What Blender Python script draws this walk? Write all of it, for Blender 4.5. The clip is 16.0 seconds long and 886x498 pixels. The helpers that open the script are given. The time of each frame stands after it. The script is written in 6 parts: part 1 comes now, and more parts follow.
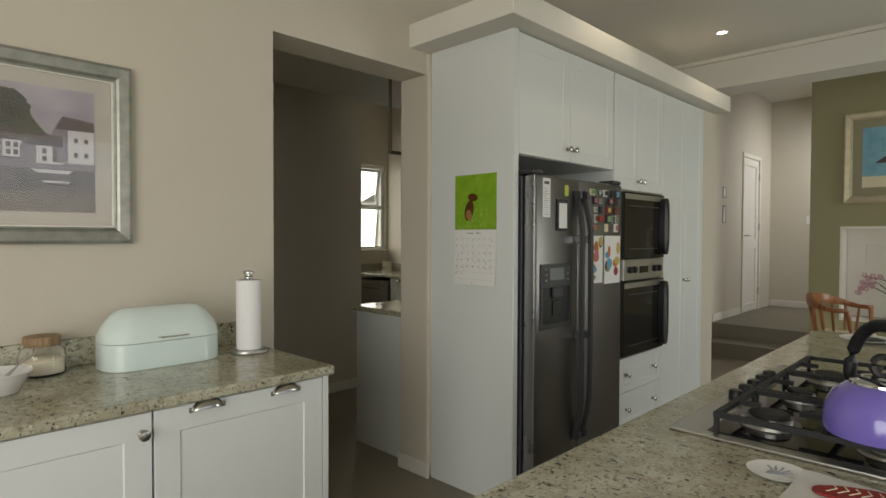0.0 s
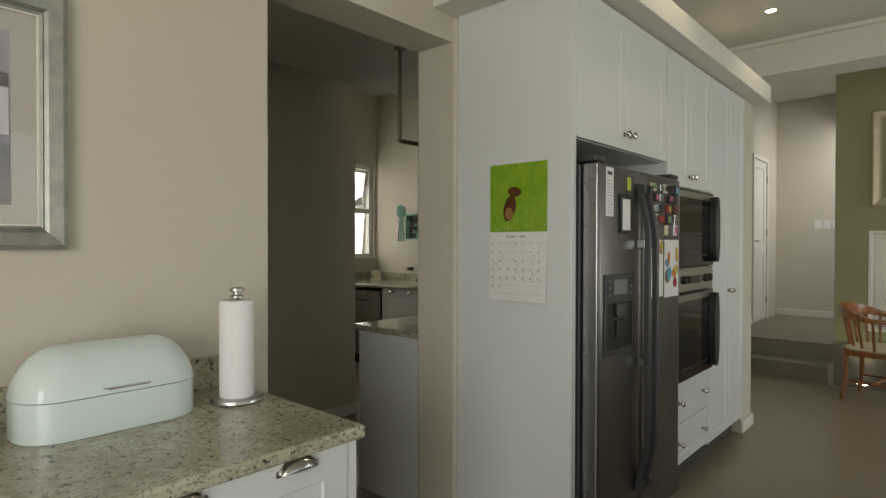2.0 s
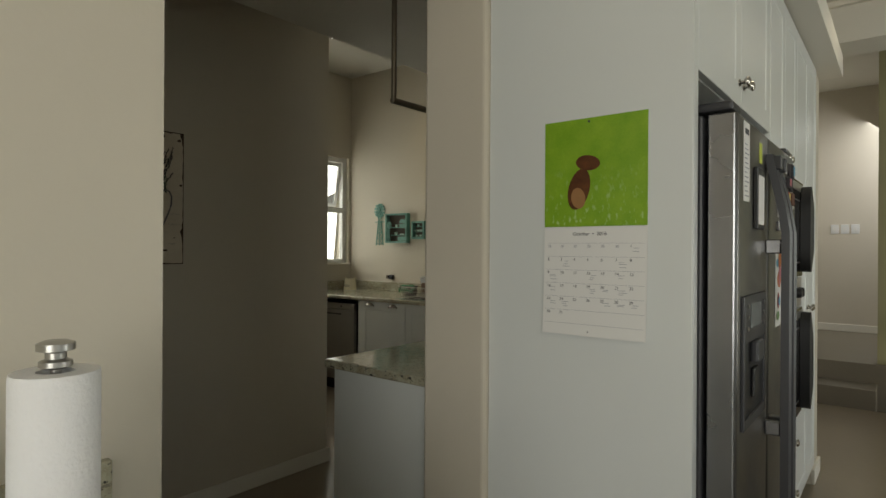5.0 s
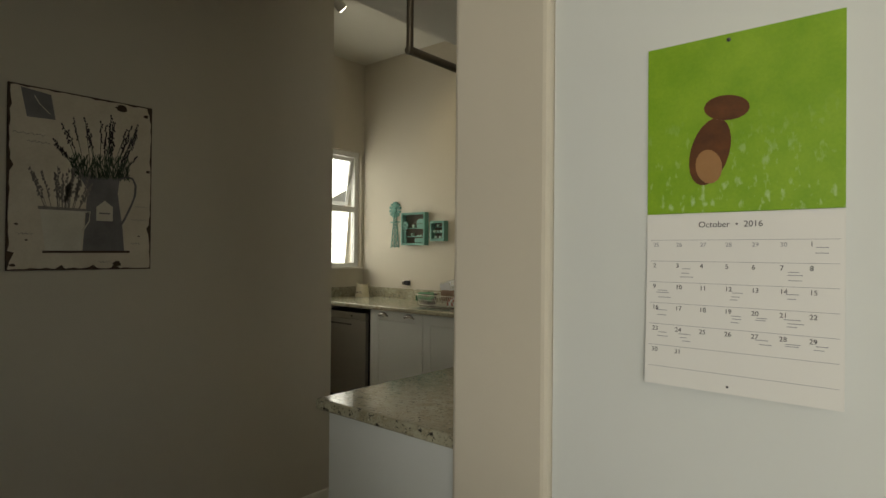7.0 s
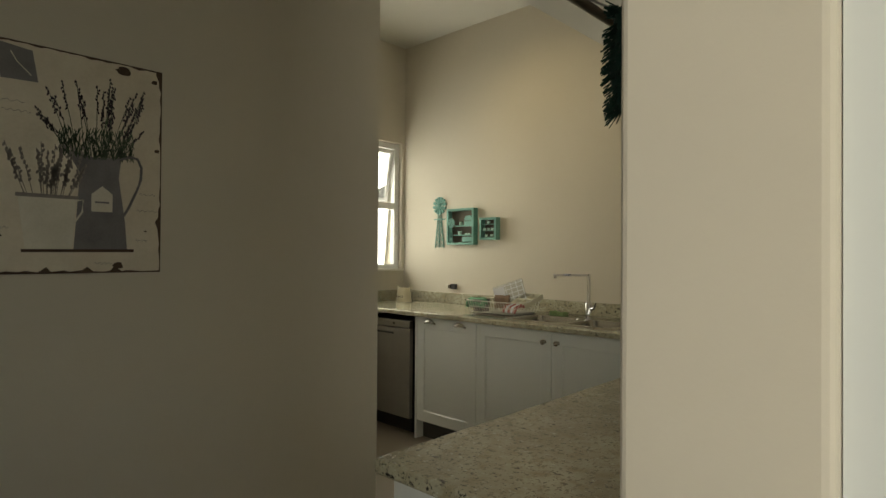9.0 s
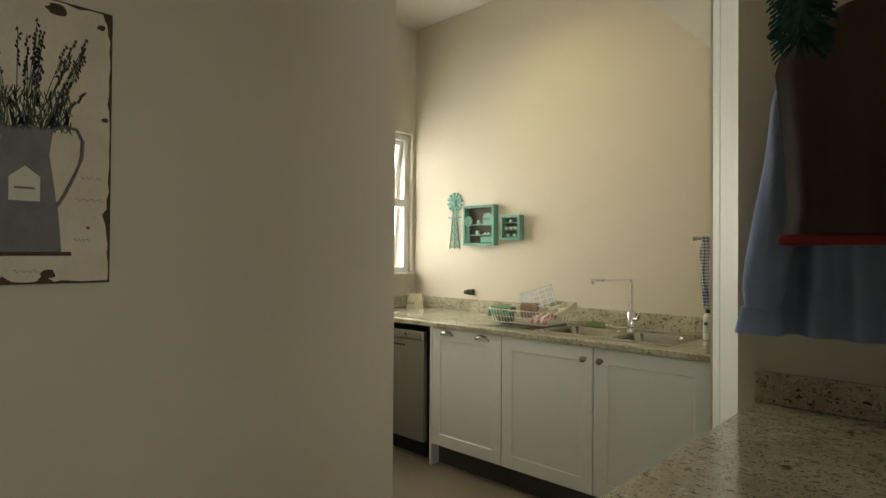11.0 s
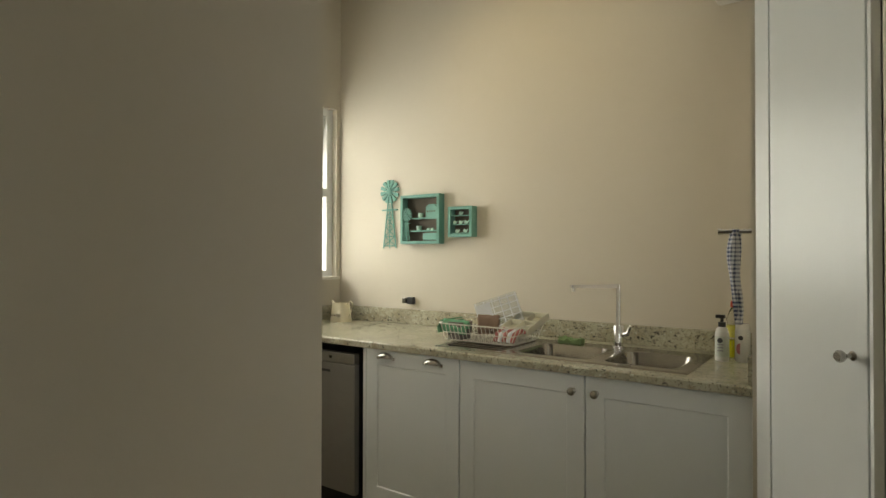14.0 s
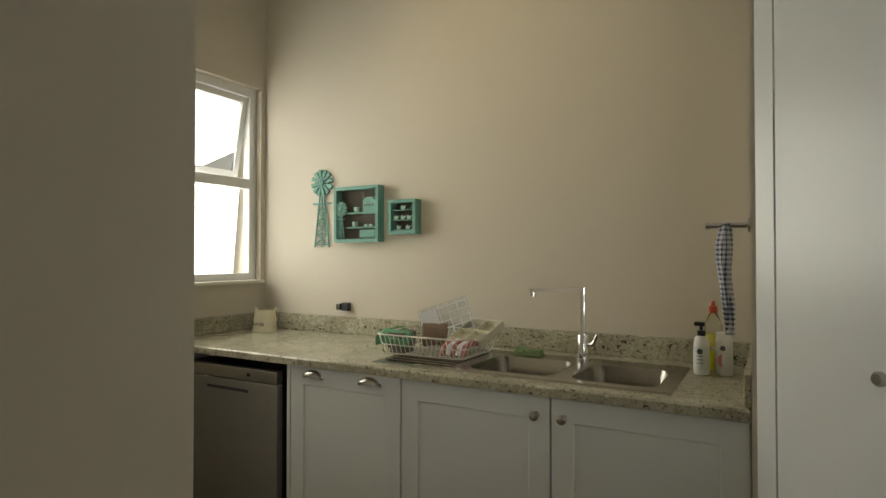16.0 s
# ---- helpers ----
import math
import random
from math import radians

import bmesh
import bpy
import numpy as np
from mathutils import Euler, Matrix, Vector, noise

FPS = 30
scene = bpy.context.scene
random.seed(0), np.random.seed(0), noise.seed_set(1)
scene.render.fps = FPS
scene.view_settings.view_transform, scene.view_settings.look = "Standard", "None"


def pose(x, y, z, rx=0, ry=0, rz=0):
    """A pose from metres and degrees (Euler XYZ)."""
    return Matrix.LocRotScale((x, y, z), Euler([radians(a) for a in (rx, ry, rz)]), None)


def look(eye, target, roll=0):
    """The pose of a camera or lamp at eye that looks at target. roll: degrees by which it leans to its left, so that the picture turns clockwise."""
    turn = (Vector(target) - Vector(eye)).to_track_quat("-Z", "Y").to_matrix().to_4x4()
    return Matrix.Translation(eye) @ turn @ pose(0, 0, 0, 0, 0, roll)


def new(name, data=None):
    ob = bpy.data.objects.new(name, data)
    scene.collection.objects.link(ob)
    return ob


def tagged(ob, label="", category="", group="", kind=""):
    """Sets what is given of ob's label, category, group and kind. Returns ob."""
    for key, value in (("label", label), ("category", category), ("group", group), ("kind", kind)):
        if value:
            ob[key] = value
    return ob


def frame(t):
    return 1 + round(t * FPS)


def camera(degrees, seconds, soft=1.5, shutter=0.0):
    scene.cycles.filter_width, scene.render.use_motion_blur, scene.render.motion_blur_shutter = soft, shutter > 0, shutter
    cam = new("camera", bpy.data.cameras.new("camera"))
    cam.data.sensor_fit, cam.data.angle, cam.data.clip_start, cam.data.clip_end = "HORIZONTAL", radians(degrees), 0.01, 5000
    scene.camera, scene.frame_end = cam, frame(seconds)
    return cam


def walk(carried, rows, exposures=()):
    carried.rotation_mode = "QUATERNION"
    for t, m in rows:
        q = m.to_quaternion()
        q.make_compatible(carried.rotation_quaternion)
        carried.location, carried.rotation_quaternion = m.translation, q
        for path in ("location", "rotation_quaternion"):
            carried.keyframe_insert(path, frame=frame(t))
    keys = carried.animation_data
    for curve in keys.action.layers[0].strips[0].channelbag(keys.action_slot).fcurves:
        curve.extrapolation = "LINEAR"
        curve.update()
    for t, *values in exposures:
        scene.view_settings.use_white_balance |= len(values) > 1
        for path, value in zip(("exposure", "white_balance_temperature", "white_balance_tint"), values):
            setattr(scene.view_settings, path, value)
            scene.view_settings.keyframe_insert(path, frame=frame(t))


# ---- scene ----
cam = camera(75.6, 16.0)
PATH = [
    (0, (0.435, 0.248, 1.353), (-0.966, 1.675, 1.309), 0.2),
    (0.5, (0.279, 0.297, 1.36), (-1.115, 1.731, 1.323), 0.1),
    (1, (0.125, 0.348, 1.357), (-1.248, 1.801, 1.324), 0.2),
    (1.5, (-0.027, 0.415, 1.348), (-1.373, 1.894, 1.314), 0.3),
    (2, (-0.169, 0.497, 1.34), (-1.501, 1.989, 1.321), 0.1),
    (2.5, (-0.297, 0.581, 1.336), (-1.61, 2.09, 1.317), 0.2),
    (3, (-0.449, 0.667, 1.333), (-1.736, 2.197, 1.324), 0.3),
    (3.5, (-0.568, 0.733, 1.33), (-1.834, 2.281, 1.323), 0.3),
    (4, (-0.678, 0.841, 1.329), (-1.93, 2.4, 1.325), 0.3),
    (6.5, (-1.187, 1.384, 1.322), (-2.452, 2.934, 1.335), 0.4),
    (7, (-1.284, 1.486, 1.32), (-2.582, 3.007, 1.334), 0.5),
    (7.5, (-1.391, 1.562, 1.317), (-2.718, 3.057, 1.331), 0.6),
    (8, (-1.516, 1.635, 1.326), (-2.866, 3.111, 1.34), 0.6),
    (8.5, (-1.617, 1.69, 1.318), (-2.983, 3.15, 1.334), 0.5),
    (9, (-1.738, 1.759, 1.31), (-3.114, 3.211, 1.328), 0.4),
    (11.5, (-2.24, 2.128, 1.324), (-3.619, 3.576, 1.345), 0.4),
    (12, (-2.347, 2.234, 1.33), (-3.706, 3.701, 1.349), 0.2),
    (12.5, (-2.461, 2.294, 1.325), (-3.781, 3.796, 1.348), 0.5),
    (13, (-2.571, 2.389, 1.318), (-3.85, 3.926, 1.347), 0.5),
    (13.5, (-2.663, 2.456, 1.317), (-3.886, 4.038, 1.347), 0.3),
    (14, (-2.738, 2.524, 1.313), (-3.898, 4.153, 1.339), 0.1),
    (14.5, (-2.819, 2.596, 1.312), (-3.914, 4.269, 1.338), 0.0),
    (15, (-2.887, 2.675, 1.314), (-3.933, 4.379, 1.342), -0.0),
    (15.5, (-2.916, 2.752, 1.308), (-3.929, 4.477, 1.339), 0.1),
    (16, (-2.948, 2.845, 1.307), (-3.939, 4.582, 1.337), 0.0),
]
EXPOSURES = [
    (0, -0.2, 6750, 7), (2, -0.2, 6750, 7), (4, -0.25, 6750, 6), (5.5, -0.2, 6850, 5), (7, 0.15, 7050, 5), (8, 0.36, 7150, 5), (9, 0.66, 7150, 4),
    (11.5, 1.38, 7000, 5), (12.5, 1.26, 6850, 6), (14, 1.08, 6800, 6), (16, 0.77, 6800, 7),
]
walk(cam, [(t, look(eye, target, roll)) for t, eye, target, roll in PATH], EXPOSURES)

# ---- light ----
world = bpy.data.worlds.new("sky")
scene.world = world
world.use_nodes = True
wn = world.node_tree.nodes
sky = wn.new("ShaderNodeTexSky")
sky.sky_type, sky.sun_disc = "NISHITA", False
sky.sun_elevation, sky.sun_rotation = radians(71), radians(112)
world.node_tree.links.new(sky.outputs[0], wn["Background"].inputs[0])
wn["Background"].inputs[1].default_value = 0.1
sun = new("sun", bpy.data.lights.new("sun", "SUN"))
sun.data.energy, sun.data.angle, sun.data.color = 3.0, radians(0.5), (1.0, 0.95, 0.87)
sun.matrix_world = look((3.2, -1.3, 10), (0, 0, 0))


def window_lamp(name, eye, target, wide, high, power, colour):
    """A rectangular lamp: the sky's light in window openings, and the landing's added fill."""
    lamp = new(name, bpy.data.lights.new(name, "AREA"))
    lamp.data.shape, lamp.data.size, lamp.data.size_y = "RECTANGLE", wide, high
    lamp.data.energy, lamp.data.color = power, colour
    lamp.matrix_world = look(eye, target)
    return lamp


window_lamp("skylight_east", (3.88, 1.6, 1.45), (0, 1.6, 1.2), 4.2, 2.1, 18, (0.97, 0.985, 1.0))
window_lamp("skylight_dining", (3.88, 6.3, 1.45), (0, 6.3, 1.2), 1.6, 2.1, 78, (0.95, 0.98, 1.0))
window_lamp("skylight_south", (1.4, -2.38, 1.5), (1.2, 0, 1.3), 3.2, 2.0, 120, (1.0, 0.985, 0.96))
window_lamp("skylight_scullery", (-5.72, 4.6, 1.75), (-3.5, 4.5, 1.5), 1.2, 1.1, 12.5, (1.0, 0.98, 0.90))
# added fill with no window behind it, brightens the landing walls
window_lamp("skylight_landing", (-0.6, 9.3, 2.4), (-1.6, 9.3, 1.2), 1.4, 1.6, 30, (0.97, 0.97, 1.0))


def spot_light(name, eye, target, power, angle, colour, blend=0.9):
    lamp = new(name, bpy.data.lights.new(name, "SPOT"))
    lamp.data.energy, lamp.data.spot_size, lamp.data.spot_blend = power, radians(angle), blend
    lamp.data.color, lamp.data.shadow_soft_size = colour, 0.03
    lamp.matrix_world = look(eye, target)


WARM = (1.0, 0.78, 0.40)
spot_light("scullery_spot", (-4.30, 4.02, 2.90), (-4.05, 5.27, 2.05), 8.4, 80, WARM, 1.0)

spot_light("kitchen_downlight", (-1.058, 4.668, 2.835), (-1.058, 4.668, 0), 9, 120, (1.0, 0.86, 0.66), 0.6)
spot_light("kitchen_downlight", (-1.0, 3.15, 2.835), (-1.0, 3.15, 0), 9, 120, (1.0, 0.86, 0.66), 0.6)
spot_light("uplight", (-0.80, 7.20, 0.02), (-0.80, 7.30, 2.0), 5, 95, (1.0, 0.95, 0.75), 0.9)

# ---- materials ----


def material(name, colour, rough=0.6, metal=0.0, colour2=None, scale=6.0, bump=0.0, bump_scale=120.0, spread=0.04, alpha_trans=0.0, ior=1.45, coat=0.0, vary=0.06):
    """Paint, metal or plastic: two scales of variation in colour and a fine relief."""
    mat = bpy.data.materials.new(name)
    mat.use_nodes = True
    nt = mat.node_tree
    n, l = nt.nodes, nt.links
    b = n["Principled BSDF"]
    b.inputs["Roughness"].default_value, b.inputs["Metallic"].default_value = rough, metal
    b.inputs["IOR"].default_value, b.inputs["Transmission Weight"].default_value = ior, alpha_trans
    b.inputs["Coat Weight"].default_value = coat
    tc = n.new("ShaderNodeTexCoord")
    big = n.new("ShaderNodeTexNoise")
    big.inputs["Scale"].default_value, big.inputs["Detail"].default_value = scale, 5
    fine = n.new("ShaderNodeTexNoise")
    fine.inputs["Scale"].default_value, fine.inputs["Detail"].default_value = scale * 14, 3
    l.new(tc.outputs["Object"], big.inputs["Vector"])
    l.new(tc.outputs["Object"], fine.inputs["Vector"])
    add = n.new("ShaderNodeMath")
    add.operation, add.inputs[1].default_value = "MULTIPLY_ADD", 0.35
    l.new(fine.outputs["Fac"], add.inputs[0])
    l.new(big.outputs["Fac"], add.inputs[2])
    ramp = n.new("ShaderNodeValToRGB")
    c2 = colour2 or tuple(c * (1 - 2 * spread) for c in colour)
    ramp.color_ramp.elements[0].position, ramp.color_ramp.elements[1].position = 0.35, 1.0
    ramp.color_ramp.elements[0].color = (*c2, 1)
    ramp.color_ramp.elements[1].color = (*colour, 1)
    l.new(add.outputs[0], ramp.inputs[0])
    l.new(ramp.outputs[0], b.inputs["Base Color"])
    var = n.new("ShaderNodeMapRange")
    var.inputs["To Min"].default_value, var.inputs["To Max"].default_value = max(rough - vary, 0.02), min(rough + vary, 1)
    l.new(big.outputs["Fac"], var.inputs["Value"])
    l.new(var.outputs[0], b.inputs["Roughness"])
    if bump:
        rel = n.new("ShaderNodeTexNoise")
        rel.inputs["Scale"].default_value, rel.inputs["Detail"].default_value = bump_scale, 4
        l.new(tc.outputs["Object"], rel.inputs["Vector"])
        bp = n.new("ShaderNodeBump")
        bp.inputs["Strength"].default_value, bp.inputs["Distance"].default_value = bump, 0.003
        l.new(rel.outputs["Fac"], bp.inputs["Height"])
        l.new(bp.outputs[0], b.inputs["Normal"])
    return mat


def granite_material():
    """Polished pale granite: grey-green ground, brown clouds, black and cream flecks."""
    mat = bpy.data.materials.new("granite")
    mat.use_nodes = True
    nt = mat.node_tree
    n, l = nt.nodes, nt.links
    b = n["Principled BSDF"]
    tc = n.new("ShaderNodeTexCoord")

    def noise_at(scale, detail, lo, hi, c0, c1, stretch=(1, 1, 1)):
        mp = n.new("ShaderNodeMapping")
        mp.inputs["Scale"].default_value = stretch
        l.new(tc.outputs["Object"], mp.inputs["Vector"])
        t = n.new("ShaderNodeTexNoise")
        t.inputs["Scale"].default_value, t.inputs["Detail"].default_value, t.inputs["Roughness"].default_value = scale, detail, 0.65
        l.new(mp.outputs[0], t.inputs["Vector"])
        r = n.new("ShaderNodeValToRGB")
        r.color_ramp.elements[0].position, r.color_ramp.elements[1].position = lo, hi
        r.color_ramp.elements[0].color, r.color_ramp.elements[1].color = (*c0, 1), (*c1, 1)
        l.new(t.outputs["Fac"], r.inputs[0])
        return r.outputs[0]

    def mix(fac, a, c):
        m = n.new("ShaderNodeMix")
        m.data_type = "RGBA"
        l.new(fac, m.inputs["Factor"])
        if isinstance(a, tuple):
            m.inputs[6].default_value = (*a, 1)
        else:
            l.new(a, m.inputs[6])
        if isinstance(c, tuple):
            m.inputs[7].default_value = (*c, 1)
        else:
            l.new(c, m.inputs[7])
        return m.outputs[2]

    K, W = (0, 0, 0), (1, 1, 1)
    ground = noise_at(7, 6, 0.32, 0.70, (0.33, 0.305, 0.22), (0.53, 0.51, 0.39))
    cloud = mix(noise_at(30, 5, 0.50, 0.66, K, W), ground, (0.30, 0.265, 0.175))
    cream = mix(noise_at(60, 4, 0.58, 0.70, K, W), cloud, (0.64, 0.63, 0.53))
    grey = mix(noise_at(95, 3, 0.57, 0.63, K, W, (1, 0.6, 1)), cream, (0.22, 0.20, 0.155))
    dark = mix(noise_at(60, 3, 0.612, 0.65, K, W, (0.7, 1.25, 1)), grey, (0.03, 0.028, 0.024))
    specks = mix(noise_at(130, 2, 0.64, 0.67, K, W, (1, 0.75, 1)), dark, (0.05, 0.045, 0.036))
    patch = noise_at(16, 5, 0.655, 0.70, K, W, (0.8, 1.2, 1))
    brown = mix(patch, specks, (0.085, 0.072, 0.05))
    l.new(brown, b.inputs["Base Color"])
    b.inputs["Roughness"].default_value = 0.12
    b.inputs["IOR"].default_value = 1.5
    return mat


def wood_material(name, dark, light, scale=1.0, rough=0.35):
    mat = bpy.data.materials.new(name)
    mat.use_nodes = True
    nt = mat.node_tree
    n, l = nt.nodes, nt.links
    b = n["Principled BSDF"]
    tc = n.new("ShaderNodeTexCoord")
    mp = n.new("ShaderNodeMapping")
    mp.inputs["Scale"].default_value = (18 * scale, 18 * scale, 2.0 * scale)
    l.new(tc.outputs["Object"], mp.inputs["Vector"])
    t = n.new("ShaderNodeTexNoise")
    t.inputs["Scale"].default_value, t.inputs["Detail"].default_value, t.inputs["Distortion"].default_value = 2.2, 7, 0.8
    l.new(mp.outputs[0], t.inputs["Vector"])
    r = n.new("ShaderNodeValToRGB")
    r.color_ramp.elements[0].position, r.color_ramp.elements[1].position = 0.32, 0.7
    r.color_ramp.elements[0].color, r.color_ramp.elements[1].color = (*dark, 1), (*light, 1)
    l.new(t.outputs["Fac"], r.inputs[0])
    l.new(r.outputs[0], b.inputs["Base Color"])
    b.inputs["Roughness"].default_value = rough
    bp = n.new("ShaderNodeBump")
    bp.inputs["Strength"].default_value, bp.inputs["Distance"].default_value = 0.15, 0.002
    l.new(t.outputs["Fac"], bp.inputs["Height"])
    l.new(bp.outputs[0], b.inputs["Normal"])
    return mat


def cloth_material(name, colour, rough=0.9, weave=500.0, checks=None):
    mat = material(name, colour, rough, spread=0.1, scale=9, bump=0.25, bump_scale=weave)
    if checks:
        n, l = mat.node_tree.nodes, mat.node_tree.links
        tc = n.new("ShaderNodeTexCoord")
        ck = n.new("ShaderNodeTexChecker")
        ck.inputs["Scale"].default_value = checks[1]
        ck.inputs["Color1"].default_value, ck.inputs["Color2"].default_value = (*colour, 1), (*checks[0], 1)
        l.new(tc.outputs["UV"], ck.inputs["Vector"])
        l.new(ck.outputs[0], n["Principled BSDF"].inputs["Base Color"])
    return mat


def glowing(name, colour, strength):
    mat = bpy.data.materials.new(name)
    mat.use_nodes = True
    b = mat.node_tree.nodes["Principled BSDF"]
    b.inputs["Base Color"].default_value = (*colour, 1)
    b.inputs["Emission Color"].default_value, b.inputs["Emission Strength"].default_value = (*colour, 1), strength
    return mat


PAINT = material("wall_paint", (0.60, 0.55, 0.46), 0.75, spread=0.025, scale=1.6, bump=0.12, bump_scale=90)
OLIVE = material("olive_paint", (0.31, 0.29, 0.17), 0.75, spread=0.03, scale=1.6, bump=0.12, bump_scale=90)
TRIMWHITE = material("trim_paint", (0.74, 0.71, 0.64), 0.55, spread=0.02, scale=3, bump=0.05)
CEIL = material("ceiling_paint", (0.70, 0.68, 0.62), 0.85, spread=0.02, scale=1.2, bump=0.08, bump_scale=80)
CAB = material("cabinet_lacquer", (0.70, 0.72, 0.71), 0.30, spread=0.008, scale=2.5, bump=0.02, bump_scale=40, vary=0.012)
# plinth colour: the shade below the cabinets is put in as near-black
CABIN = material("plinth_painted_shade", (0.06, 0.055, 0.05), 0.8)
FLOOR = material("screed_floor", (0.27, 0.225, 0.165), 0.33, colour2=(0.21, 0.175, 0.13), scale=2.2, bump=0.08, bump_scale=35)
STEP = material("step_screed", (0.19, 0.165, 0.125), 0.5, spread=0.08, scale=3, bump=0.1, bump_scale=40)
GRANITE = granite_material()
STEEL = material("brushed_steel", (0.50, 0.49, 0.47), 0.3, 1.0, spread=0.02, scale=30)
NICKEL = material("nickel", (0.47, 0.45, 0.42), 0.24, 1.0, spread=0.04, scale=20)
CHROME = material("chrome", (0.80, 0.80, 0.82), 0.06, 1.0, spread=0.01)
SINKSTEEL = material("sink_steel", (0.36, 0.34, 0.305), 0.2, 1.0, spread=0.06, scale=24)
FRIDGE = material("fridge_steel", (0.165, 0.16, 0.152), 0.34, 0.85, spread=0.05, scale=20, bump=0.03, bump_scale=300)
FRIDGE_TRIM = material("fridge_trim", (0.33, 0.33, 0.34), 0.28, 0.9, spread=0.04)
BLACK = material("black_plastic", (0.010, 0.010, 0.011), 0.42, spread=0.1)
DARKGREY = material("dark_grey_plastic", (0.045, 0.045, 0.05), 0.4, spread=0.1)
BLACKGLASS = material("oven_glass", (0.012, 0.011, 0.010), 0.05, spread=0.05)
IRON = material("cast_iron", (0.016, 0.016, 0.017), 0.6, spread=0.15, bump=0.4, bump_scale=200)
PAPER = material("paper", (0.78, 0.77, 0.75), 0.8, spread=0.015, bump=0.05)
TISSUE = material("tissue", (0.86, 0.85, 0.86), 0.95, spread=0.02, bump=0.5, bump_scale=160)
INK = material("ink", (0.09, 0.09, 0.10), 0.8)
PENCIL = material("pencil", (0.33, 0.33, 0.37), 0.8)
MINT = material("mint_enamel", (0.70, 0.80, 0.78), 0.14, spread=0.01, scale=3, coat=0.5)
CORK = wood_material("cork_lid", (0.20, 0.12, 0.06), (0.36, 0.24, 0.13), 2.0, 0.6)
SUGAR = material("sugar", (0.72, 0.65, 0.48), 0.9, bump=0.3, bump_scale=300)
WHITE = material("white_glaze", (0.80, 0.79, 0.76), 0.15, spread=0.01)
WOOD = wood_material("reddish_wood", (0.19, 0.065, 0.022), (0.40, 0.165, 0.06), 1.0, 0.3)
TEAL = material("teal_paint", (0.16, 0.36, 0.30), 0.6, colour2=(0.12, 0.28, 0.235), scale=20, bump=0.1)
TEAL_DARK = material("dark_box_back", (0.10, 0.085, 0.065), 0.8)
MATT = material("picture_mat", (0.36, 0.325, 0.28), 0.9, spread=0.02)
SILVERLEAF = material("silver_leaf", (0.46, 0.46, 0.42), 0.38, 0.7, colour2=(0.26, 0.27, 0.24), scale=22, bump=0.3, bump_scale=60)
GOLDLEAF = material("pale_gold_leaf", (0.56, 0.50, 0.36), 0.4, 0.4, colour2=(0.40, 0.35, 0.24), scale=14)
RUST = material("rust", (0.09, 0.055, 0.035), 0.8, spread=0.2, scale=40)
ALU = material("white_aluminium", (0.74, 0.74, 0.73), 0.35, spread=0.01)
RUBBER = material("rubber_seal", (0.02, 0.02, 0.02), 0.7)


def glass_material(name, tint=(1, 1, 1), rough=0.0):
    mat = bpy.data.materials.new(name)
    mat.use_nodes = True
    b = mat.node_tree.nodes["Principled BSDF"]
    b.inputs["Base Color"].default_value = (*tint, 1)
    b.inputs["Transmission Weight"].default_value, b.inputs["Roughness"].default_value, b.inputs["IOR"].default_value = 1.0, rough, 1.45
    return mat


GLASS = glass_material("clear_glass")
FROST = glass_material("frosted_glass", (0.97, 0.98, 0.97), 0.55)

# ---- builders ----
ORIGIN = {}


def thing(name, base, label, category, group="", kind=""):
    """An Empty at the thing's base; its parts are given in world metres."""
    e = new(name)
    e.empty_display_size = 0.1
    e.location = base
    ORIGIN[e.name] = Vector(base)
    return tagged(e, label, category, group, kind)


def part(name, bm, mat, parent, label="", smooth=False):
    """One mesh object under a thing or under a part."""
    o = ORIGIN[parent.name]
    bmesh.ops.translate(bm, verts=bm.verts, vec=-o)
    ob = mesh_object(name, bm, mat, smooth)
    ob.parent = parent
    ORIGIN[ob.name] = o
    return tagged(ob, label)


def mesh_object(name, bm, mat, smooth=False):
    bmesh.ops.recalc_face_normals(bm, faces=bm.faces)
    me = bpy.data.meshes.new(name)
    if smooth:
        for f in bm.faces:
            f.smooth = True
        for e in bm.edges:
            if len(e.link_faces) == 2 and e.calc_face_angle(0) > 0.7:
                e.smooth = False
    bm.to_mesh(me)
    bm.free()
    me.materials.append(mat)
    return new(name, me)


def setting(name, bm, mat, label, category, smooth=False):
    ob = mesh_object(name, bm, mat, smooth)
    ORIGIN[ob.name] = Vector((0, 0, 0))
    return tagged(ob, label, category, kind="structure")


def WORLD(x, y, z):
    return (x, y, z)


def UX(x0):
    """Fronts that face +x: u along y, w out of the front."""
    return lambda u, w, z: (x0 + w, u, z)


def UY(y0):
    """Fronts that face -y: u along x, w out of the front."""
    return lambda u, w, z: (u, y0 - w, z)


def box(bm, u0, u1, w0, w1, z0, z1, f=WORLD, bevel=0.0, seg=2):
    v = [bm.verts.new(f(u, w, z)) for z in (z0, z1) for w in (w0, w1) for u in (u0, u1)]
    faces = [bm.faces.new([v[i] for i in q]) for q in ((0, 1, 3, 2), (4, 6, 7, 5), (0, 4, 5, 1), (2, 3, 7, 6), (0, 2, 6, 4), (1, 5, 7, 3))]
    if bevel:
        edges = list({e for q in faces for e in q.edges})
        bmesh.ops.bevel(bm, geom=edges, offset=bevel, segments=seg, affect="EDGES", profile=0.5)
    return bm


def boxes(*rows, f=WORLD, bevel=0.0):
    bm = bmesh.new()
    for r in rows:
        box(bm, *r, f=f, bevel=bevel)
    return bm


def one(*r, f=WORLD, bevel=0.0, seg=2):
    return box(bmesh.new(), *r, f=f, bevel=bevel, seg=seg)


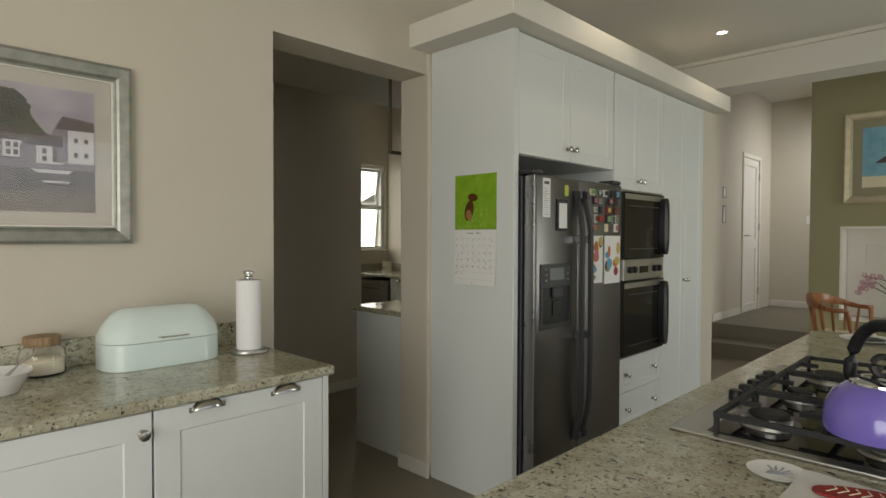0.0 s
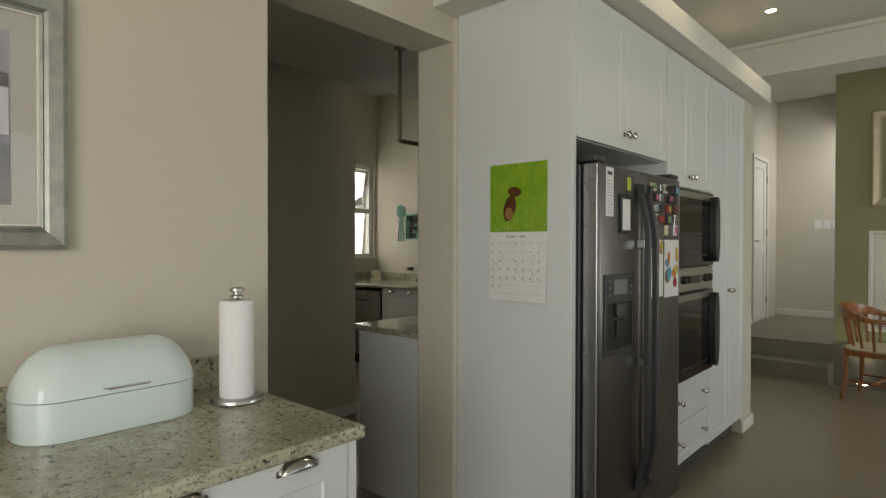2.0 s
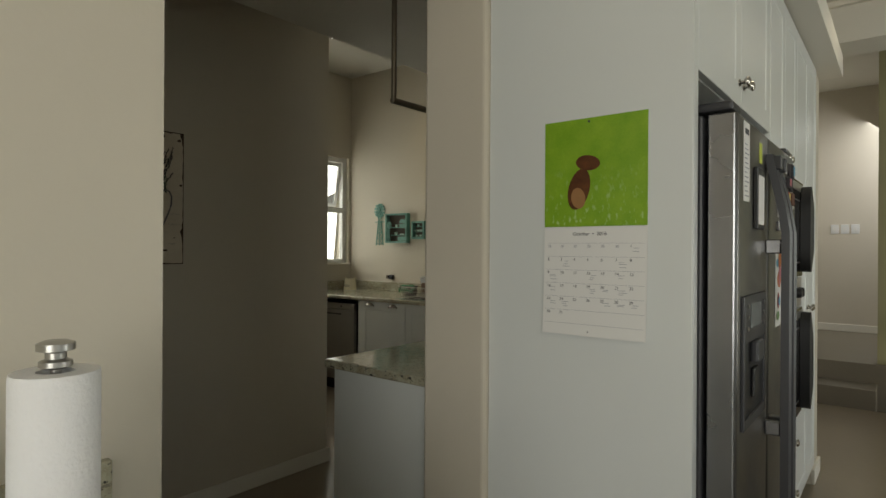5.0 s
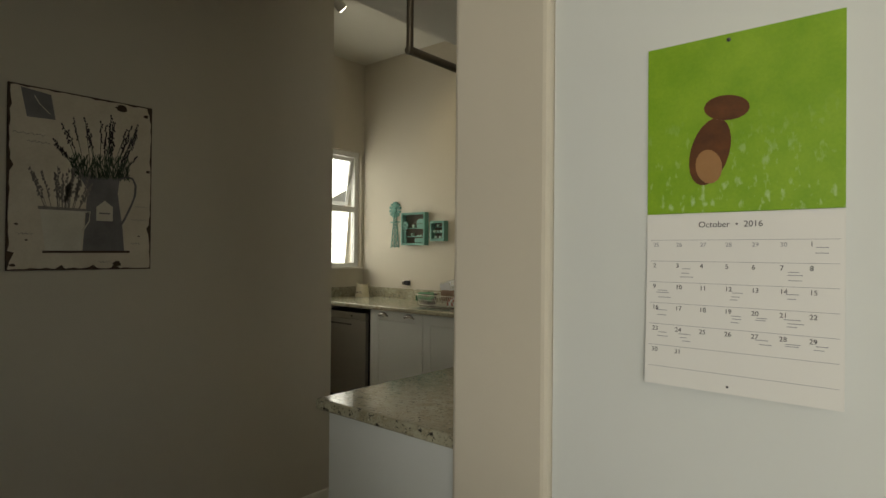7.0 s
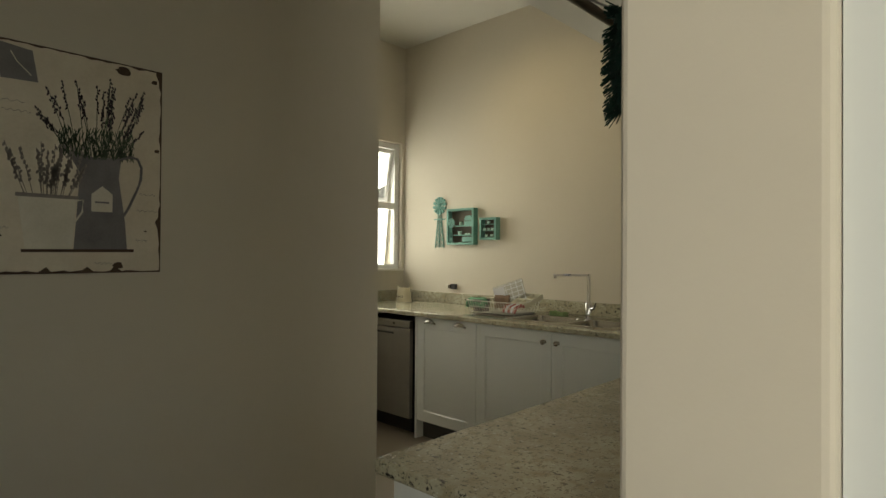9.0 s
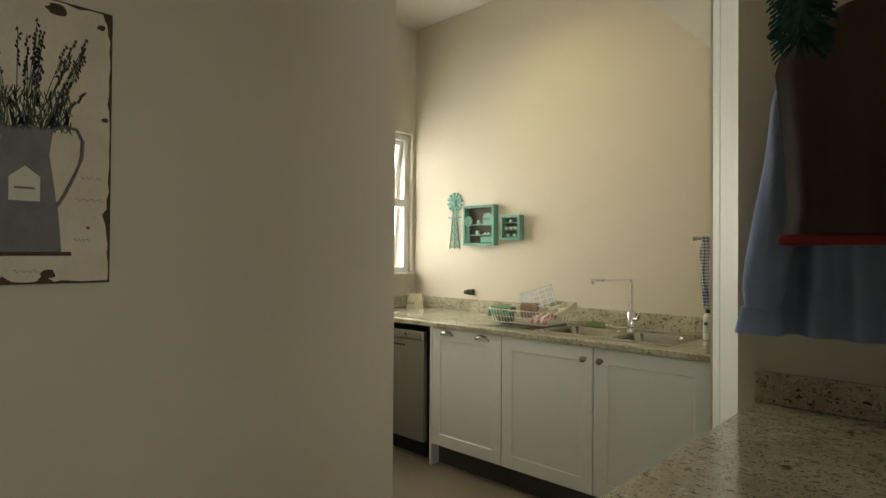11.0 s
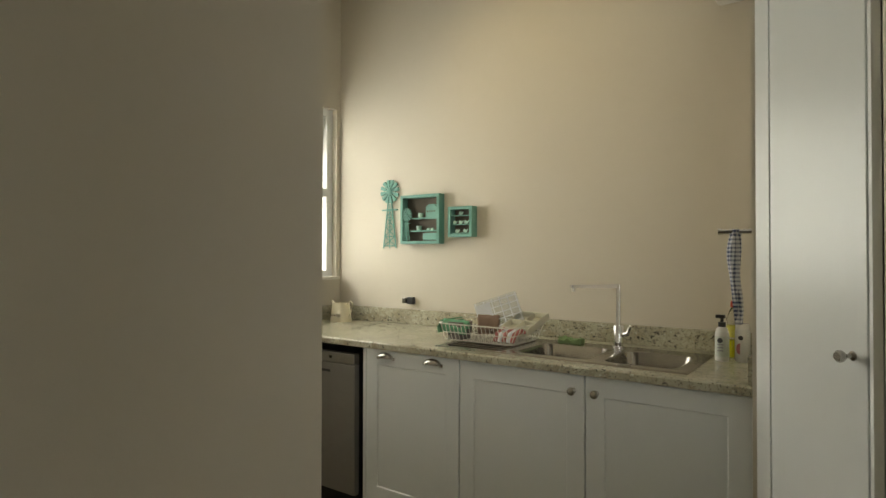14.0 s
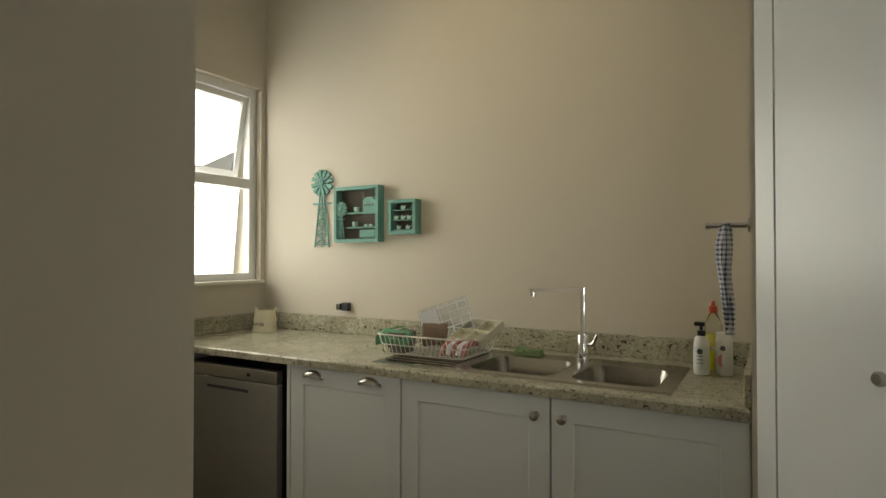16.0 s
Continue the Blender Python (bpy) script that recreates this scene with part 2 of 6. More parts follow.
def shaker(u0, u1, z0, z1, f, th=0.02, stile=0.07, deep=0.0045, bevel=0.0015):
    """A cabinet door: a slab with a sunken panel and a small step round it."""
    bm = bmesh.new()
    a = [(u0, z0), (u1, z0), (u1, z1), (u0, z1)]
    b = [(u0 + stile, z0 + stile), (u1 - stile, z0 + stile), (u1 - stile, z1 - stile), (u0 + stile, z1 - stile)]
    k = 0.004
    c = [(b[0][0] + k, b[0][1] + k), (b[1][0] - k, b[1][1] + k), (b[2][0] - k, b[2][1] - k), (b[3][0] + k, b[3][1] - k)]
    e = bevel
    rim = [(u0 + e, z0 + e), (u1 - e, z0 + e), (u1 - e, z1 - e), (u0 + e, z1 - e)]
    rings = [[bm.verts.new(f(u, w, z)) for u, z in ring] for ring, w in ((a, 0), (a, th - e), (rim, th), (b, th), (c, th - deep))]
    for p, q in zip(rings, rings[1:]):
        for i in range(4):
            bm.faces.new((p[i], p[(i + 1) % 4], q[(i + 1) % 4], q[i]))
    bm.faces.new(rings[0])
    bm.faces.new(rings[-1])
    return bm


def lathe(bm, profile, m=Matrix(), seg=20, cap=True):
    rings = []
    for r, h in profile:
        rings.append([bm.verts.new(m @ Vector((r * math.cos(2 * math.pi * i / seg), r * math.sin(2 * math.pi * i / seg), h))) for i in range(seg)])
    for p, q in zip(rings, rings[1:]):
        for i in range(seg):
            bm.faces.new((p[i], p[(i + 1) % seg], q[(i + 1) % seg], q[i]))
    if cap:
        for ring in (rings[0], rings[-1]):
            bm.faces.new(ring)
    return bm


def turned(profile, m=Matrix(), seg=20, cap=True):
    return lathe(bmesh.new(), profile, m, seg, cap)


def tube(bm, pts, r, seg=8, closed=False):
    """A round bar along points."""
    pts = [Vector(p) for p in pts]
    n = len(pts)
    rings = []
    for i, p in enumerate(pts):
        a = pts[i - 1] if i or closed else p
        b = pts[(i + 1) % n] if i < n - 1 or closed else p
        d = (b - a).normalized()
        up = Vector((0, 0, 1)) if abs(d.z) < 0.95 else Vector((1, 0, 0))
        s = d.cross(up).normalized()
        t = s.cross(d)
        rr = r[i] if isinstance(r, (list, tuple)) else r
        rings.append([bm.verts.new(p + rr * (math.cos(2 * math.pi * k / seg) * s + math.sin(2 * math.pi * k / seg) * t)) for k in range(seg)])
    for i in range(n if closed else n - 1):
        p, q = rings[i], rings[(i + 1) % n]
        for k in range(seg):
            bm.faces.new((p[k], p[(k + 1) % seg], q[(k + 1) % seg], q[k]))
    if not closed:
        bm.faces.new(rings[0])
        bm.faces.new(rings[-1])
    return bm


def bar(p0, p1, r, seg=10):
    return tube(bmesh.new(), [p0, p1], r, seg)


def cup_pull(u, z, f, wide=0.048, high=0.029, out=0.028):
    """A half-shell pull, open below, with its thickness."""
    bm = bmesh.new()
    na, nb = 12, 6
    for k in (1.0, 0.86):
        rows = []
        for i in range(nb + 1):
            b = 0.5 * math.pi * i / nb
            rows.append([bm.verts.new(f(u + k * wide * math.cos(math.pi * j / na), k * out * math.sin(b) * (0.35 + 0.65 * math.sin(math.pi * j / na)) + 0.0005,
                                        z + k * high * math.sin(math.pi * j / na) * math.cos(b * 0.92))) for j in range(na + 1)])
        for p, q in zip(rows, rows[1:]):
            for j in range(na):
                bm.faces.new((p[j], p[j + 1], q[j + 1], q[j]))
    box(bm, u - wide - 0.006, u - wide + 0.008, 0, 0.003, z - 0.006, z + 0.008, f)
    box(bm, u + wide - 0.008, u + wide + 0.006, 0, 0.003, z - 0.006, z + 0.008, f)
    return bm


def facing(f, u, w, z):
    """The pose at a front's point with its z axis out of the front."""
    o = Vector(f(u, w, z))
    out = (Vector(f(u, w + 1, z)) - o).normalized()
    return Matrix.Translation(o) @ out.to_track_quat("Z", "Y").to_matrix().to_4x4()


def knob(u, z, f, r=0.016, w=0.02):
    p = [(r * 0.72, 0), (r * 0.7, 0.003), (r * 0.36, 0.006), (r * 0.32, 0.013), (r * 0.8, 0.018), (r, 0.023), (r * 0.9, 0.028), (r * 0.5, 0.031)]
    return turned(p, facing(f, u, w, z), 16)


def words(name, text, size, m, mat, parent, align="LEFT", thick=0.0004):
    """Writing as thin raised letters."""
    cu = bpy.data.curves.new(name, "FONT")
    cu.body, cu.size, cu.extrude, cu.align_x = text, size, thick, align
    tmp = bpy.data.objects.new(name + "_text", cu)
    scene.collection.objects.link(tmp)
    me = bpy.data.meshes.new_from_object(tmp.evaluated_get(bpy.context.evaluated_depsgraph_get()))
    bpy.data.objects.remove(tmp)
    me.transform(Matrix.Translation(-ORIGIN[parent.name]) @ m)
    me.materials.clear()
    me.materials.append(mat)
    ob = new(name, me)
    ob.parent = parent
    ORIGIN[ob.name] = ORIGIN[parent.name]
    return ob

# ---- the large structure ----
KX, KB = -1.865, -2.083          # kitchen wall: face and back
OY0, OY1, OZ = 1.523, 2.47, 2.25   # the opening to the scullery
LX, LY = -3.69, 3.40           # passage wall and its end
SY, WX = 5.27, -5.55           # sink wall, window wall
CEILZ, SCEIL = 2.85, 3.17

setting("floor", boxes((-6.0, 4.3, -2.8, 7.02, -0.2, 0.0)), FLOOR, "smooth brown-grey screed floor", "floor")
setting("floor_landing", boxes((-2.05, 4.3, 7.34, 9.9, -0.2, 0.34), bevel=0.006), STEP, "raised landing of brown screed", "landing")
setting("step", boxes((-2.05, -1.05, 7.02, 7.34, -0.2, 0.17), bevel=0.006), STEP, "single brown screed step below the landing", "step")

setting("wall_kitchen", boxes((KB, KX, -2.6, OY0, 0, CEILZ), (KB, KX, OY0, OY1, OZ, CEILZ), (KB, KX, OY1, 5.26, 0, CEILZ)), PAINT, "warm greige plastered kitchen wall with a doorway", "wall")
bm = one(KB - 0.003, -1.846, 2.456, 2.50, 0, 2.366, bevel=0.014, seg=3)
setting("wall_jamb", bm, PAINT, "rounded plastered jamb beside the doorway", "wall")
setting("wall_post", boxes((-2.05, -1.285, 4.915, 5.19, 0, 2.366)), PAINT, "plastered end post beside the pantry", "wall")
setting("bulkhead", one(KX, -1.165, 2.325, 5.20, 2.366, 2.49, bevel=0.004), TRIMWHITE, "white boxed bulkhead above the tall cabinets", "bulkhead")
setting("ceiling", boxes((-2.09, 4.2, -2.6, 5.3, CEILZ, CEILZ + 0.15)), CEIL, "plain off-white kitchen ceiling", "ceiling")
setting("beam", one(-2.09, 4.2, 5.3, 5.62, 2.60, CEILZ + 0.15, bevel=0.004), CEIL, "deep plastered ceiling beam", "beam")
setting("trim_beam", boxes((KX, 4.0, 5.262, 5.30, CEILZ - 0.03, CEILZ)), TRIMWHITE, "slim white cornice along the beam", "cornice")
setting("ceiling_dining", boxes((-2.3, 4.2, 5.62, 9.9, 3.35, 3.5)), CEIL, "plain off-white dining ceiling", "ceiling")
setting("wall_hall_side", boxes((-2.25, -2.05, 5.26, 8.44, 0, 3.35), (-2.25, -2.05, 9.18, 9.9, 0, 3.35), (-2.25, -2.05, 8.44, 9.18, 2.47, 3.35)), PAINT, "pale plastered hall wall", "wall")
setting("wall_hall_end", boxes((-2.25, 4.2, 9.72, 9.92, 0, 3.35)), PAINT, "pale plastered wall closing the landing", "wall")
setting("wall_olive", boxes((-1.05, -0.78, 7.36, 7.58, 0, 3.35), (-0.78, 0.35, 7.36, 7.58, 1.47, 3.35), (-0.78, 0.35, 7.36, 7.58, 0, 0.50), (0.35, 4.2, 7.36, 7.58, 0, 3.35)), OLIVE, "olive green painted wall with a serving hatch", "wall")
setting("wall_hall_upper", boxes((-2.25, 4.2, 5.45, 5.62, 2.9, 3.5)), PAINT, "plaster above the beam", "wall")
# east and south walls with the windows that light the rooms
setting("wall_east", boxes((4.0, 4.2, -2.6, -0.6, 0, 3.4), (4.0, 4.2, 3.8, 5.4, 0, 3.4), (4.0, 4.2, 7.2, 9.9, 0, 3.4), (4.0, 4.2, -0.6, 3.8, 0, 0.35), (4.0, 4.2, -0.6, 3.8, 2.5, 3.4), (4.0, 4.2, 5.4, 7.2, 0, 0.1), (4.0, 4.2, 5.4, 7.2, 2.5, 3.4)), PAINT, "plastered outer wall with large windows", "wall")
setting("wall_south", boxes((-2.09, -0.3, -2.6, -2.4, 0, 3.0), (3.1, 4.2, -2.6, -2.4, 0, 3.0), (-0.3, 3.1, -2.6, -2.4, 0, 0.5), (-0.3, 3.1, -2.6, -2.4, 2.5, 3.0)), PAINT, "plastered outer wall with a wide window", "wall")

# scullery
setting("wall_passage", boxes((-3.90, LX, 0.3, LY, 0, SCEIL)), PAINT, "greige plastered passage wall", "wall")
setting("wall_scullery_return", boxes((-5.8, -3.90, LY - 0.2, LY, 0, SCEIL)), PAINT, "greige plastered return wall", "wall")
setting("wall_passage_end", boxes((-3.90, KB, 0.1, 0.3, 0, SCEIL)), PAINT, "greige plastered passage end", "wall")
setting("wall_sink", boxes((-5.8, -2.09, SY, SY + 0.2, 0, SCEIL)), PAINT, "greige plastered wall behind the sink", "wall")
WY0, WY1, WZ0, WZ1 = 3.95, 5.235, 1.172, 2.30
setting("wall_window", boxes((-5.8, WX, 3.4, WY0, 0, SCEIL), (-5.8, WX, WY1, SY, 0, SCEIL), (-5.8, WX, WY0, WY1, 0, WZ0), (-5.8, WX, WY0, WY1, WZ1, SCEIL)), PAINT, "greige plastered window wall", "wall")
setting("ceiling_scullery", boxes((-5.8, -3.60, 0.1, SY + 0.2, SCEIL, SCEIL + 0.15)), CEIL, "off-white scullery ceiling", "ceiling")
bm = bmesh.new()
prof = [(-3.64, SCEIL), (-3.20, 2.42), (KB, 2.40), (KB, SCEIL + 0.15), (-3.64, SCEIL + 0.15)]
va = [bm.verts.new((x, 0.1, z)) for x, z in prof]
vb = [bm.verts.new((x, SY, z)) for x, z in prof]
for i in range(5):
    bm.faces.new((va[i], va[(i + 1) % 5], vb[(i + 1) % 5], vb[i]))
bm.faces.new(va)
bm.faces.new(vb)
setting("ceiling_slope", bm, CEIL, "sloping off-white bulkhead of the scullery ceiling", "ceiling")
# coat wall, cupboard corner and towel wall
setting("wall_coats", boxes((-2.68, KB, 3.87, 4.0, 0, 2.42)), PAINT, "greige plastered wall behind the coats", "wall")
setting("wall_towel", boxes((-2.99, -2.85, 4.56, SY, 0, 2.42)), PAINT, "greige plastered side wall by the sink", "wall")


def skirting(name, x0, x1, y0, y1, high=0.085, base=0.0):
    setting(name, one(x0, x1, y0, y1, base, base + high, bevel=0.005), TRIMWHITE, "white painted skirting board", "skirting")


skirting("baseboard_passage", LX, LX + 0.016, 0.3, LY + 0.016)
skirting("baseboard_jamb", KB - 0.003, -1.83, 2.44, 2.456)
skirting("baseboard_post", -1.285, -1.267, 4.92, 5.206)
skirting("baseboard_post_end", -2.05, -1.267, 5.19, 5.206)
skirting("baseboard_hall", -2.05, -2.034, 7.40, 8.40, 0.09, 0.34)
skirting("baseboard_hall_end", -2.034, -1.05, 9.704, 9.72, 0.09, 0.34)
skirting("baseboard_olive", -1.05, 4.0, 7.344, 7.36)

# ground and the yard wall outside the scullery window
setting("ground", boxes((-60, 60, -60, 60, -0.4, -0.21)), material("lawn", (0.10, 0.13, 0.05), 0.9, spread=0.2, scale=1), "grass ground round the house", "ground")
setting("backdrop_yard_wall", boxes((-8.4, -8.2, -2, 12, -0.21, 9.0)), material("yard_render", (0.42, 0.40, 0.34), 0.9, spread=0.03, bump=0.1), "cream rendered yard wall outside", "yard wall")


def base_unit(name, f, u0, u1, depth, label, doors, pulls=(), knobs=(), z0=0.12, z1=0.865, side=(), top=None):
    """A floor cabinet: body, plinth, doors, pulls and knobs. doors: (u0, u1, z0, z1)."""
    e = thing(name, f((u0 + u1) / 2, -depth / 2, 0), label, "cabinet", "floor cabinets")
    part("body", one(u0 + 0.001, u1 - 0.001, -depth, -0.022, z0 - 0.005, top or z1 + 0.003, f=f), CAB, e)
    part("plinth", one(u0 + 0.001, u1 - 0.001, -depth, -0.07, 0, z0 - 0.006, f=f), CABIN, e, "recessed plinth painted dark as shade")
    made = []
    for a, b, c, d in doors:
        made.append(part("door", shaker(a + 0.002, b - 0.002, c, d, lambda u, w, z: f(u, w - 0.02, z)), CAB, e))
    for i, u, z in pulls:
        part("cup_handle", cup_pull(u, z, f), NICKEL, made[i], "nickel cup handle", True)
    for i, u, z in knobs:
        part("knob", knob(u, z, f, w=0.0), NICKEL, made[i], "nickel knob", True)
    for s in side:
        part("end_panel", one(s[0], s[1], -depth, 0.0, 0.0, z1 + 0.003, f=f, bevel=0.001), CAB, e)
    return e


def slab(name, u0, u1, w0, w1, f, label, z0=0.868, z1=0.9, splash=(), hole=None):
    e = thing(name, f((u0 + u1) / 2, (w0 + w1) / 2, z0), label, "worktop")
    if hole:
        bm = bmesh.new()
        k = 0.006
        rings = []
        for (a, b, c, d), z in ((hole, z0), ((u0, u1, w0, w1), z0), ((u0, u1, w0, w1), z1 - k), ((u0 + k, u1 - k, w0 + k, w1 - k), z1), (hole, z1)):
            rings.append([bm.verts.new(f(u, w, z)) for u, w in ((a, c), (b, c), (b, d), (a, d))])
        for p, q in zip(rings, rings[1:] + rings[:1]):
            for i in range(4):
                bm.faces.new((p[i], p[(i + 1) % 4], q[(i + 1) % 4], q[i]))
        part("slab", bm, GRANITE, e)
    else:
        part("slab", one(u0, u1, w0, w1, z0, z1, f=f, bevel=0.007, seg=3), GRANITE, e)
    for s in splash:
        part("upstand", one(*s, f=f, bevel=0.003), GRANITE, e)
    return e


# kitchen: run of floor cabinets along the wall
FK = UX(-1.25)
base_unit("base_cabinet", FK, 0.813, 1.39, 0.61, "white floor cabinet with a framed door and two cup handles", [(0.813, 1.368, 0.125, 0.862)], [(0, 0.964, 0.842), (0, 1.224, 0.840)], side=[(1.369, 1.392)])
base_unit("base_cabinet", FK, 0.24, 0.811, 0.61, "white floor cabinet with a framed door and a knob", [(0.24, 0.811, 0.125, 0.862)], (), [(0, 0.783, 0.806)])
base_unit("base_cabinet", FK, -0.36, 0.238, 0.61, "white floor cabinet with a framed door and a knob", [(-0.36, 0.238, 0.125, 0.862)], (), [(0, -0.33, 0.806)])
base_unit("base_cabinet", FK, -0.96, -0.362, 0.61, "white floor cabinet with a framed door and a knob", [(-0.96, -0.362, 0.125, 0.862)], (), [(0, -0.39, 0.806)])
slab("worktop", -0.96, 1.407, -0.62, 0.02, FK, "speckled pale granite worktop with a low upstand", splash=[(-0.96, 1.44, -0.62, -0.598, 0.9, 0.995)])

# the tall bank: side panel, top cupboards, fridge bay, oven tower, pantry
FT = UX(-1.27)
bank = thing("tall_end_panel", (-1.57, 2.5, 0), "tall white end panel beside the fridge", "panel")
part("panel", one(2.476, 2.512, -0.575, -0.0025, 0, 2.366, f=FT, bevel=0.0015), CAB, bank)
part("edging_strip", one(2.477, 2.511, -0.0022, 0.0, 0.001, 2.365, f=FT), CAB, bank)


def wall_unit(name, u0, u1, z0, z1, split, kz, label):
    e = thing(name, FT((u0 + u1) / 2, -0.3, z0), label, "cabinet", "tall bank cabinets")
    part("body", one(u0 + 0.001, u1 - 0.001, -0.598, -0.022, z0, z1, f=FT), CAB, e)
    g = lambda u, w, z: FT(u, w - 0.02, z)
    da = part("door", shaker(u0 + 0.002, split - 0.0015, z0 + 0.002, z1 - 0.012, g, deep=0.003), CAB, e)
    db = part("door", shaker(split + 0.0015, u1 - 0.002, z0 + 0.002, z1 - 0.012, g, deep=0.003), CAB, e)
    part("knob", knob(split - 0.03, kz, FT, w=0.0), NICKEL, da, "nickel knob", True)
    part("knob", knob(split + 0.03, kz, FT, w=0.0), NICKEL, db, "nickel knob", True)
    return e


wall_unit("wall_cabinet", 2.513, 3.46, 1.76, 2.366, 2.98, 1.83, "white two-door cupboard above the fridge")
wall_unit("wall_cabinet", 3.475, 4.165, 1.65, 2.366, 3.815, 1.712, "white two-door cupboard above the ovens")
pantry = thing("pantry_cabinet", FT(4.56, -0.3, 0), "tall white two-door pantry cabinet", "cabinet", "tall bank cabinets")
part("body", one(4.168, 4.914, -0.598, -0.022, 0.12, 2.366, f=FT), CAB, pantry)
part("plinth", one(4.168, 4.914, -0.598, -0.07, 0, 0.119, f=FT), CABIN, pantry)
g = lambda u, w, z: FT(u, w - 0.02, z)
for a, b, k in ((4.169, 4.572, 4.545), (4.575, 4.912, 4.602)):
    d = part("door", shaker(a, b, 0.125, 2.354, g, deep=0.003), CAB, pantry)
    part("knob", knob(k, 1.037, FT, w=0.0), NICKEL, d, "nickel knob", True)
tower = thing("oven_housing", FT(3.82, -0.3, 0), "white oven tower with two drawers below", "cabinet", "tall bank cabinets")
part("body", boxes((3.475, 3.56, -0.598, -0.002, 0.12, 1.648), (4.15, 4.166, -0.598, -0.002, 0.12, 1.648), (3.56, 4.15, -0.598, -0.57, 0.12, 1.648), (3.56, 4.15, -0.598, -0.022, 0.12, 0.585), f=FT), CAB, tower)
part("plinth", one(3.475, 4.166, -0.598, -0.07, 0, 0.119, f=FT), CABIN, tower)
for z0, z1 in ((0.14, 0.36), (0.364, 0.583)):
    d = part("drawer_front", shaker(3.562, 4.148, z0, z1, g, stile=0.045), CAB, tower)
    for u in (3.66, 4.04):
        part("knob", knob(u, (z0 + z1) / 2, FT, w=0.0), NICKEL, d, "nickel knob", True)

# sink run in the scullery
FS = UY(4.592)
base_unit("base_cabinet", FS, -4.692, -4.124, 0.65, "white floor cabinet with a pull-out front and two cup handles", [(-4.672, -4.124, 0.135, 0.862)], [(0, -4.545, 0.826), (0, -4.265, 0.826)], side=[(-4.692, -4.674)], z0=0.13)
base_unit("base_cabinet", FS, -4.122, -3.554, 0.65, "white sink cabinet with a framed door and a knob", [(-4.122, -3.554, 0.135, 0.862)], (), [(0, -3.60, 0.803)], z0=0.13, top=0.70)
base_unit("base_cabinet", FS, -3.552, -2.992, 0.65, "white sink cabinet with a framed door and a knob", [(-3.552, -2.992, 0.135, 0.862)], (), [(0, -3.51, 0.803)], z0=0.13, top=0.70)
base_unit("base_cabinet", FS, -5.545, -5.372, 0.65, "narrow white floor cabinet beside the dishwasher", [(-5.545, -5.372, 0.135, 0.862)], z0=0.13)
slab("worktop", -5.548, -2.992, -0.676, 0.018, FS, "speckled granite sink worktop with an upstand", hole=(-3.95, -3.225, -0.455, -0.10), splash=[(-5.53, -2.992, -0.676, -0.656, 0.9, 0.99), (-5.548, -5.531, -0.676, 0.0, 0.9, 0.99), (-3.010, -2.993, -0.655, -0.01, 0.9, 0.99)])

# peninsula in the passage
FP = UY(2.53)
pen = thing("peninsula_cabinet", (-2.34, 3.2, 0), "white panelled cabinet under the peninsula worktop", "cabinet")
part("body", one(-2.585, -2.09, 2.55, 3.865, 0.0, 0.866), CAB, pen)
part("end_panel", one(-2.60, -2.09, 2.53, 2.549, 0.0, 0.866, bevel=0.001), CAB, pen)
for k in range(2):
    part("door", shaker(2.552 + k * 0.657, 3.205 + k * 0.657, 0.10, 0.862, lambda u, w, z: (-2.586 - w, u, z), th=0.016), CAB, pen)
slab("worktop", -2.63, -2.094, -1.338, 0.028, FP, "speckled granite peninsula worktop with an upstand", splash=[(-2.63, -2.094, -1.338, -1.318, 0.9, 0.99)])

# tall cupboard set across the corner
ang = math.atan2(-0.74, 0.67)
cup = thing("corner_cupboard", (0, 0, 0), "tall white corner cupboard with a plain door", "cabinet")
L = 0.412
loc = UY(0.0)
part("body", one(0.0, L, -0.30, -0.022, 0, 2.40, f=loc), CAB, cup)
part("frame_stile", one(0.0, 0.062, -0.022, 0.0, 0, 2.40, f=loc, bevel=0.0015), CAB, cup)
d = part("door", one(0.0665, L - 0.004, -0.02, 0.0, 0.1, 2.39, f=loc, bevel=0.002), CAB, cup)
part("knob", turned([(0.0125, 0), (0.012, 0.003), (0.006, 0.008), (0.0055, 0.02), (0.012, 0.027), (0.0155, 0.033), (0.0155, 0.039), (0.011, 0.045)], facing(loc, 0.365, 0.0, 1.066), 18), NICKEL, d, "nickel knob", True)
cup.matrix_world = pose(-2.978, 4.553, 0, 0, 0, math.degrees(ang))

side = thing("cupboard_side_panel", (-2.69, 4.12, 0), "tall plain white panel beside the corner cupboard", "panel")
part("panel", one(-2.70, -2.682, 4.002, 4.262, 0, 2.40, bevel=0.0015), CAB, side)

# island
FI = UX(0.82)
isl = thing("island_cabinet", (0.3, 2.2, 0), "white kitchen island cabinet", "cabinet")
part("body", one(-0.19, 0.80, 0.93, 3.51, 0.12, 0.866), CAB, isl)
part("plinth", one(-0.13, 0.74, 0.99, 3.45, 0, 0.119), CABIN, isl)
for i in range(4):
    a = 0.94 + i * 0.642
    part("door", shaker(a, a + 0.638, 0.125, 0.862, lambda u, w, z: (-0.19 - w, u, z)), CAB, isl)
slab("worktop", 0.90, 3.545, -0.47, 0.555, UX(0.25), "wide speckled granite island worktop")

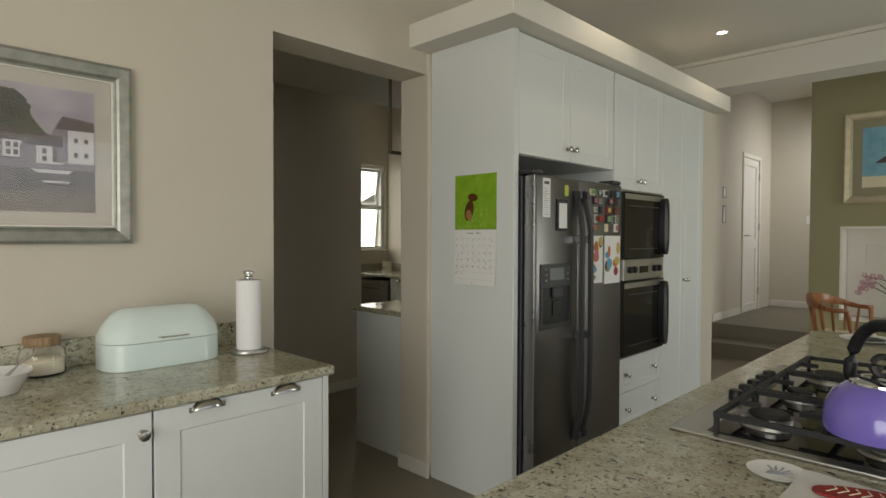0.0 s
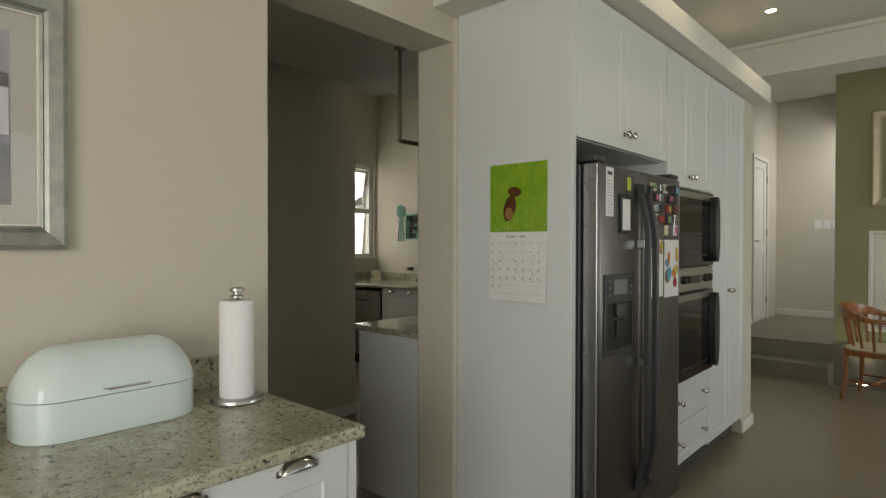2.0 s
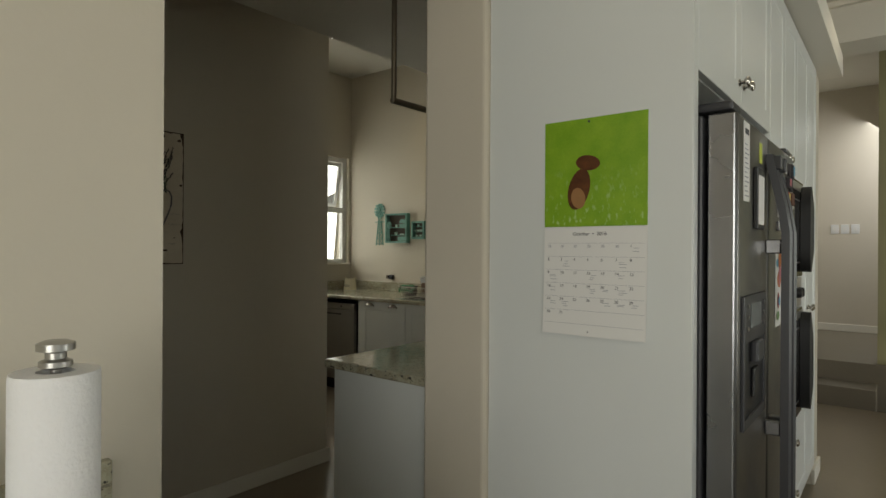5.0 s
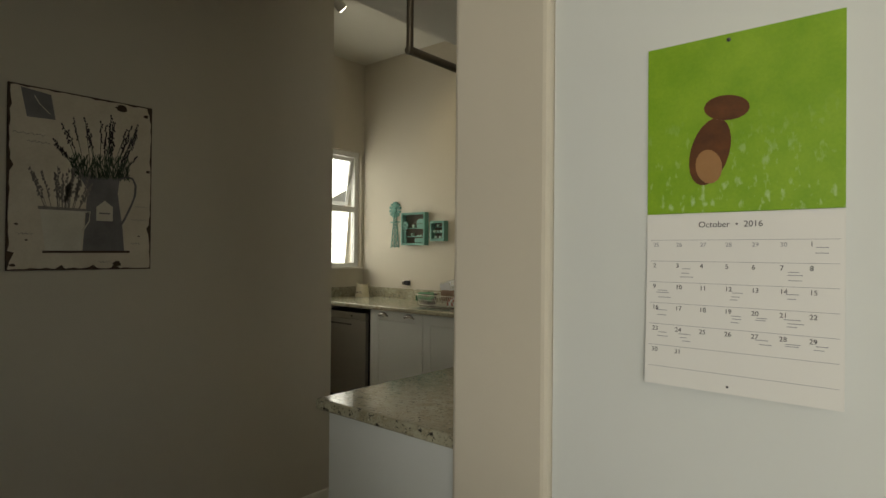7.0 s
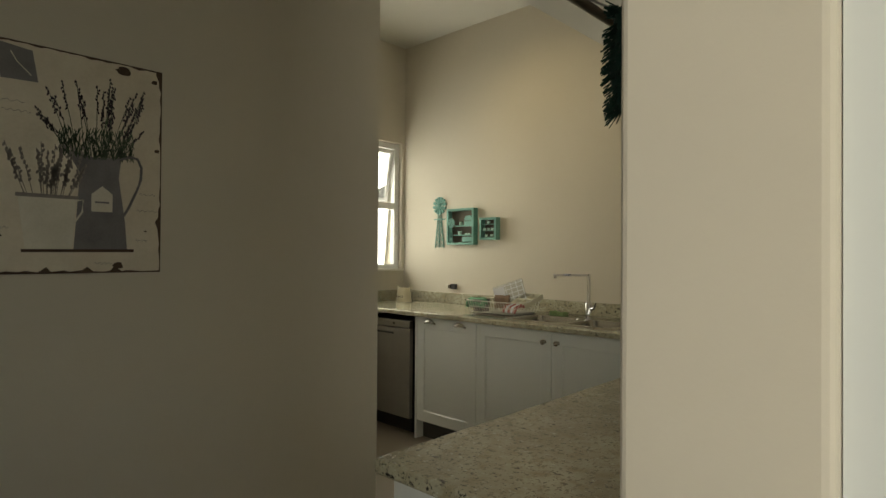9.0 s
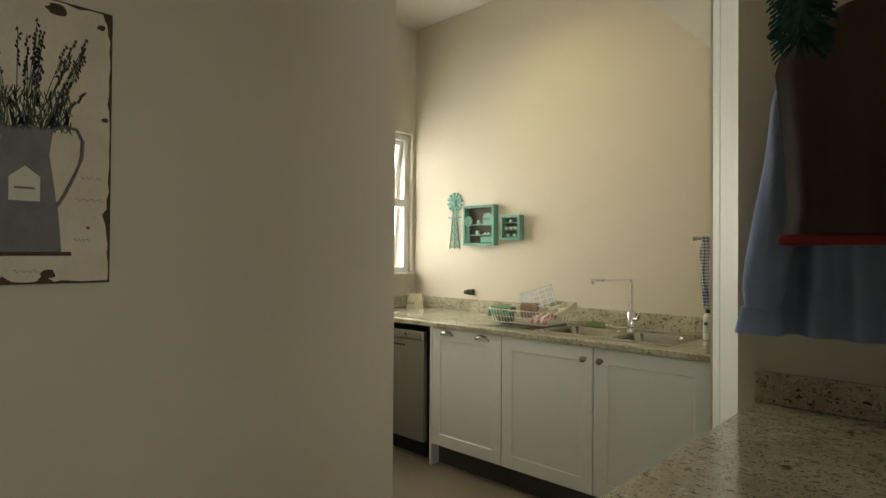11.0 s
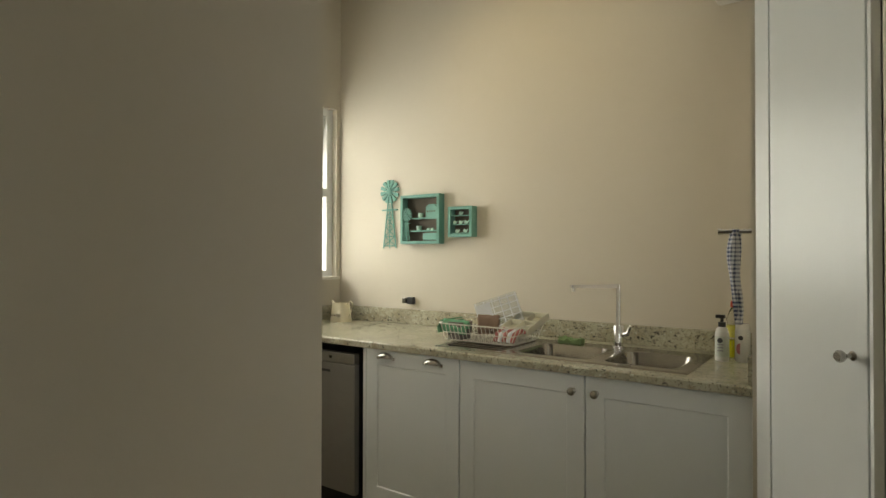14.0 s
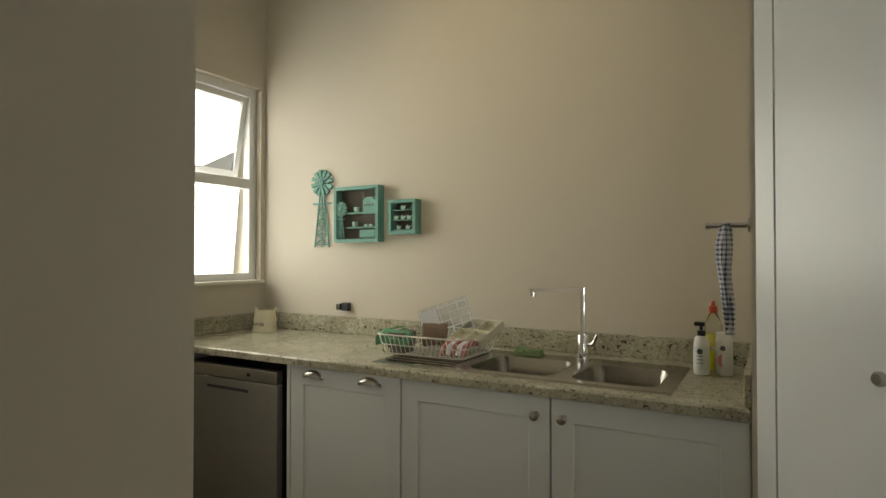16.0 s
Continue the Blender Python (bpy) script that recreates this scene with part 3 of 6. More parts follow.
# scullery window: frame, fixed pane below, top-hung vent ajar
win = thing("window_1", (-5.62, 4.6, WZ0), "white aluminium window with an open top vent", "window", kind="structure")
XF = -5.64
FW = UX(XF)
part("window_frame", boxes((WY0, WY0 + 0.05, 0, 0.05, WZ0, WZ1), (WY1 - 0.05, WY1, 0, 0.05, WZ0, WZ1), (WY0 + 0.05, WY1 - 0.05, 0, 0.05, WZ0, WZ0 + 0.045), (WY0 + 0.05, WY1 - 0.05, 0, 0.05, WZ1 - 0.05, WZ1), (WY0 + 0.05, WY1 - 0.05, 0, 0.05, 1.71, 1.765), (4.57, 4.62, 0, 0.05, WZ0 + 0.045, 1.71), (4.57, 4.62, 0, 0.05, 1.765, WZ1 - 0.05), f=FW), ALU, win)
part("window_sill", one(WY0, WY1, 0.05, 0.13, WZ0 - 0.012, WZ0 + 0.006, f=FW, bevel=0.003), TRIMWHITE, win)
for a, b in ((WY0 + 0.05, 4.57), (4.62, WY1 - 0.05)):
    p = part("pane", one(a, b, 0.02, 0.026, WZ0 + 0.045, 1.71, f=FW), GLASS, win)
    p.visible_shadow = False
    t = radians(11)
    vent = lambda u, w, z: FW(u, w + 0.008 - (2.245 - z) * math.sin(t), 2.245 - (2.245 - z) * math.cos(t))
    vf = part("vent_frame", boxes((a, a + 0.035, 0, 0.03, 1.775, 2.245), (b - 0.035, b, 0, 0.03, 1.775, 2.245), (a + 0.035, b - 0.035, 0, 0.03, 1.775, 1.81), (a + 0.035, b - 0.035, 0, 0.03, 2.21, 2.245), f=vent), ALU, win)
    p = part("pane", one(a + 0.035, b - 0.035, 0.012, 0.018, 1.81, 2.21, f=vent), GLASS, vf)
    p.visible_shadow = False

# ---- kitchen things ----


def spun(profile, x, y, z, seg=24, cap=True):
    return turned(profile, Matrix.Translation((x, y, z)), seg, cap)


def poly(pts, w, f, th=0.0006):
    """A flat printed or cut shape of a little thickness: points (u, z) at depth w."""
    bm = bmesh.new()
    a = [bm.verts.new(f(u, w, z)) for u, z in pts]
    b = [bm.verts.new(f(u, w + th, z)) for u, z in pts]
    n = len(pts)
    for i in range(n):
        bm.faces.new((a[i], a[(i + 1) % n], b[(i + 1) % n], b[i]))
    bm.faces.new(a)
    bm.faces.new(b)
    return bm


def oval(u, z, a, b, n=20, tilt=0.0):
    c, s = math.cos(tilt), math.sin(tilt)
    return [(u + a * math.cos(t) * c - b * math.sin(t) * s, z + a * math.cos(t) * s + b * math.sin(t) * c) for t in (2 * math.pi * i / n for i in range(n))]


def picture_frame(e, f, u0, u1, z0, z1, wide, deep, mat, name="frame"):
    """Four mitred moulding bars with a raised outer and a thin inner step."""
    bm = bmesh.new()
    rings = []
    for k, w in ((0, 0), (0, deep * 0.8), (wide * 0.2, deep), (wide * 0.7, deep * 0.75), (wide * 0.86, deep * 0.5), (wide * 0.9, deep * 0.62), (wide, deep * 0.55), (wide, 0)):
        rings.append([bm.verts.new(f(u, w, z)) for u, z in ((u0 + k, z0 + k), (u1 - k, z0 + k), (u1 - k, z1 - k), (u0 + k, z1 - k))])
    for p, q in zip(rings, rings[1:] + rings[:1]):
        for i in range(4):
            bm.faces.new((p[i], p[(i + 1) % 4], q[(i + 1) % 4], q[i]))
    return part(name, bm, mat, e)


# harbour print on the kitchen wall
FKW = UX(KX)
pic = thing("framed_picture", (KX, 0.52, 1.323), "silver-framed muted harbour print with a taupe mat", "picture")
P0, P1, Q0, Q1 = 0.10, 0.945, 1.323, 1.958
picture_frame(pic, FKW, P0, P1, Q0, Q1, 0.058, 0.03, SILVERLEAF)
part("inner_fillet", boxes((P0 + 0.056, P1 - 0.056, 0.004, 0.014, Q0 + 0.056, Q0 + 0.062), (P0 + 0.056, P1 - 0.056, 0.004, 0.014, Q1 - 0.062, Q1 - 0.056), (P0 + 0.056, P0 + 0.062, 0.004, 0.014, Q0 + 0.062, Q1 - 0.062), (P1 - 0.062, P1 - 0.056, 0.004, 0.014, Q0 + 0.062, Q1 - 0.062), f=FKW), TRIMWHITE, pic)
part("mat", one(P0 + 0.055, P1 - 0.055, 0.001, 0.004, Q0 + 0.055, Q1 - 0.055, f=FKW), MATT, pic)
A0, A1, B0, B1 = P0 + 0.115, P1 - 0.115, Q0 + 0.108, Q1 - 0.108
H = B1 - B0
sky_print = part("print_sky", one(A0, A1, 0.004, 0.0048, B0, B1, f=FKW), material("print_clouds", (0.36, 0.33, 0.35), 0.9, colour2=(0.20, 0.175, 0.20), scale=9), pic)
hillm = material("print_hill", (0.11, 0.115, 0.075), 0.9, colour2=(0.05, 0.05, 0.04), scale=30)
part("print_hill", poly([(A0, B0 + H * 0.4), (A1 - 0.10, B0 + H * 0.45), (A1 - 0.135, B0 + H * 0.60), (A1 - 0.17, B0 + H * 0.70), (A1 - 0.21, B0 + H * 0.86), (A1 - 0.25, B0 + H * 0.95), (A1 - 0.34, B0 + H * 0.93), (A0, B0 + H * 0.8)], 0.005, FKW), hillm, pic)
part("print_trees", poly([(A1 - 0.25 + (0.062 + 0.02 * noise.noise((i * 0.8, 1, 0))) * math.cos(i * math.pi / 15), B0 + H * 0.80 + (0.06 + 0.02 * noise.noise((i * 0.8, 5, 0))) * math.sin(i * math.pi / 15)) for i in range(30)], 0.0057, FKW), material("print_leaves", (0.10, 0.10, 0.085), 0.9, colour2=(0.035, 0.035, 0.03), scale=60), pic)
part("print_water", one(A0, A1, 0.0049, 0.0054, B0, B0 + H * 0.42, f=FKW), material("print_water", (0.16, 0.14, 0.145), 0.9, colour2=(0.085, 0.075, 0.075), scale=22), pic)
part("print_shore", one(A0, A1, 0.0055, 0.006, B0, B0 + H * 0.16, f=FKW), material("print_shore", (0.20, 0.17, 0.155), 0.9, colour2=(0.10, 0.085, 0.08), scale=40), pic)
HW = material("print_whitewash", (0.47, 0.44, 0.44), 0.9, spread=0.06, scale=30)
HR = material("print_roof", (0.11, 0.085, 0.085), 0.9, spread=0.1, scale=40)
HG = material("print_gable", (0.21, 0.185, 0.20), 0.9, spread=0.1, scale=40)
for u, z, w, h in ((A1 - 0.082, 0.40, 0.078, 0.27), (A1 - 0.172, 0.385, 0.075, 0.14), (A1 - 0.262, 0.42, 0.05, 0.13), (A0 + 0.06, 0.42, 0.09, 0.2), (A0 + 0.18, 0.4, 0.08, 0.15)):
    b0 = B0 + H * z
    part("print_house", one(u, u + w, 0.0062, 0.0067, b0, b0 + H * h, f=FKW), HW, pic)
    part("print_roof", poly([(u - 0.035, b0 + H * h), (u + w, b0 + H * h), (u + w, b0 + H * (h + 0.08)), (u - 0.015, b0 + H * (h + 0.11))], 0.007, FKW), HR, pic)
    part("print_gable", poly([(u - 0.045, b0), (u, b0), (u, b0 + H * h), (u - 0.022, b0 + H * (h + 0.09)), (u - 0.045, b0 + H * h * 0.9)], 0.0066, FKW), HG, pic)
    for du in (0.3, 0.7):
        for dz in (0.25, 0.68):
            part("print_window", one(u + w * du - 0.006, u + w * du + 0.006, 0.0069, 0.0074, b0 + H * h * dz - 0.006, b0 + H * h * dz + 0.01, f=FKW), HR, pic)
for u, z, w, m in ((A1 - 0.12, 0.31, 0.10, HW), (A1 - 0.11, 0.205, 0.075, HR), (A1 - 0.11, 0.222, 0.07, HW), (A0 + 0.15, 0.25, 0.11, HW)):
    b0 = B0 + H * z
    part("print_boat", poly([(u - w * 0.7, b0 + 0.012), (u - w * 0.5, b0), (u + w * 0.4, b0), (u + w * 0.5, b0 + 0.012)], 0.0066, FKW), m, pic)
part("print_quay", one(A0, A1, 0.0056, 0.0061, B0 + H * 0.345, B0 + H * 0.40, f=FKW), HG, pic)
g1 = part("glazing", one(P0 + 0.057, P1 - 0.057, 0.0085, 0.010, Q0 + 0.057, Q1 - 0.057, f=FKW), GLASS, pic)
g1.visible_shadow = False


def rounded_plan(cx, cy, a, b, r, z, n=8):
    pts = []
    for qx, qy, t0 in ((1, 1, 0), (-1, 1, 90), (-1, -1, 180), (1, -1, 270)):
        for i in range(n + 1):
            t = radians(t0 + 90 * i / n)
            pts.append(Vector((cx + qx * (a - r) + r * math.cos(t), cy + qy * (b - r) + r * math.sin(t), z)))
    return pts


def stack(rings, cap=True):
    bm = bmesh.new()
    vs = [[bm.verts.new(p) for p in ring] for ring in rings]
    n = len(vs[0])
    for p, q in zip(vs, vs[1:]):
        for i in range(n):
            bm.faces.new((p[i], p[(i + 1) % n], q[(i + 1) % n], q[i]))
    if cap:
        bm.faces.new(vs[0])
        bm.faces.new(vs[-1])
    return bm


# bread bin
bin_ = thing("bread_bin", (-1.725, 0.995, 0.9), "pale mint enamel bread bin on the granite worktop", "bread bin")
cx, cy, a, b = -1.725, 0.995, 0.108, 0.197
part("bin_body", stack([rounded_plan(cx, cy, a - 0.003, b - 0.003, 0.085, 0.9), rounded_plan(cx, cy, a, b, 0.088, 0.903), rounded_plan(cx, cy, a, b, 0.088, 0.990)]), MINT, bin_, smooth=True)
rings = [rounded_plan(cx, cy, a + 0.001, b + 0.001, 0.088, 0.992)]
for i in range(9):
    t = 0.5 * math.pi * i / 8
    k = 0.1 * (1 - math.cos(t)) ** 0.9
    rings.append(rounded_plan(cx, cy, max(a - k, 0.010), b - k * 0.92, max(min(0.088, a - k), 0.009), 0.995 + 0.108 * math.sin(t)))
lid = part("lid", stack(rings), MINT, bin_, smooth=True)
tb = bmesh.new()
tube(tb, [(-1.617, 0.955, 1.006), (-1.606, 0.96, 1.006), (-1.606, 1.05, 1.006), (-1.617, 1.055, 1.006)], 0.0028, 8)
part("lid_handle", tb, CHROME, lid, "slim chrome handle", True)

# paper towel stand
tow = thing("paper_towel_holder", (-1.665, 1.305, 0.9), "white paper towel roll on a steel stand", "paper towel")
part("base", spun([(0.070, 0), (0.072, 0.004), (0.070, 0.011), (0.064, 0.013)], -1.665, 1.305, 0.9), STEEL, tow, smooth=True)
part("rod", spun([(0.006, 0.013), (0.006, 0.285)], -1.665, 1.305, 0.9, 10), STEEL, tow, smooth=True)
part("finial", spun([(0.008, 0.283), (0.0175, 0.287), (0.0175, 0.293), (0.011, 0.296), (0.011, 0.303), (0.020, 0.306), (0.020, 0.314), (0.012, 0.317)], -1.665, 1.305, 0.9, 16), STEEL, tow, smooth=True)
bm = spun([(0.020, 0.014), (0.0455, 0.014), (0.0465, 0.02), (0.0465, 0.276), (0.0455, 0.281), (0.020, 0.281), (0.019, 0.27), (0.019, 0.02), (0.020, 0.014)], -1.665, 1.305, 0.9, 28, False)
roll = part("paper_roll", bm, TISSUE, tow, smooth=True)
part("loose_edge", one(-1.6650, -1.6635, 1.347, 1.3535, 0.916, 1.179), TISSUE, roll)

# storage jar
jar = thing("storage_jar", (-1.79, 0.655, 0.9), "squat glass jar of sugar with a cork-brown lid", "jar")
body = spun([(0.060, 0.0), (0.066, 0.004), (0.067, 0.06), (0.062, 0.082), (0.050, 0.092), (0.050, 0.100), (0.047, 0.100), (0.047, 0.091), (0.058, 0.080), (0.063, 0.06), (0.062, 0.007), (0.02, 0.006)], -1.79, 0.655, 0.9, 28)
part("glass", body, GLASS, jar, smooth=True).visible_shadow = False
part("sugar", spun([(0.060, 0.008), (0.0615, 0.012), (0.0618, 0.048), (0.045, 0.056), (0.018, 0.053)], -1.79, 0.655, 0.9, 24), SUGAR, jar, "cream-coloured sugar", True)
part("lid", spun([(0.044, 0.094), (0.052, 0.101), (0.053, 0.122), (0.050, 0.126)], -1.79, 0.655, 0.9, 24), CORK, jar, smooth=True)

# white dish with a spoon at the worktop's end of view
dish = thing("white_dish", (-1.60, 0.515, 0.9), "white glazed dish holding small things", "dish")
part("bowl", spun([(0.045, 0), (0.05, 0.004), (0.078, 0.055), (0.085, 0.062), (0.082, 0.064), (0.073, 0.056), (0.045, 0.012), (0.02, 0.010)], -1.60, 0.515, 0.9, 24), WHITE, dish, smooth=True)
part("spoon", tube(bmesh.new(), [(-1.61, 0.51, 0.915), (-1.625, 0.56, 0.965), (-1.63, 0.60, 0.995)], [0.010, 0.003, 0.0035], 8), STEEL, dish, smooth=True)
part("lump", spun([(0.02, 0.012), (0.03, 0.02), (0.028, 0.036), (0.012, 0.045)], -1.60, 0.53, 0.9, 12), RUST, dish, "dark rounded lump", True)

# calendar on the end panel
FC = UY(2.4755)
cal = thing("wall_calendar", (-1.53, 2.474, 1.10), "wall calendar with a green meadow photograph, October 2016", "calendar")
C0, C1, CZ0, CZ1, CM = -1.658, -1.375, 1.102, 1.674, 1.389


def curled(z):
    return 0.003 + 0.010 * max(0.0, (CM - z) / (CM - CZ0)) ** 1.5


def page(z0, z1, w0, n=8):
    bm = bmesh.new()
    rows = []
    for i in range(n + 1):
        z = z0 + (z1 - z0) * i / n
        rows.append([bm.verts.new(FC(u, w0 + curled(z) + k, z)) for k, us in ((0, (C0, C1)), (0.0012, (C1, C0))) for u in us])
    for p, q in zip(rows, rows[1:]):
        for i in range(4):
            bm.faces.new((p[i], p[(i + 1) % 4], q[(i + 1) % 4], q[i]))
    bm.faces.new(rows[0])
    bm.faces.new(rows[-1])
    return bm


def meadow():
    mat = material("meadow_print", (0.28, 0.46, 0.035), 0.32, colour2=(0.16, 0.33, 0.015), scale=16)
    n, l = mat.node_tree.nodes, mat.node_tree.links
    tc = n.new("ShaderNodeTexCoord")
    sp = n.new("ShaderNodeTexNoise")
    mp = n.new("ShaderNodeMapping")
    mp.inputs["Scale"].default_value = (1, 1, 0.5)
    l.new(tc.outputs["Object"], mp.inputs["Vector"])
    l.new(mp.outputs[0], sp.inputs["Vector"])
    sp.inputs["Scale"].default_value, sp.inputs["Detail"].default_value = 95, 3
    rp = n.new("ShaderNodeValToRGB")
    rp.color_ramp.elements[0].position, rp.color_ramp.elements[1].position = 0.58, 0.72
    mx = n.new("ShaderNodeMix")
    mx.data_type = "RGBA"
    b = n["Principled BSDF"]
    old = b.inputs["Base Color"].links[0].from_socket
    sep = n.new("ShaderNodeSeparateXYZ")
    l.new(tc.outputs["Object"], sep.inputs[0])
    mr = n.new("ShaderNodeMapRange")
    mr.inputs["From Min"].default_value, mr.inputs["From Max"].default_value = 0.46, 0.30
    l.new(sep.outputs["Z"], mr.inputs["Value"])
    mu = n.new("ShaderNodeMath")
    mu.operation = "MULTIPLY"
    l.new(sp.outputs["Fac"], rp.inputs[0])
    l.new(rp.outputs[0], mu.inputs[0])
    l.new(mr.outputs[0], mu.inputs[1])
    l.new(mu.outputs[0], mx.inputs["Factor"])
    l.new(old, mx.inputs[6])
    mx.inputs[7].default_value = (0.42, 0.58, 0.28, 1)
    l.new(mx.outputs[2], b.inputs["Base Color"])
    return mat


top = part("photo_page", page(CM + 0.0005, CZ1, 0.0), meadow(), cal, "photograph of a bright green meadow")
part("backing_page", page(CM + 0.0005, CZ1 - 0.001, -0.002), PAPER, cal)
BROWN = material("printed_brown", (0.16, 0.055, 0.018), 0.35, colour2=(0.05, 0.02, 0.01), scale=40)
TAN = material("printed_tan", (0.36, 0.19, 0.08), 0.35, spread=0.1, scale=40)
part("brown_shape", poly(oval(-1.557, 1.488, 0.030, 0.055, 24, -0.25), 0.0045, FC), BROWN, top, "plain brown printed oval")
part("brown_shape", poly(oval(-1.532, 1.556, 0.034, 0.020, 20, -0.15), 0.0053, FC), BROWN, top, "plain brown printed oval")
part("tan_shape", poly(oval(-1.558, 1.464, 0.020, 0.028, 18, 0.2), 0.0060, FC), TAN, top, "plain tan printed oval")
month = part("month_page", page(CZ0, CM - 0.0005, 0.0), PAPER, cal, "white month page with a grid of days")


def on_page(u, z, w=0.0014):
    """Upright writing on the calendar page."""
    o = Vector(FC(u, curled(z) + w, z))
    return Matrix.Translation(o) @ Matrix.Rotation(radians(90), 4, "X")


words("month_title", "October  \u2022  2016", 0.0135, on_page(-1.5265, 1.3655), INK, month, "CENTER")
GRID0, GRIDH, COLW = 1.345, 0.0355, (C1 - C0 - 0.016) / 7
for i in range(7):
    part("weekday_bar", one(C0 + 0.008 + COLW * i + 0.010, C0 + 0.008 + COLW * i + 0.031, 0.0042, 0.0046, 1.3505, 1.353, f=FC), PENCIL, month)
for r in range(7):
    z = GRID0 - r * GRIDH
    z = max(z, CZ0 + 0.012)
    part("grid_line", one(C0 + 0.006, C1 - 0.006, curled(z) + 0.001, curled(z) + 0.0016, z - 0.0003, z + 0.0003, f=FC), PENCIL, month)
random.seed(4)
for r in range(6):
    for c in range(7):
        d = r * 7 + c - 5
        if d > 31:
            continue
        u, z = C0 + 0.011 + COLW * c, GRID0 - r * GRIDH - 0.011
        if d < 1:
            words("faint_number", str(d + 30), 0.0095, on_page(u, z), PENCIL, month)
        else:
            words("day_number", str(d), 0.0105, on_page(u, z), INK, month)
        if d in (1, 3, 7, 9, 12, 14, 16, 20, 19, 23, 24, 27, 28, 29, 21):
            for k in range(random.choice((2, 3))):
                a0 = u + 0.006 + random.random() * 0.006
                z1 = z - 0.004 - 0.006 * k + random.random() * 0.003
                b0 = a0 + 0.010 + random.random() * 0.012
                part("handwriting_bar", one(a0, min(b0, C1 - 0.004), curled(z1) + 0.0012, curled(z1) + 0.0017, z1, z1 + 0.0011, f=FC), PENCIL, month)
part("pin", turned([(0.003, 0), (0.0032, 0.003), (0.001, 0.005)], facing(FC, -1.529, 0.004, 1.664), 8), INK, cal)
part("page_hole", turned([(0.002, 0), (0.002, 0.0006)], facing(FC, -1.527, 0.0135, 1.113), 10), INK, cal)

# fridge
FX = -1.19
FF = UX(FX)
fr = thing("fridge", (-1.55, 2.985, 0), "dark steel side-by-side fridge with magnets and papers", "fridge")
part("carcass", one(2.535, 3.435, -0.64, -0.075, 0.02, 1.655, f=FF, bevel=0.006), DARKGREY, fr)
part("foot_grille", one(2.545, 3.425, -0.12, -0.06, 0.012, 0.085, f=FF), BLACK, fr)
dl = part("freezer_door", one(2.545, 2.935, -0.068, 0.0, 0.095, 1.66, f=FF, bevel=0.014, seg=3), FRIDGE, fr, smooth=True)
dr = part("fridge_door", one(2.943, 3.425, -0.068, 0.0, 0.095, 1.66, f=FF, bevel=0.014, seg=3), FRIDGE, fr, smooth=True)
part("door_edge_trim", one(2.5415, 2.552, -0.066, -0.006, 0.10, 1.655, f=FF, bevel=0.003), FRIDGE_TRIM, dl)
for u in (2.585, 3.385):
    part("hinge_cover", one(u - 0.045, u + 0.045, -0.11, -0.01, 1.662, 1.685, f=FF, bevel=0.008), DARKGREY, fr)
part("energy_label", one(2.5352 - 0.001, 2.536, -0.20, -0.10, 1.52, 1.60, f=FF), PAPER, fr)


def fridge_handle(u, d, side):
    bm = bmesh.new()
    n = 18
    rows = []
    for i in range(n + 1):
        t = i / n
        z = 0.27 + (1.60 - 0.27) * t
        out = 0.012 + 0.045 * min(1.0, math.sin(math.pi * t) * 2.2)
        shift = side * 0.012 * math.cos(math.pi * (t - 0.5))
        rows.append([bm.verts.new(FF(u + shift + du, w, z)) for du, w in ((-0.014, out - 0.016), (0.014, out - 0.016), (0.012, out + 0.004), (0.0, out + 0.009), (-0.012, out + 0.004))])
    for p, q in zip(rows, rows[1:]):
        for k in range(5):
            bm.faces.new((p[k], p[(k + 1) % 5], q[(k + 1) % 5], q[k]))
    bm.faces.new(rows[0])
    bm.faces.new(rows[-1])
    h = part("door_handle", bm, DARKGREY, d, "long bowed grey handle", True)
    for z in (0.30, 0.83, 1.34, 1.575):
        part("handle_bracket", one(u - 0.012, u + 0.012, 0.0, 0.04, z - 0.02, z + 0.02, f=FF, bevel=0.004), FRIDGE_TRIM if z in (0.83, 1.34) else DARKGREY, h)


fridge_handle(2.905, dl, -1)
fridge_handle(2.972, dr, 1)
disp = part("water_dispenser", boxes((2.585, 2.602, 0, 0.008, 0.89, 1.217), (2.846, 2.862, 0, 0.008, 0.89, 1.217), (2.602, 2.846, 0, 0.008, 1.10, 1.217), (2.602, 2.846, 0, 0.008, 0.89, 0.915), f=FF, bevel=0.002), DARKGREY, dl, "black water and ice dispenser")
part("recess", one(2.602, 2.846, 0.0008, 0.0025, 0.915, 1.10, f=FF), BLACK, disp)
part("spout", one(2.68, 2.76, 0.0025, 0.022, 1.045, 1.10, f=FF, bevel=0.006), DARKGREY, disp)
part("paddle", one(2.69, 2.75, 0.0025, 0.012, 0.955, 1.03, f=FF, bevel=0.004), BLACK, disp)
part("display", one(2.66, 2.785, 0.0085, 0.0095, 1.135, 1.195, f=FF), material("display_grey", (0.20, 0.22, 0.22), 0.2), disp)
for i in range(3):
    for u in (2.625, 2.822):
        part("button", turned([(0.006, 0), (0.006, 0.002)], facing(FF, u, 0.0085, 1.135 + i * 0.028), 10), FRIDGE_TRIM, disp)
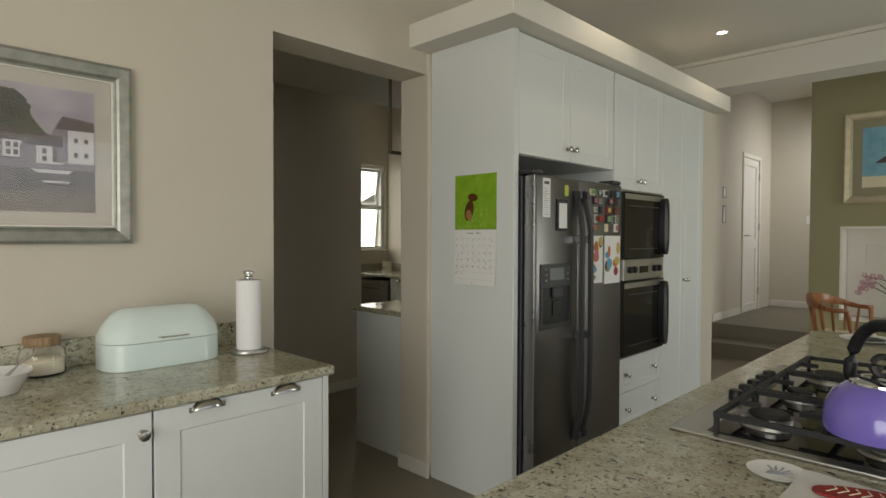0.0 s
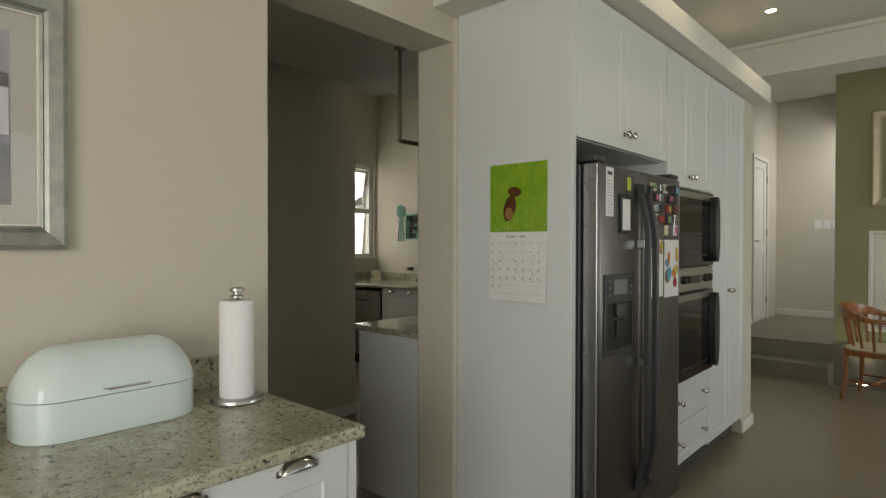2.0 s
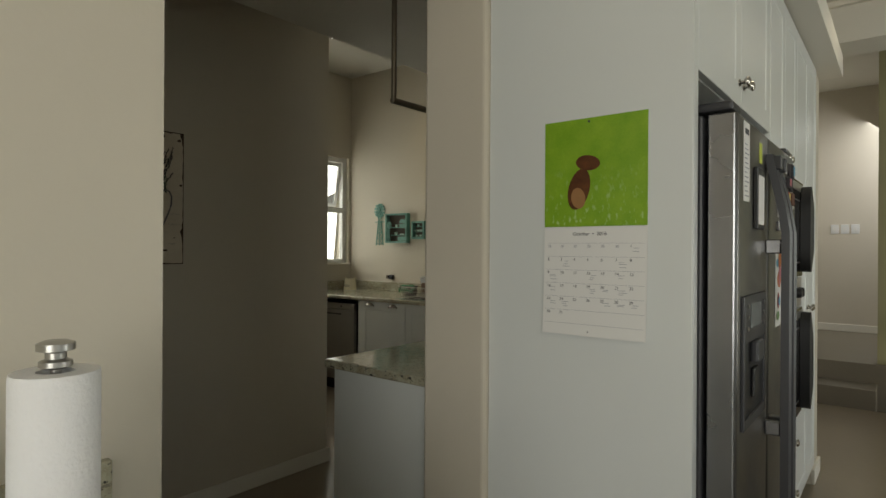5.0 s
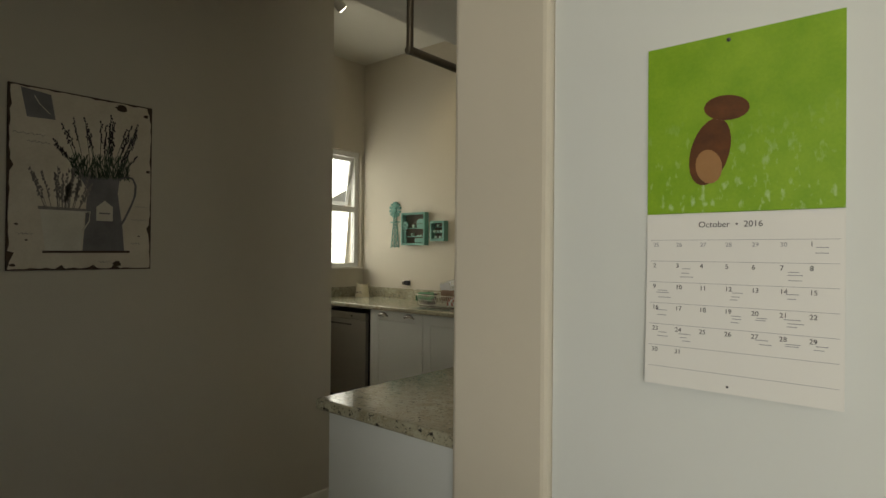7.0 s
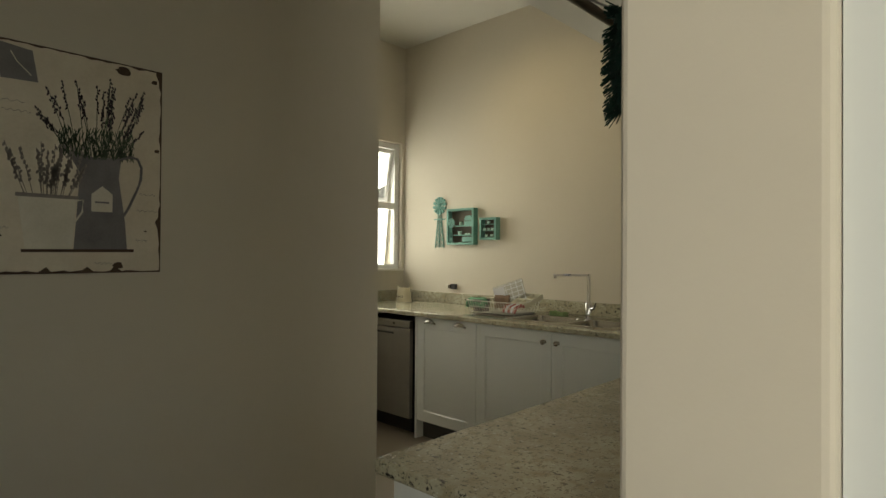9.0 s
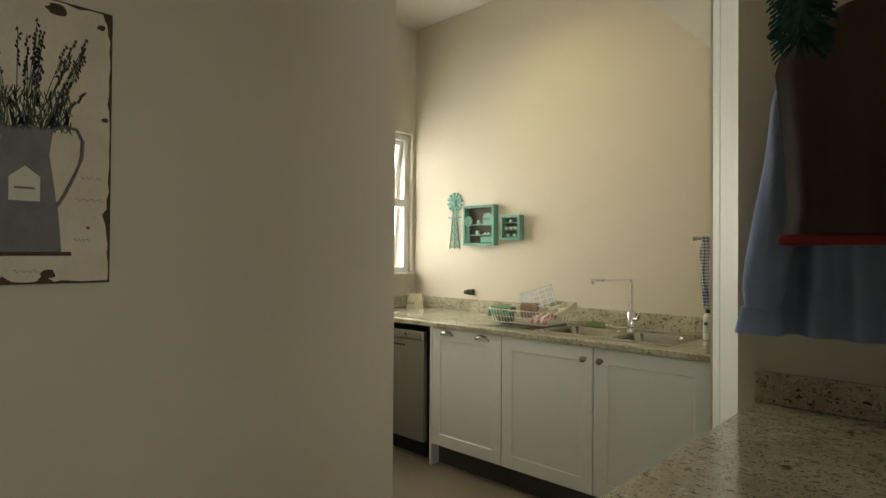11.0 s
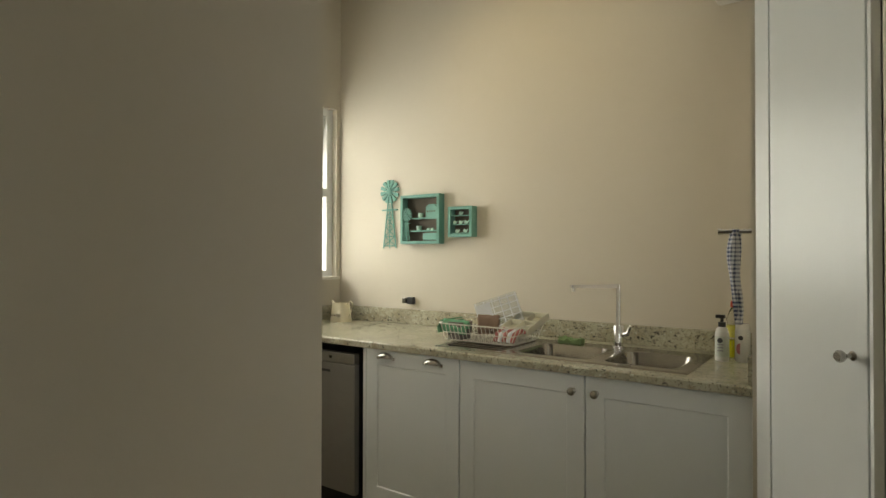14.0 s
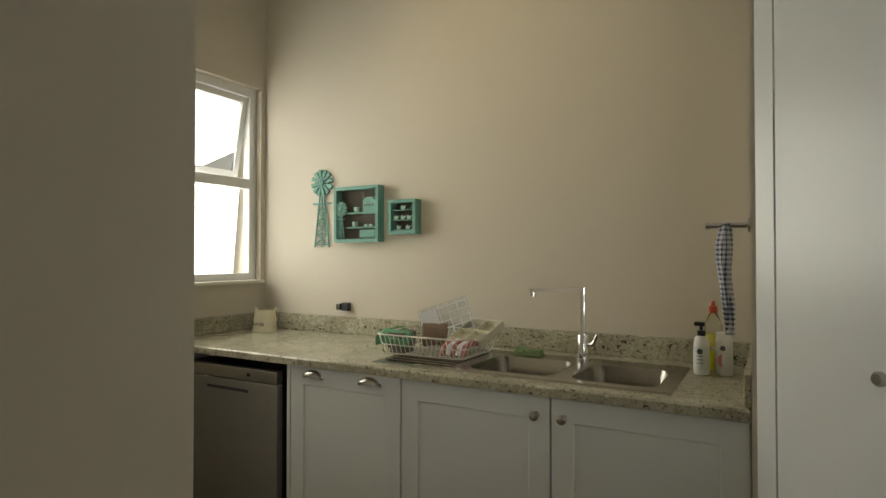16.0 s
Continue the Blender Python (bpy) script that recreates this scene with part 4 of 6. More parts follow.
# stuck papers and magnets
papers = [(2.602, 2.668, 1.45, 1.645, PAPER, "white printed strip"), (2.800, 2.834, 1.565, 1.62, material("sticky_note", (0.52, 0.58, 0.10), 0.8), "yellow-green sticky note")]
for a, b, c, d, m, lb in papers:
    p = part("paper_note", one(a, b, 0.0006, 0.0018, c, d, f=FF), m, dl, lb)
    if m is PAPER:
        part("print_block", one(a + 0.012, b - 0.012, 0.002, 0.0024, d - 0.03, d - 0.016, f=FF), INK, p)
        for k in range(12):
            part("print_line", one(a + 0.01, b - 0.01 - 0.01 * (k % 3), 0.002, 0.0024, c + 0.012 + k * 0.0115, c + 0.0145 + k * 0.0115, f=FF), PENCIL, p)
cb = part("memo_board", one(2.722, 2.815, 0.0006, 0.011, 1.385, 1.545, f=FF, bevel=0.002), BLACK, dl, "small black-framed memo board")
part("memo_sheet", one(2.733, 2.805, 0.0112, 0.0122, 1.397, 1.525, f=FF), PAPER, cb)
random.seed(11)
SKETCH = [material("crayon_%s" % k, c, 0.85, spread=0.15, scale=40) for k, c in (("orange", (0.58, 0.20, 0.06)), ("pink", (0.56, 0.20, 0.24)), ("yellow", (0.62, 0.46, 0.13)), ("blue", (0.16, 0.38, 0.55)), ("brown", (0.15, 0.07, 0.045)), ("green", (0.22, 0.36, 0.16)), ("red", (0.36, 0.05, 0.045)), ("dark", (0.05, 0.045, 0.05)))]
for a, b, c, d in ((3.055, 3.195, 1.095, 1.36), (3.215, 3.40, 1.085, 1.36)):
    p = part("drawing", one(a, b, 0.0006, 0.0018, c, d, f=FF), PAPER, dr, "child's crayon drawing on white paper")
    for k in range(11):
        u, z = a + 0.025 + random.random() * (b - a - 0.05), c + 0.03 + random.random() * (d - c - 0.06)
        r1, r2 = 0.012 + random.random() * 0.024, 0.012 + random.random() * 0.03
        part("crayon_patch", poly(oval(u, z, min(r1, u - a - 0.004, b - u - 0.004), min(r2, z - c - 0.004, d - z - 0.004), 12, 0), 0.002 + k * 0.00025, FF, 0.0002), SKETCH[k % 7], p)
for row, (z, n) in enumerate(((1.60, 5), (1.555, 4), (1.505, 4), (1.455, 4), (1.405, 3))):
    for k in range(n):
        u = 3.05 + (0.34 / n) * (k + 0.5) + (random.random() - 0.5) * 0.03
        a, h = 0.014 + random.random() * 0.014, 0.014 + random.random() * 0.014
        m = random.choice((PAPER, SKETCH[7], SKETCH[7], FRIDGE_TRIM, SUGAR, SKETCH[4], FRIDGE_TRIM, PAPER, SKETCH[6]))
        q = part("magnet", one(u - a, u + a, 0.0004, 0.006 + random.random() * 0.006, z - h, z + h, f=FF, bevel=0.0015), m, dr, "small fridge magnet")
        if k % 2 == 0:
            part("magnet_picture", one(u - a * 0.7, u + a * 0.7, 0.0122, 0.0132, z - h * 0.6, z + h * 0.7, f=FF), random.choice(SKETCH), q)

# double oven
ov = thing("double_oven", FT(3.855, -0.25, 0.6), "built-in black glass double oven with tall handles", "oven")
part("carcass", one(3.563, 4.147, -0.55, -0.004, 0.588, 1.645, f=FT), BLACK, ov)
for z0, z1 in ((1.215, 1.638), (0.60, 1.075)):
    d = part("oven_door", one(3.566, 4.144, -0.003, 0.026, z0, z1, f=FT, bevel=0.003), BLACKGLASS, ov, "black glass oven door")
    part("steel_strip", one(3.57, 4.14, 0.0262, 0.028, z1 - 0.045, z1 - 0.012, f=FT), STEEL, d)
    part("window_frame", boxes((3.63, 4.05, 0.0262, 0.0272, z0 + 0.06, z0 + 0.066), (3.63, 4.05, 0.0262, 0.0272, z1 - 0.09, z1 - 0.084), f=FT), DARKGREY, d)
    bm = bmesh.new()
    loop, inner = [], []
    zc, hh = (z0 + z1) / 2, (z1 - z0) / 2 - 0.02
    for ring, (ww, kk) in enumerate(((0.042, 1.0), (0.014, 0.60))):
        pts = []
        for i in range(28):
            t = 2 * math.pi * i / 28
            s, c = math.sin(t), math.cos(t)
            pts.append((4.098 + ww * math.copysign(abs(c) ** 0.8, c), zc + hh * kk * math.copysign(abs(s) ** 0.55, s)))
        (loop if ring == 0 else inner).extend(pts)
    fr_ = [[bm.verts.new(FT(u, w, z)) for u, z in pts] for pts, w in ((loop, 0.028), (loop, 0.066), (inner, 0.074), (inner, 0.028))]
    for p, q in zip(fr_, fr_[1:] + fr_[:1]):
        for i in range(28):
            bm.faces.new((p[i], p[(i + 1) % 28], q[(i + 1) % 28], q[i]))
    h = part("handle", bm, BLACK, d, "large black oval handle", True)
    part("handle_plate", one(4.087, 4.109, 0.0285, 0.0715, zc - hh * 0.55, zc + hh * 0.55, f=FT, bevel=0.003), NICKEL, h)
cp = part("control_panel", one(3.566, 4.144, -0.003, 0.022, 1.08, 1.21, f=FT, bevel=0.002), STEEL, ov, "steel control panel")
for u in (3.64, 3.70, 3.99, 4.06):
    part("dial", turned([(0.022, 0), (0.021, 0.018), (0.017, 0.022)], facing(FT, u, 0.022, 1.145), 16), BLACK, cp, "black dial", True)
part("clock_display", one(3.78, 3.91, 0.0222, 0.0235, 1.12, 1.165, f=FT), BLACKGLASS, cp)
part("trim_top", one(3.563, 4.147, 0.0, 0.012, 1.639, 1.648, f=FT), STEEL, ov)

# hob
hob = thing("gas_hob", (0.16, 2.05, 0.9), "stainless steel gas hob with black iron grates", "hob")
part("steel_plate", one(-0.12, 0.43, 1.575, 2.50, 0.9005, 0.908, bevel=0.003), STEEL, hob)
part("dark_well", one(-0.045, 0.40, 1.61, 2.47, 0.9082, 0.910), BLACKGLASS, hob)
for x, y, r in ((0.045, 1.755, 0.05), (0.045, 2.04, 0.036), (0.28, 1.72, 0.045), (0.06, 2.33, 0.045), (0.28, 2.33, 0.036)):
    q = part("burner", spun([(r * 1.35, 0.910), (r * 1.3, 0.916), (r, 0.918), (r, 0.930), (r * 0.7, 0.931)], x, y, 0, 24), STEEL, hob, "steel burner ring", True)
    part("burner_cap", spun([(r * 0.86, 0.9312), (r * 0.86, 0.938), (r * 0.7, 0.940)], x, y, 0, 20), IRON, q)
for y0, y1 in ((1.60, 1.885), (1.895, 2.18), (2.19, 2.475)):
    gq = part("grate", boxes((-0.03, 0.39, y0, y0 + 0.012, 0.945, 0.957), (-0.03, 0.39, y1 - 0.012, y1, 0.945, 0.957), (-0.03, -0.018, y0 + 0.012, y1 - 0.012, 0.945, 0.957), (0.378, 0.39, y0 + 0.012, y1 - 0.012, 0.945, 0.957), (0.165, 0.177, y0 + 0.012, y1 - 0.012, 0.945, 0.957)), IRON, hob, "black cast iron grate")
    ym = (y0 + y1) / 2
    for x0, x1 in ((-0.018, 0.03), (0.11, 0.165), (0.177, 0.23), (0.32, 0.378)):
        part("finger", one(x0, x1, ym - 0.005, ym + 0.005, 0.946, 0.958), IRON, gq)
    for x in (-0.024, 0.384):
        for y in (y0 + 0.006, y1 - 0.006):
            part("foot", one(x - 0.005, x + 0.005, y - 0.005, y + 0.005, 0.9101, 0.946), IRON, gq)
for i in range(5):
    part("dial", spun([(0.019, 0.908), (0.018, 0.930), (0.015, 0.934)], -0.083, 1.93 + i * 0.078, 0, 16), BLACK, hob, "black control knob", True)

# kettle
KXX, KYY = 0.27, 1.66
ket = thing("kettle", (KXX, KYY, 0.958), "purple enamel whistling kettle with a black handle", "kettle")
PURPLE = material("purple_enamel", (0.165, 0.125, 0.47), 0.16, spread=0.02, scale=4, coat=0.6)
part("kettle_body", spun([(0.085, 0.0), (0.098, 0.006), (0.102, 0.025), (0.098, 0.055), (0.084, 0.085), (0.062, 0.103), (0.055, 0.106)], KXX, KYY, 0.958, 32), PURPLE, ket, smooth=True)
kl = part("lid", spun([(0.056, 0.105), (0.055, 0.110), (0.040, 0.118), (0.012, 0.121)], KXX, KYY, 0.958, 28), CHROME, ket, "polished steel lid", True)
part("lid_knob", tube(bmesh.new(), [(KXX + 0.018 * math.cos(t), KYY, 1.098 + 0.02 * math.sin(t)) for t in (2 * math.pi * i / 16 for i in range(16))], 0.007, 8, True), BLACK, kl, "black loop knob", True)
hp = []
for i in range(17):
    t = radians(-12 + 204 * i / 16)
    hp.append((KXX + 0.092 * math.cos(t) * 0.707, KYY - 0.092 * math.cos(t) * 0.707, 1.065 + 0.115 * math.sin(t)))
part("handle", tube(bmesh.new(), hp, [0.008] + [0.0125] * 15 + [0.008], 12), BLACK, ket, "thick black arched handle", True)
part("spout", tube(bmesh.new(), [(KXX + 0.06, KYY - 0.06, 1.0), (KXX + 0.085, KYY - 0.085, 1.035), (KXX + 0.10, KYY - 0.10, 1.06)], [0.026, 0.019, 0.015], 14), PURPLE, ket, smooth=True)

# small plate, folded cloth and the far things on the island
plate = thing("spoon_rest", (0.135, 1.465, 0.9), "small white plate with a grey flower sprig", "plate")
part("plate", spun([(0.035, 0.0), (0.040, 0.003), (0.052, 0.008), (0.053, 0.0095), (0.040, 0.006), (0.01, 0.005)], 0.135, 1.465, 0.9005, 28), WHITE, plate, smooth=True)
for k in range(6):
    t = radians(-25 + k * 28)
    part("sprig", tube(bmesh.new(), [(0.120, 1.445, 0.9064), (0.130 + 0.014 * math.cos(t), 1.462 + 0.014 * math.sin(t), 0.9066), (0.132 + 0.028 * math.cos(t + 0.3), 1.465 + 0.028 * math.sin(t + 0.3), 0.9068)], [0.0006, 0.001, 0.0018], 5), PENCIL, plate)


def rumpled(x0, x1, y0, y1, z, high, n=14, th=0.004, seed=0):
    """A cloth lying with soft folds."""
    bm = bmesh.new()
    grids = []
    for lay in (0, 1):
        grids.append([[bm.verts.new((x0 + (x1 - x0) * i / n, y0 + (y1 - y0) * j / n, z + lay * (th + high * (0.5 + 0.5 * noise.noise((i * 0.45 + seed, j * 0.45, seed)))))) for j in range(n + 1)] for i in range(n + 1)])
    for gg in grids:
        for i in range(n):
            for j in range(n):
                bm.faces.new((gg[i][j], gg[i + 1][j], gg[i + 1][j + 1], gg[i][j + 1]))
    for i in range(n):
        for a, b in (((i, 0), (i + 1, 0)), ((i, n), (i + 1, n)), ((0, i), (0, i + 1)), ((n, i), (n, i + 1))):
            bm.faces.new((grids[0][a[0]][a[1]], grids[0][b[0]][b[1]], grids[1][b[0]][b[1]], grids[1][a[0]][a[1]]))
    return bm


cloth = thing("dish_cloth", (0.33, 1.40, 0.9), "white kitchen cloth with a red patterned patch", "cloth")
part("fabric", rumpled(0.17, 0.52, 1.25, 1.50, 0.9005, 0.012, seed=3), cloth_material("white_cotton", (0.70, 0.69, 0.65)), cloth, smooth=True)
REDC = cloth_material("red_print", (0.30, 0.035, 0.03))
bm = bmesh.new()
vs = [bm.verts.new((x, y, 0.9185)) for x, y in oval(0.275, 1.425, 0.075, 0.033, 20, 0.35)]
vt = [bm.verts.new((v.co.x, v.co.y, 0.9145)) for v in vs]
bm.faces.new(vs)
bm.faces.new(vt)
for i in range(20):
    bm.faces.new((vs[i], vs[(i + 1) % 20], vt[(i + 1) % 20], vt[i]))
patch = part("red_patch", bm, REDC, cloth, "red patch with pale net lines")
for k in range(7):
    u = 0.225 + k * 0.016
    part("net_line", tube(bmesh.new(), [(u, 1.402 + k * 0.004, 0.9189), (u + 0.012, 1.425 + k * 0.003, 0.9191), (u + 0.004, 1.440 + k * 0.003, 0.9189)], 0.0012, 5), SUGAR, patch)
pl2 = thing("serving_plate", (0.02, 3.33, 0.9), "dark-rimmed white plate on the island", "plate")
part("plate", spun([(0.06, 0.0), (0.07, 0.004), (0.105, 0.012), (0.106, 0.014), (0.07, 0.008), (0.01, 0.007)], 0.02, 3.33, 0.9005, 28), WHITE, pl2, smooth=True)
part("dark_disc", spun([(0.06, 0.0085), (0.06, 0.011), (0.05, 0.012)], 0.02, 3.33, 0.9005, 20), BLACK, pl2)
bowl = thing("serving_bowl", (0.42, 2.95, 0.9), "wide white glazed bowl on the island", "bowl")
part("bowl", spun([(0.06, 0.0), (0.07, 0.004), (0.14, 0.055), (0.155, 0.068), (0.150, 0.070), (0.13, 0.055), (0.06, 0.012), (0.01, 0.010)], 0.42, 2.95, 0.9005, 32), WHITE, bowl, smooth=True)

# ceiling downlights
GLOW = glowing("lamp_glow", (1.0, 0.93, 0.8), 9.0)
for x, y in ((-1.058, 4.668),):
    dlg = thing("downlight", (x, y, CEILZ), "small round recessed ceiling downlight, lit", "downlight")
    part("rim", spun([(0.045, -0.004), (0.046, -0.0005), (0.032, -0.0005), (0.032, -0.004)], x, y, CEILZ, 24, False), TRIMWHITE, dlg)
    part("lens", spun([(0.031, -0.003), (0.031, -0.001)], x, y, CEILZ, 20), GLOW, dlg)

# ---- hall and dining corner ----
door = thing("door_1", (-2.10, 8.81, 0.34), "white panelled door in a white frame, closed", "door", kind="structure")
FH = UX(-2.09)
part("leaf", shaker(8.485, 9.135, 0.345, 2.425, FH, th=0.04, stile=0.10, deep=0.012), TRIMWHITE, door)
part("mid_rail", one(8.585, 9.035, 0.03, 0.0395, 1.20, 1.34, f=FH), TRIMWHITE, door)
part("door_frame", boxes((8.43, 8.48, 0.0, 0.058, 0.34, 2.48), (9.14, 9.19, 0.0, 0.058, 0.34, 2.48), (8.48, 9.14, 0.0, 0.058, 2.43, 2.48), f=FH), TRIMWHITE, door)
part("door_handle", tube(bmesh.new(), [FH(8.54, 0.04, 1.38), FH(8.54, 0.085, 1.38), FH(8.63, 0.09, 1.375)], 0.009, 8), STEEL, door, smooth=True)
for z in (0.6, 1.5, 2.2):
    part("hinge", one(9.13, 9.145, 0.04, 0.062, z - 0.05, z + 0.05, f=FH), STEEL, door)
FHW = UX(-2.05)
for z, h in ((1.91, 0.14), (1.64, 0.22)):
    fp = thing("small_picture", (-2.05, 7.75, z - h / 2), "small grey-framed picture on the hall wall", "picture", "hall pictures")
    picture_frame(fp, FHW, 7.70, 7.80, z - h / 2, z + h / 2, 0.012, 0.012, FRIDGE_TRIM)
    part("print", one(7.711, 7.789, 0.002, 0.006, z - h / 2 + 0.011, z + h / 2 - 0.011, f=FHW), PAPER, fp)
FHE = UY(9.72)
for i in range(3):
    u = -1.585 + i * 0.105
    s = thing("light_switch", (u + 0.04, 9.71, 1.55), "white plastic light switch plate on the wall", "switch", "hall switches")
    part("plate", one(u, u + 0.085, 0, 0.008, 1.55, 1.665, f=FHE, bevel=0.002), ALU, s)
    part("rocker", one(u + 0.028, u + 0.057, 0.008, 0.013, 1.585, 1.63, f=FHE, bevel=0.001), WHITE, s)
hat = thing("hatch_lining", (-0.21, 7.47, 0.5), "white lining of the wall hatch", "trim", kind="structure")
part("lining", boxes((-0.777, -0.755, 7.358, 7.59, 0.5, 1.47), (0.325, 0.347, 7.358, 7.59, 0.5, 1.47), (-0.755, 0.325, 7.358, 7.59, 0.5, 0.525), (-0.755, 0.325, 7.358, 7.59, 1.445, 1.47)), TRIMWHITE, hat)
part("white_door_beyond", shaker(-0.75, 0.32, 0.53, 1.44, UY(7.64), th=0.03, stile=0.16, deep=0.012), TRIMWHITE, hat)
FO = UY(7.36)
art = thing("framed_picture", (-0.25, 7.36, 1.71), "pale gold framed blue lake print", "picture")
picture_frame(art, FO, -0.757, 0.26, 1.705, 2.62, 0.075, 0.03, GOLDLEAF)
part("mat", one(-0.69, 0.19, 0.001, 0.005, 1.77, 2.55, f=FO), material("olive_mat", (0.30, 0.28, 0.18), 0.9), art)
part("print", one(-0.60, 0.10, 0.005, 0.0058, 1.86, 2.46, f=FO), material("lake_print", (0.30, 0.50, 0.58), 0.6, colour2=(0.10, 0.30, 0.42), scale=9), art)
part("print_shore", one(-0.60, 0.10, 0.006, 0.0066, 1.86, 1.97, f=FO), SUGAR, art)
part("print_island", poly([(-0.50, 2.10), (-0.1, 2.09), (0.1, 2.12), (0.1, 2.26), (-0.08, 2.28), (-0.2, 2.22), (-0.38, 2.19)], 0.0068, FO), HR, art)
up = thing("floor_uplight", (-0.80, 7.20, 0), "round recessed floor uplight, lit, by the wall", "floor light")
part("rim", spun([(0.055, 0.0), (0.055, 0.004), (0.042, 0.004), (0.042, 0.0)], -0.80, 7.20, 0.0003, 24, False), STEEL, up)
part("lens", spun([(0.041, 0.001), (0.041, 0.003)], -0.80, 7.20, 0.0003, 20), glowing("uplight_glow", (1.0, 0.97, 0.82), 8.0), up)


def carver_chair(m, label):
    """A wooden chair with a bow back that runs into the arms."""
    e = thing("carver_chair", (0, 0, 0), label, "chair", "dining chairs")
    part("seat", stack([rounded_plan(0, 0, 0.215, 0.22, 0.09, 0.43), rounded_plan(0, 0, 0.225, 0.23, 0.10, 0.445), rounded_plan(0, 0, 0.21, 0.215, 0.09, 0.465)]), SUGAR, e, "cream upholstered seat", True)
    part("seat_rail", stack([rounded_plan(0, 0, 0.222, 0.228, 0.09, 0.385), rounded_plan(0, 0, 0.228, 0.234, 0.095, 0.429)]), WOOD, e)
    for x, y in ((0.19, 0.20), (0.19, -0.20), (-0.20, 0.19), (-0.20, -0.19)):
        s = 1 if x > 0 else -1
        part("leg", tube(bmesh.new(), [(x + s * 0.02, y * 1.06, 0.0), (x + s * 0.02, y * 1.06, 0.03), (x, y, 0.20), (x, y, 0.43)], [0.022, 0.017, 0.019, 0.024], 8), WOOD, e, smooth=True)
    for y in (0.2, -0.2):
        part("stretcher", bar((0.19, y, 0.16), (-0.2, y * 0.95, 0.16), 0.011, 8), WOOD, e)
    part("stretcher", bar((0.0, 0.195, 0.16), (0.0, -0.195, 0.16), 0.011, 8), WOOD, e)
    rail = []
    for i in range(21):
        t = radians(62 + 236 * i / 20)
        rail.append((0.27 * math.cos(t) - 0.0, 0.285 * math.sin(t), 0.70 + 0.075 * max(0.0, -math.cos(t))))
    bm = bmesh.new()
    rows = []
    for i, p in enumerate(rail):
        d = Vector(p)
        d.z = 0
        d.normalize()
        hgt = 0.018 + 0.030 * max(0.0, -d.x)
        rows.append([bm.verts.new(Vector(p) + d * a + Vector((0, 0, c))) for a, c in ((-0.022, -hgt), (0.020, -hgt), (0.026, 0), (0.020, hgt), (-0.022, hgt), (-0.026, 0))])
    for p, q in zip(rows, rows[1:]):
        for k in range(6):
            bm.faces.new((p[k], p[(k + 1) % 6], q[(k + 1) % 6], q[k]))
    bm.faces.new(rows[0])
    bm.faces.new(rows[-1])
    part("bow_rail", bm, WOOD, e, smooth=True)
    for i in range(2, 19, 2):
        x, y, z = rail[i]
        part("spindle", tube(bmesh.new(), [(x * 0.80, y * 0.78, 0.44), (x, y, z - 0.015)], 0.011, 6), WOOD, e)
    for i in (0, 20):
        x, y, z = rail[i]
        part("arm_post", tube(bmesh.new(), [(0.16, 0.205 * (1 if y > 0 else -1), 0.43), (x, y, z)], [0.019, 0.022], 8), WOOD, e, smooth=True)
    e.matrix_world = m
    return e


carver_chair(pose(-0.62, 6.66, 0, 0, 0, -12), "reddish wooden bow-back carver chair with a cream seat")
orch = thing("orchid", (-0.28, 7.44, 0.525), "pink orchid with dark stems in a pot", "plant")
part("pot", spun([(0.05, 0), (0.06, 0.01), (0.075, 0.12), (0.07, 0.122), (0.06, 0.10), (0.01, 0.095)], -0.28, 7.44, 0.5255, 20), BLACK, orch, smooth=True)
PETAL = material("pink_petal", (0.62, 0.34, 0.40), 0.7, spread=0.15, scale=30)
random.seed(5)
for k in range(3):
    pts = [(-0.28, 7.44, 0.62), (-0.30 - 0.05 * k, 7.42, 0.80), (-0.40 - 0.06 * k, 7.40, 0.93 - 0.03 * k), (-0.56 - 0.03 * k, 7.39, 0.96 - 0.07 * k)]
    part("stem", tube(bmesh.new(), pts, 0.005, 6), RUST, orch)
    for j in range(7):
        t = 0.25 + 0.75 * j / 6
        a, b = Vector(pts[2]), Vector(pts[3])
        c = a.lerp(b, t) + Vector((random.uniform(-0.02, 0.02), random.uniform(-0.03, 0.0), random.uniform(-0.03, 0.03)))
        bm = bmesh.new()
        for q in range(5):
            an = 2 * math.pi * q / 5 + j
            v = [bm.verts.new(c + Vector((0.006 * math.cos(an + d) if r == 0 else r * math.cos(an + d), -0.004 if r else 0.0, 0.006 * math.sin(an + d) if r == 0 else r * math.sin(an + d)))) for r, d in ((0, -0.3), (0.022, -0.45), (0.030, 0), (0.022, 0.45), (0, 0.3))]
            bm.faces.new(v)
        part("flower", bm, PETAL, orch)

# ---- scullery things ----
# inset sink with drainer and two bowls
sink = thing("sink", (-3.75, 4.88, 0.9), "stainless steel double bowl sink with a drainer", "sink")
SX0, SX1, SY0, SY1 = -4.30, -3.20, 4.645, 5.130
BOWLS = ((-3.93, -3.585), (-3.545, -3.24))


def sheet_with_bowls():
    bm = bmesh.new()
    xs = [SX0, SX0 + 0.012, BOWLS[0][0], BOWLS[0][1], BOWLS[1][0], BOWLS[1][1], SX1 - 0.012, SX1]
    ys = [SY0, SY0 + 0.012, 4.70, 5.03, SY1 - 0.012, SY1]
    v = {}
    for i, x in enumerate(xs):
        for j, y in enumerate(ys):
            rim = i in (0, 7) or j in (0, 5)
            v[i, j] = bm.verts.new((x, y, 0.9008 if rim else 0.9055))
    for i in range(7):
        for j in range(5):
            if (i in (2, 4)) and j == 2:
                continue
            bm.faces.new((v[i, j], v[i + 1, j], v[i + 1, j + 1], v[i, j + 1]))
    return bm


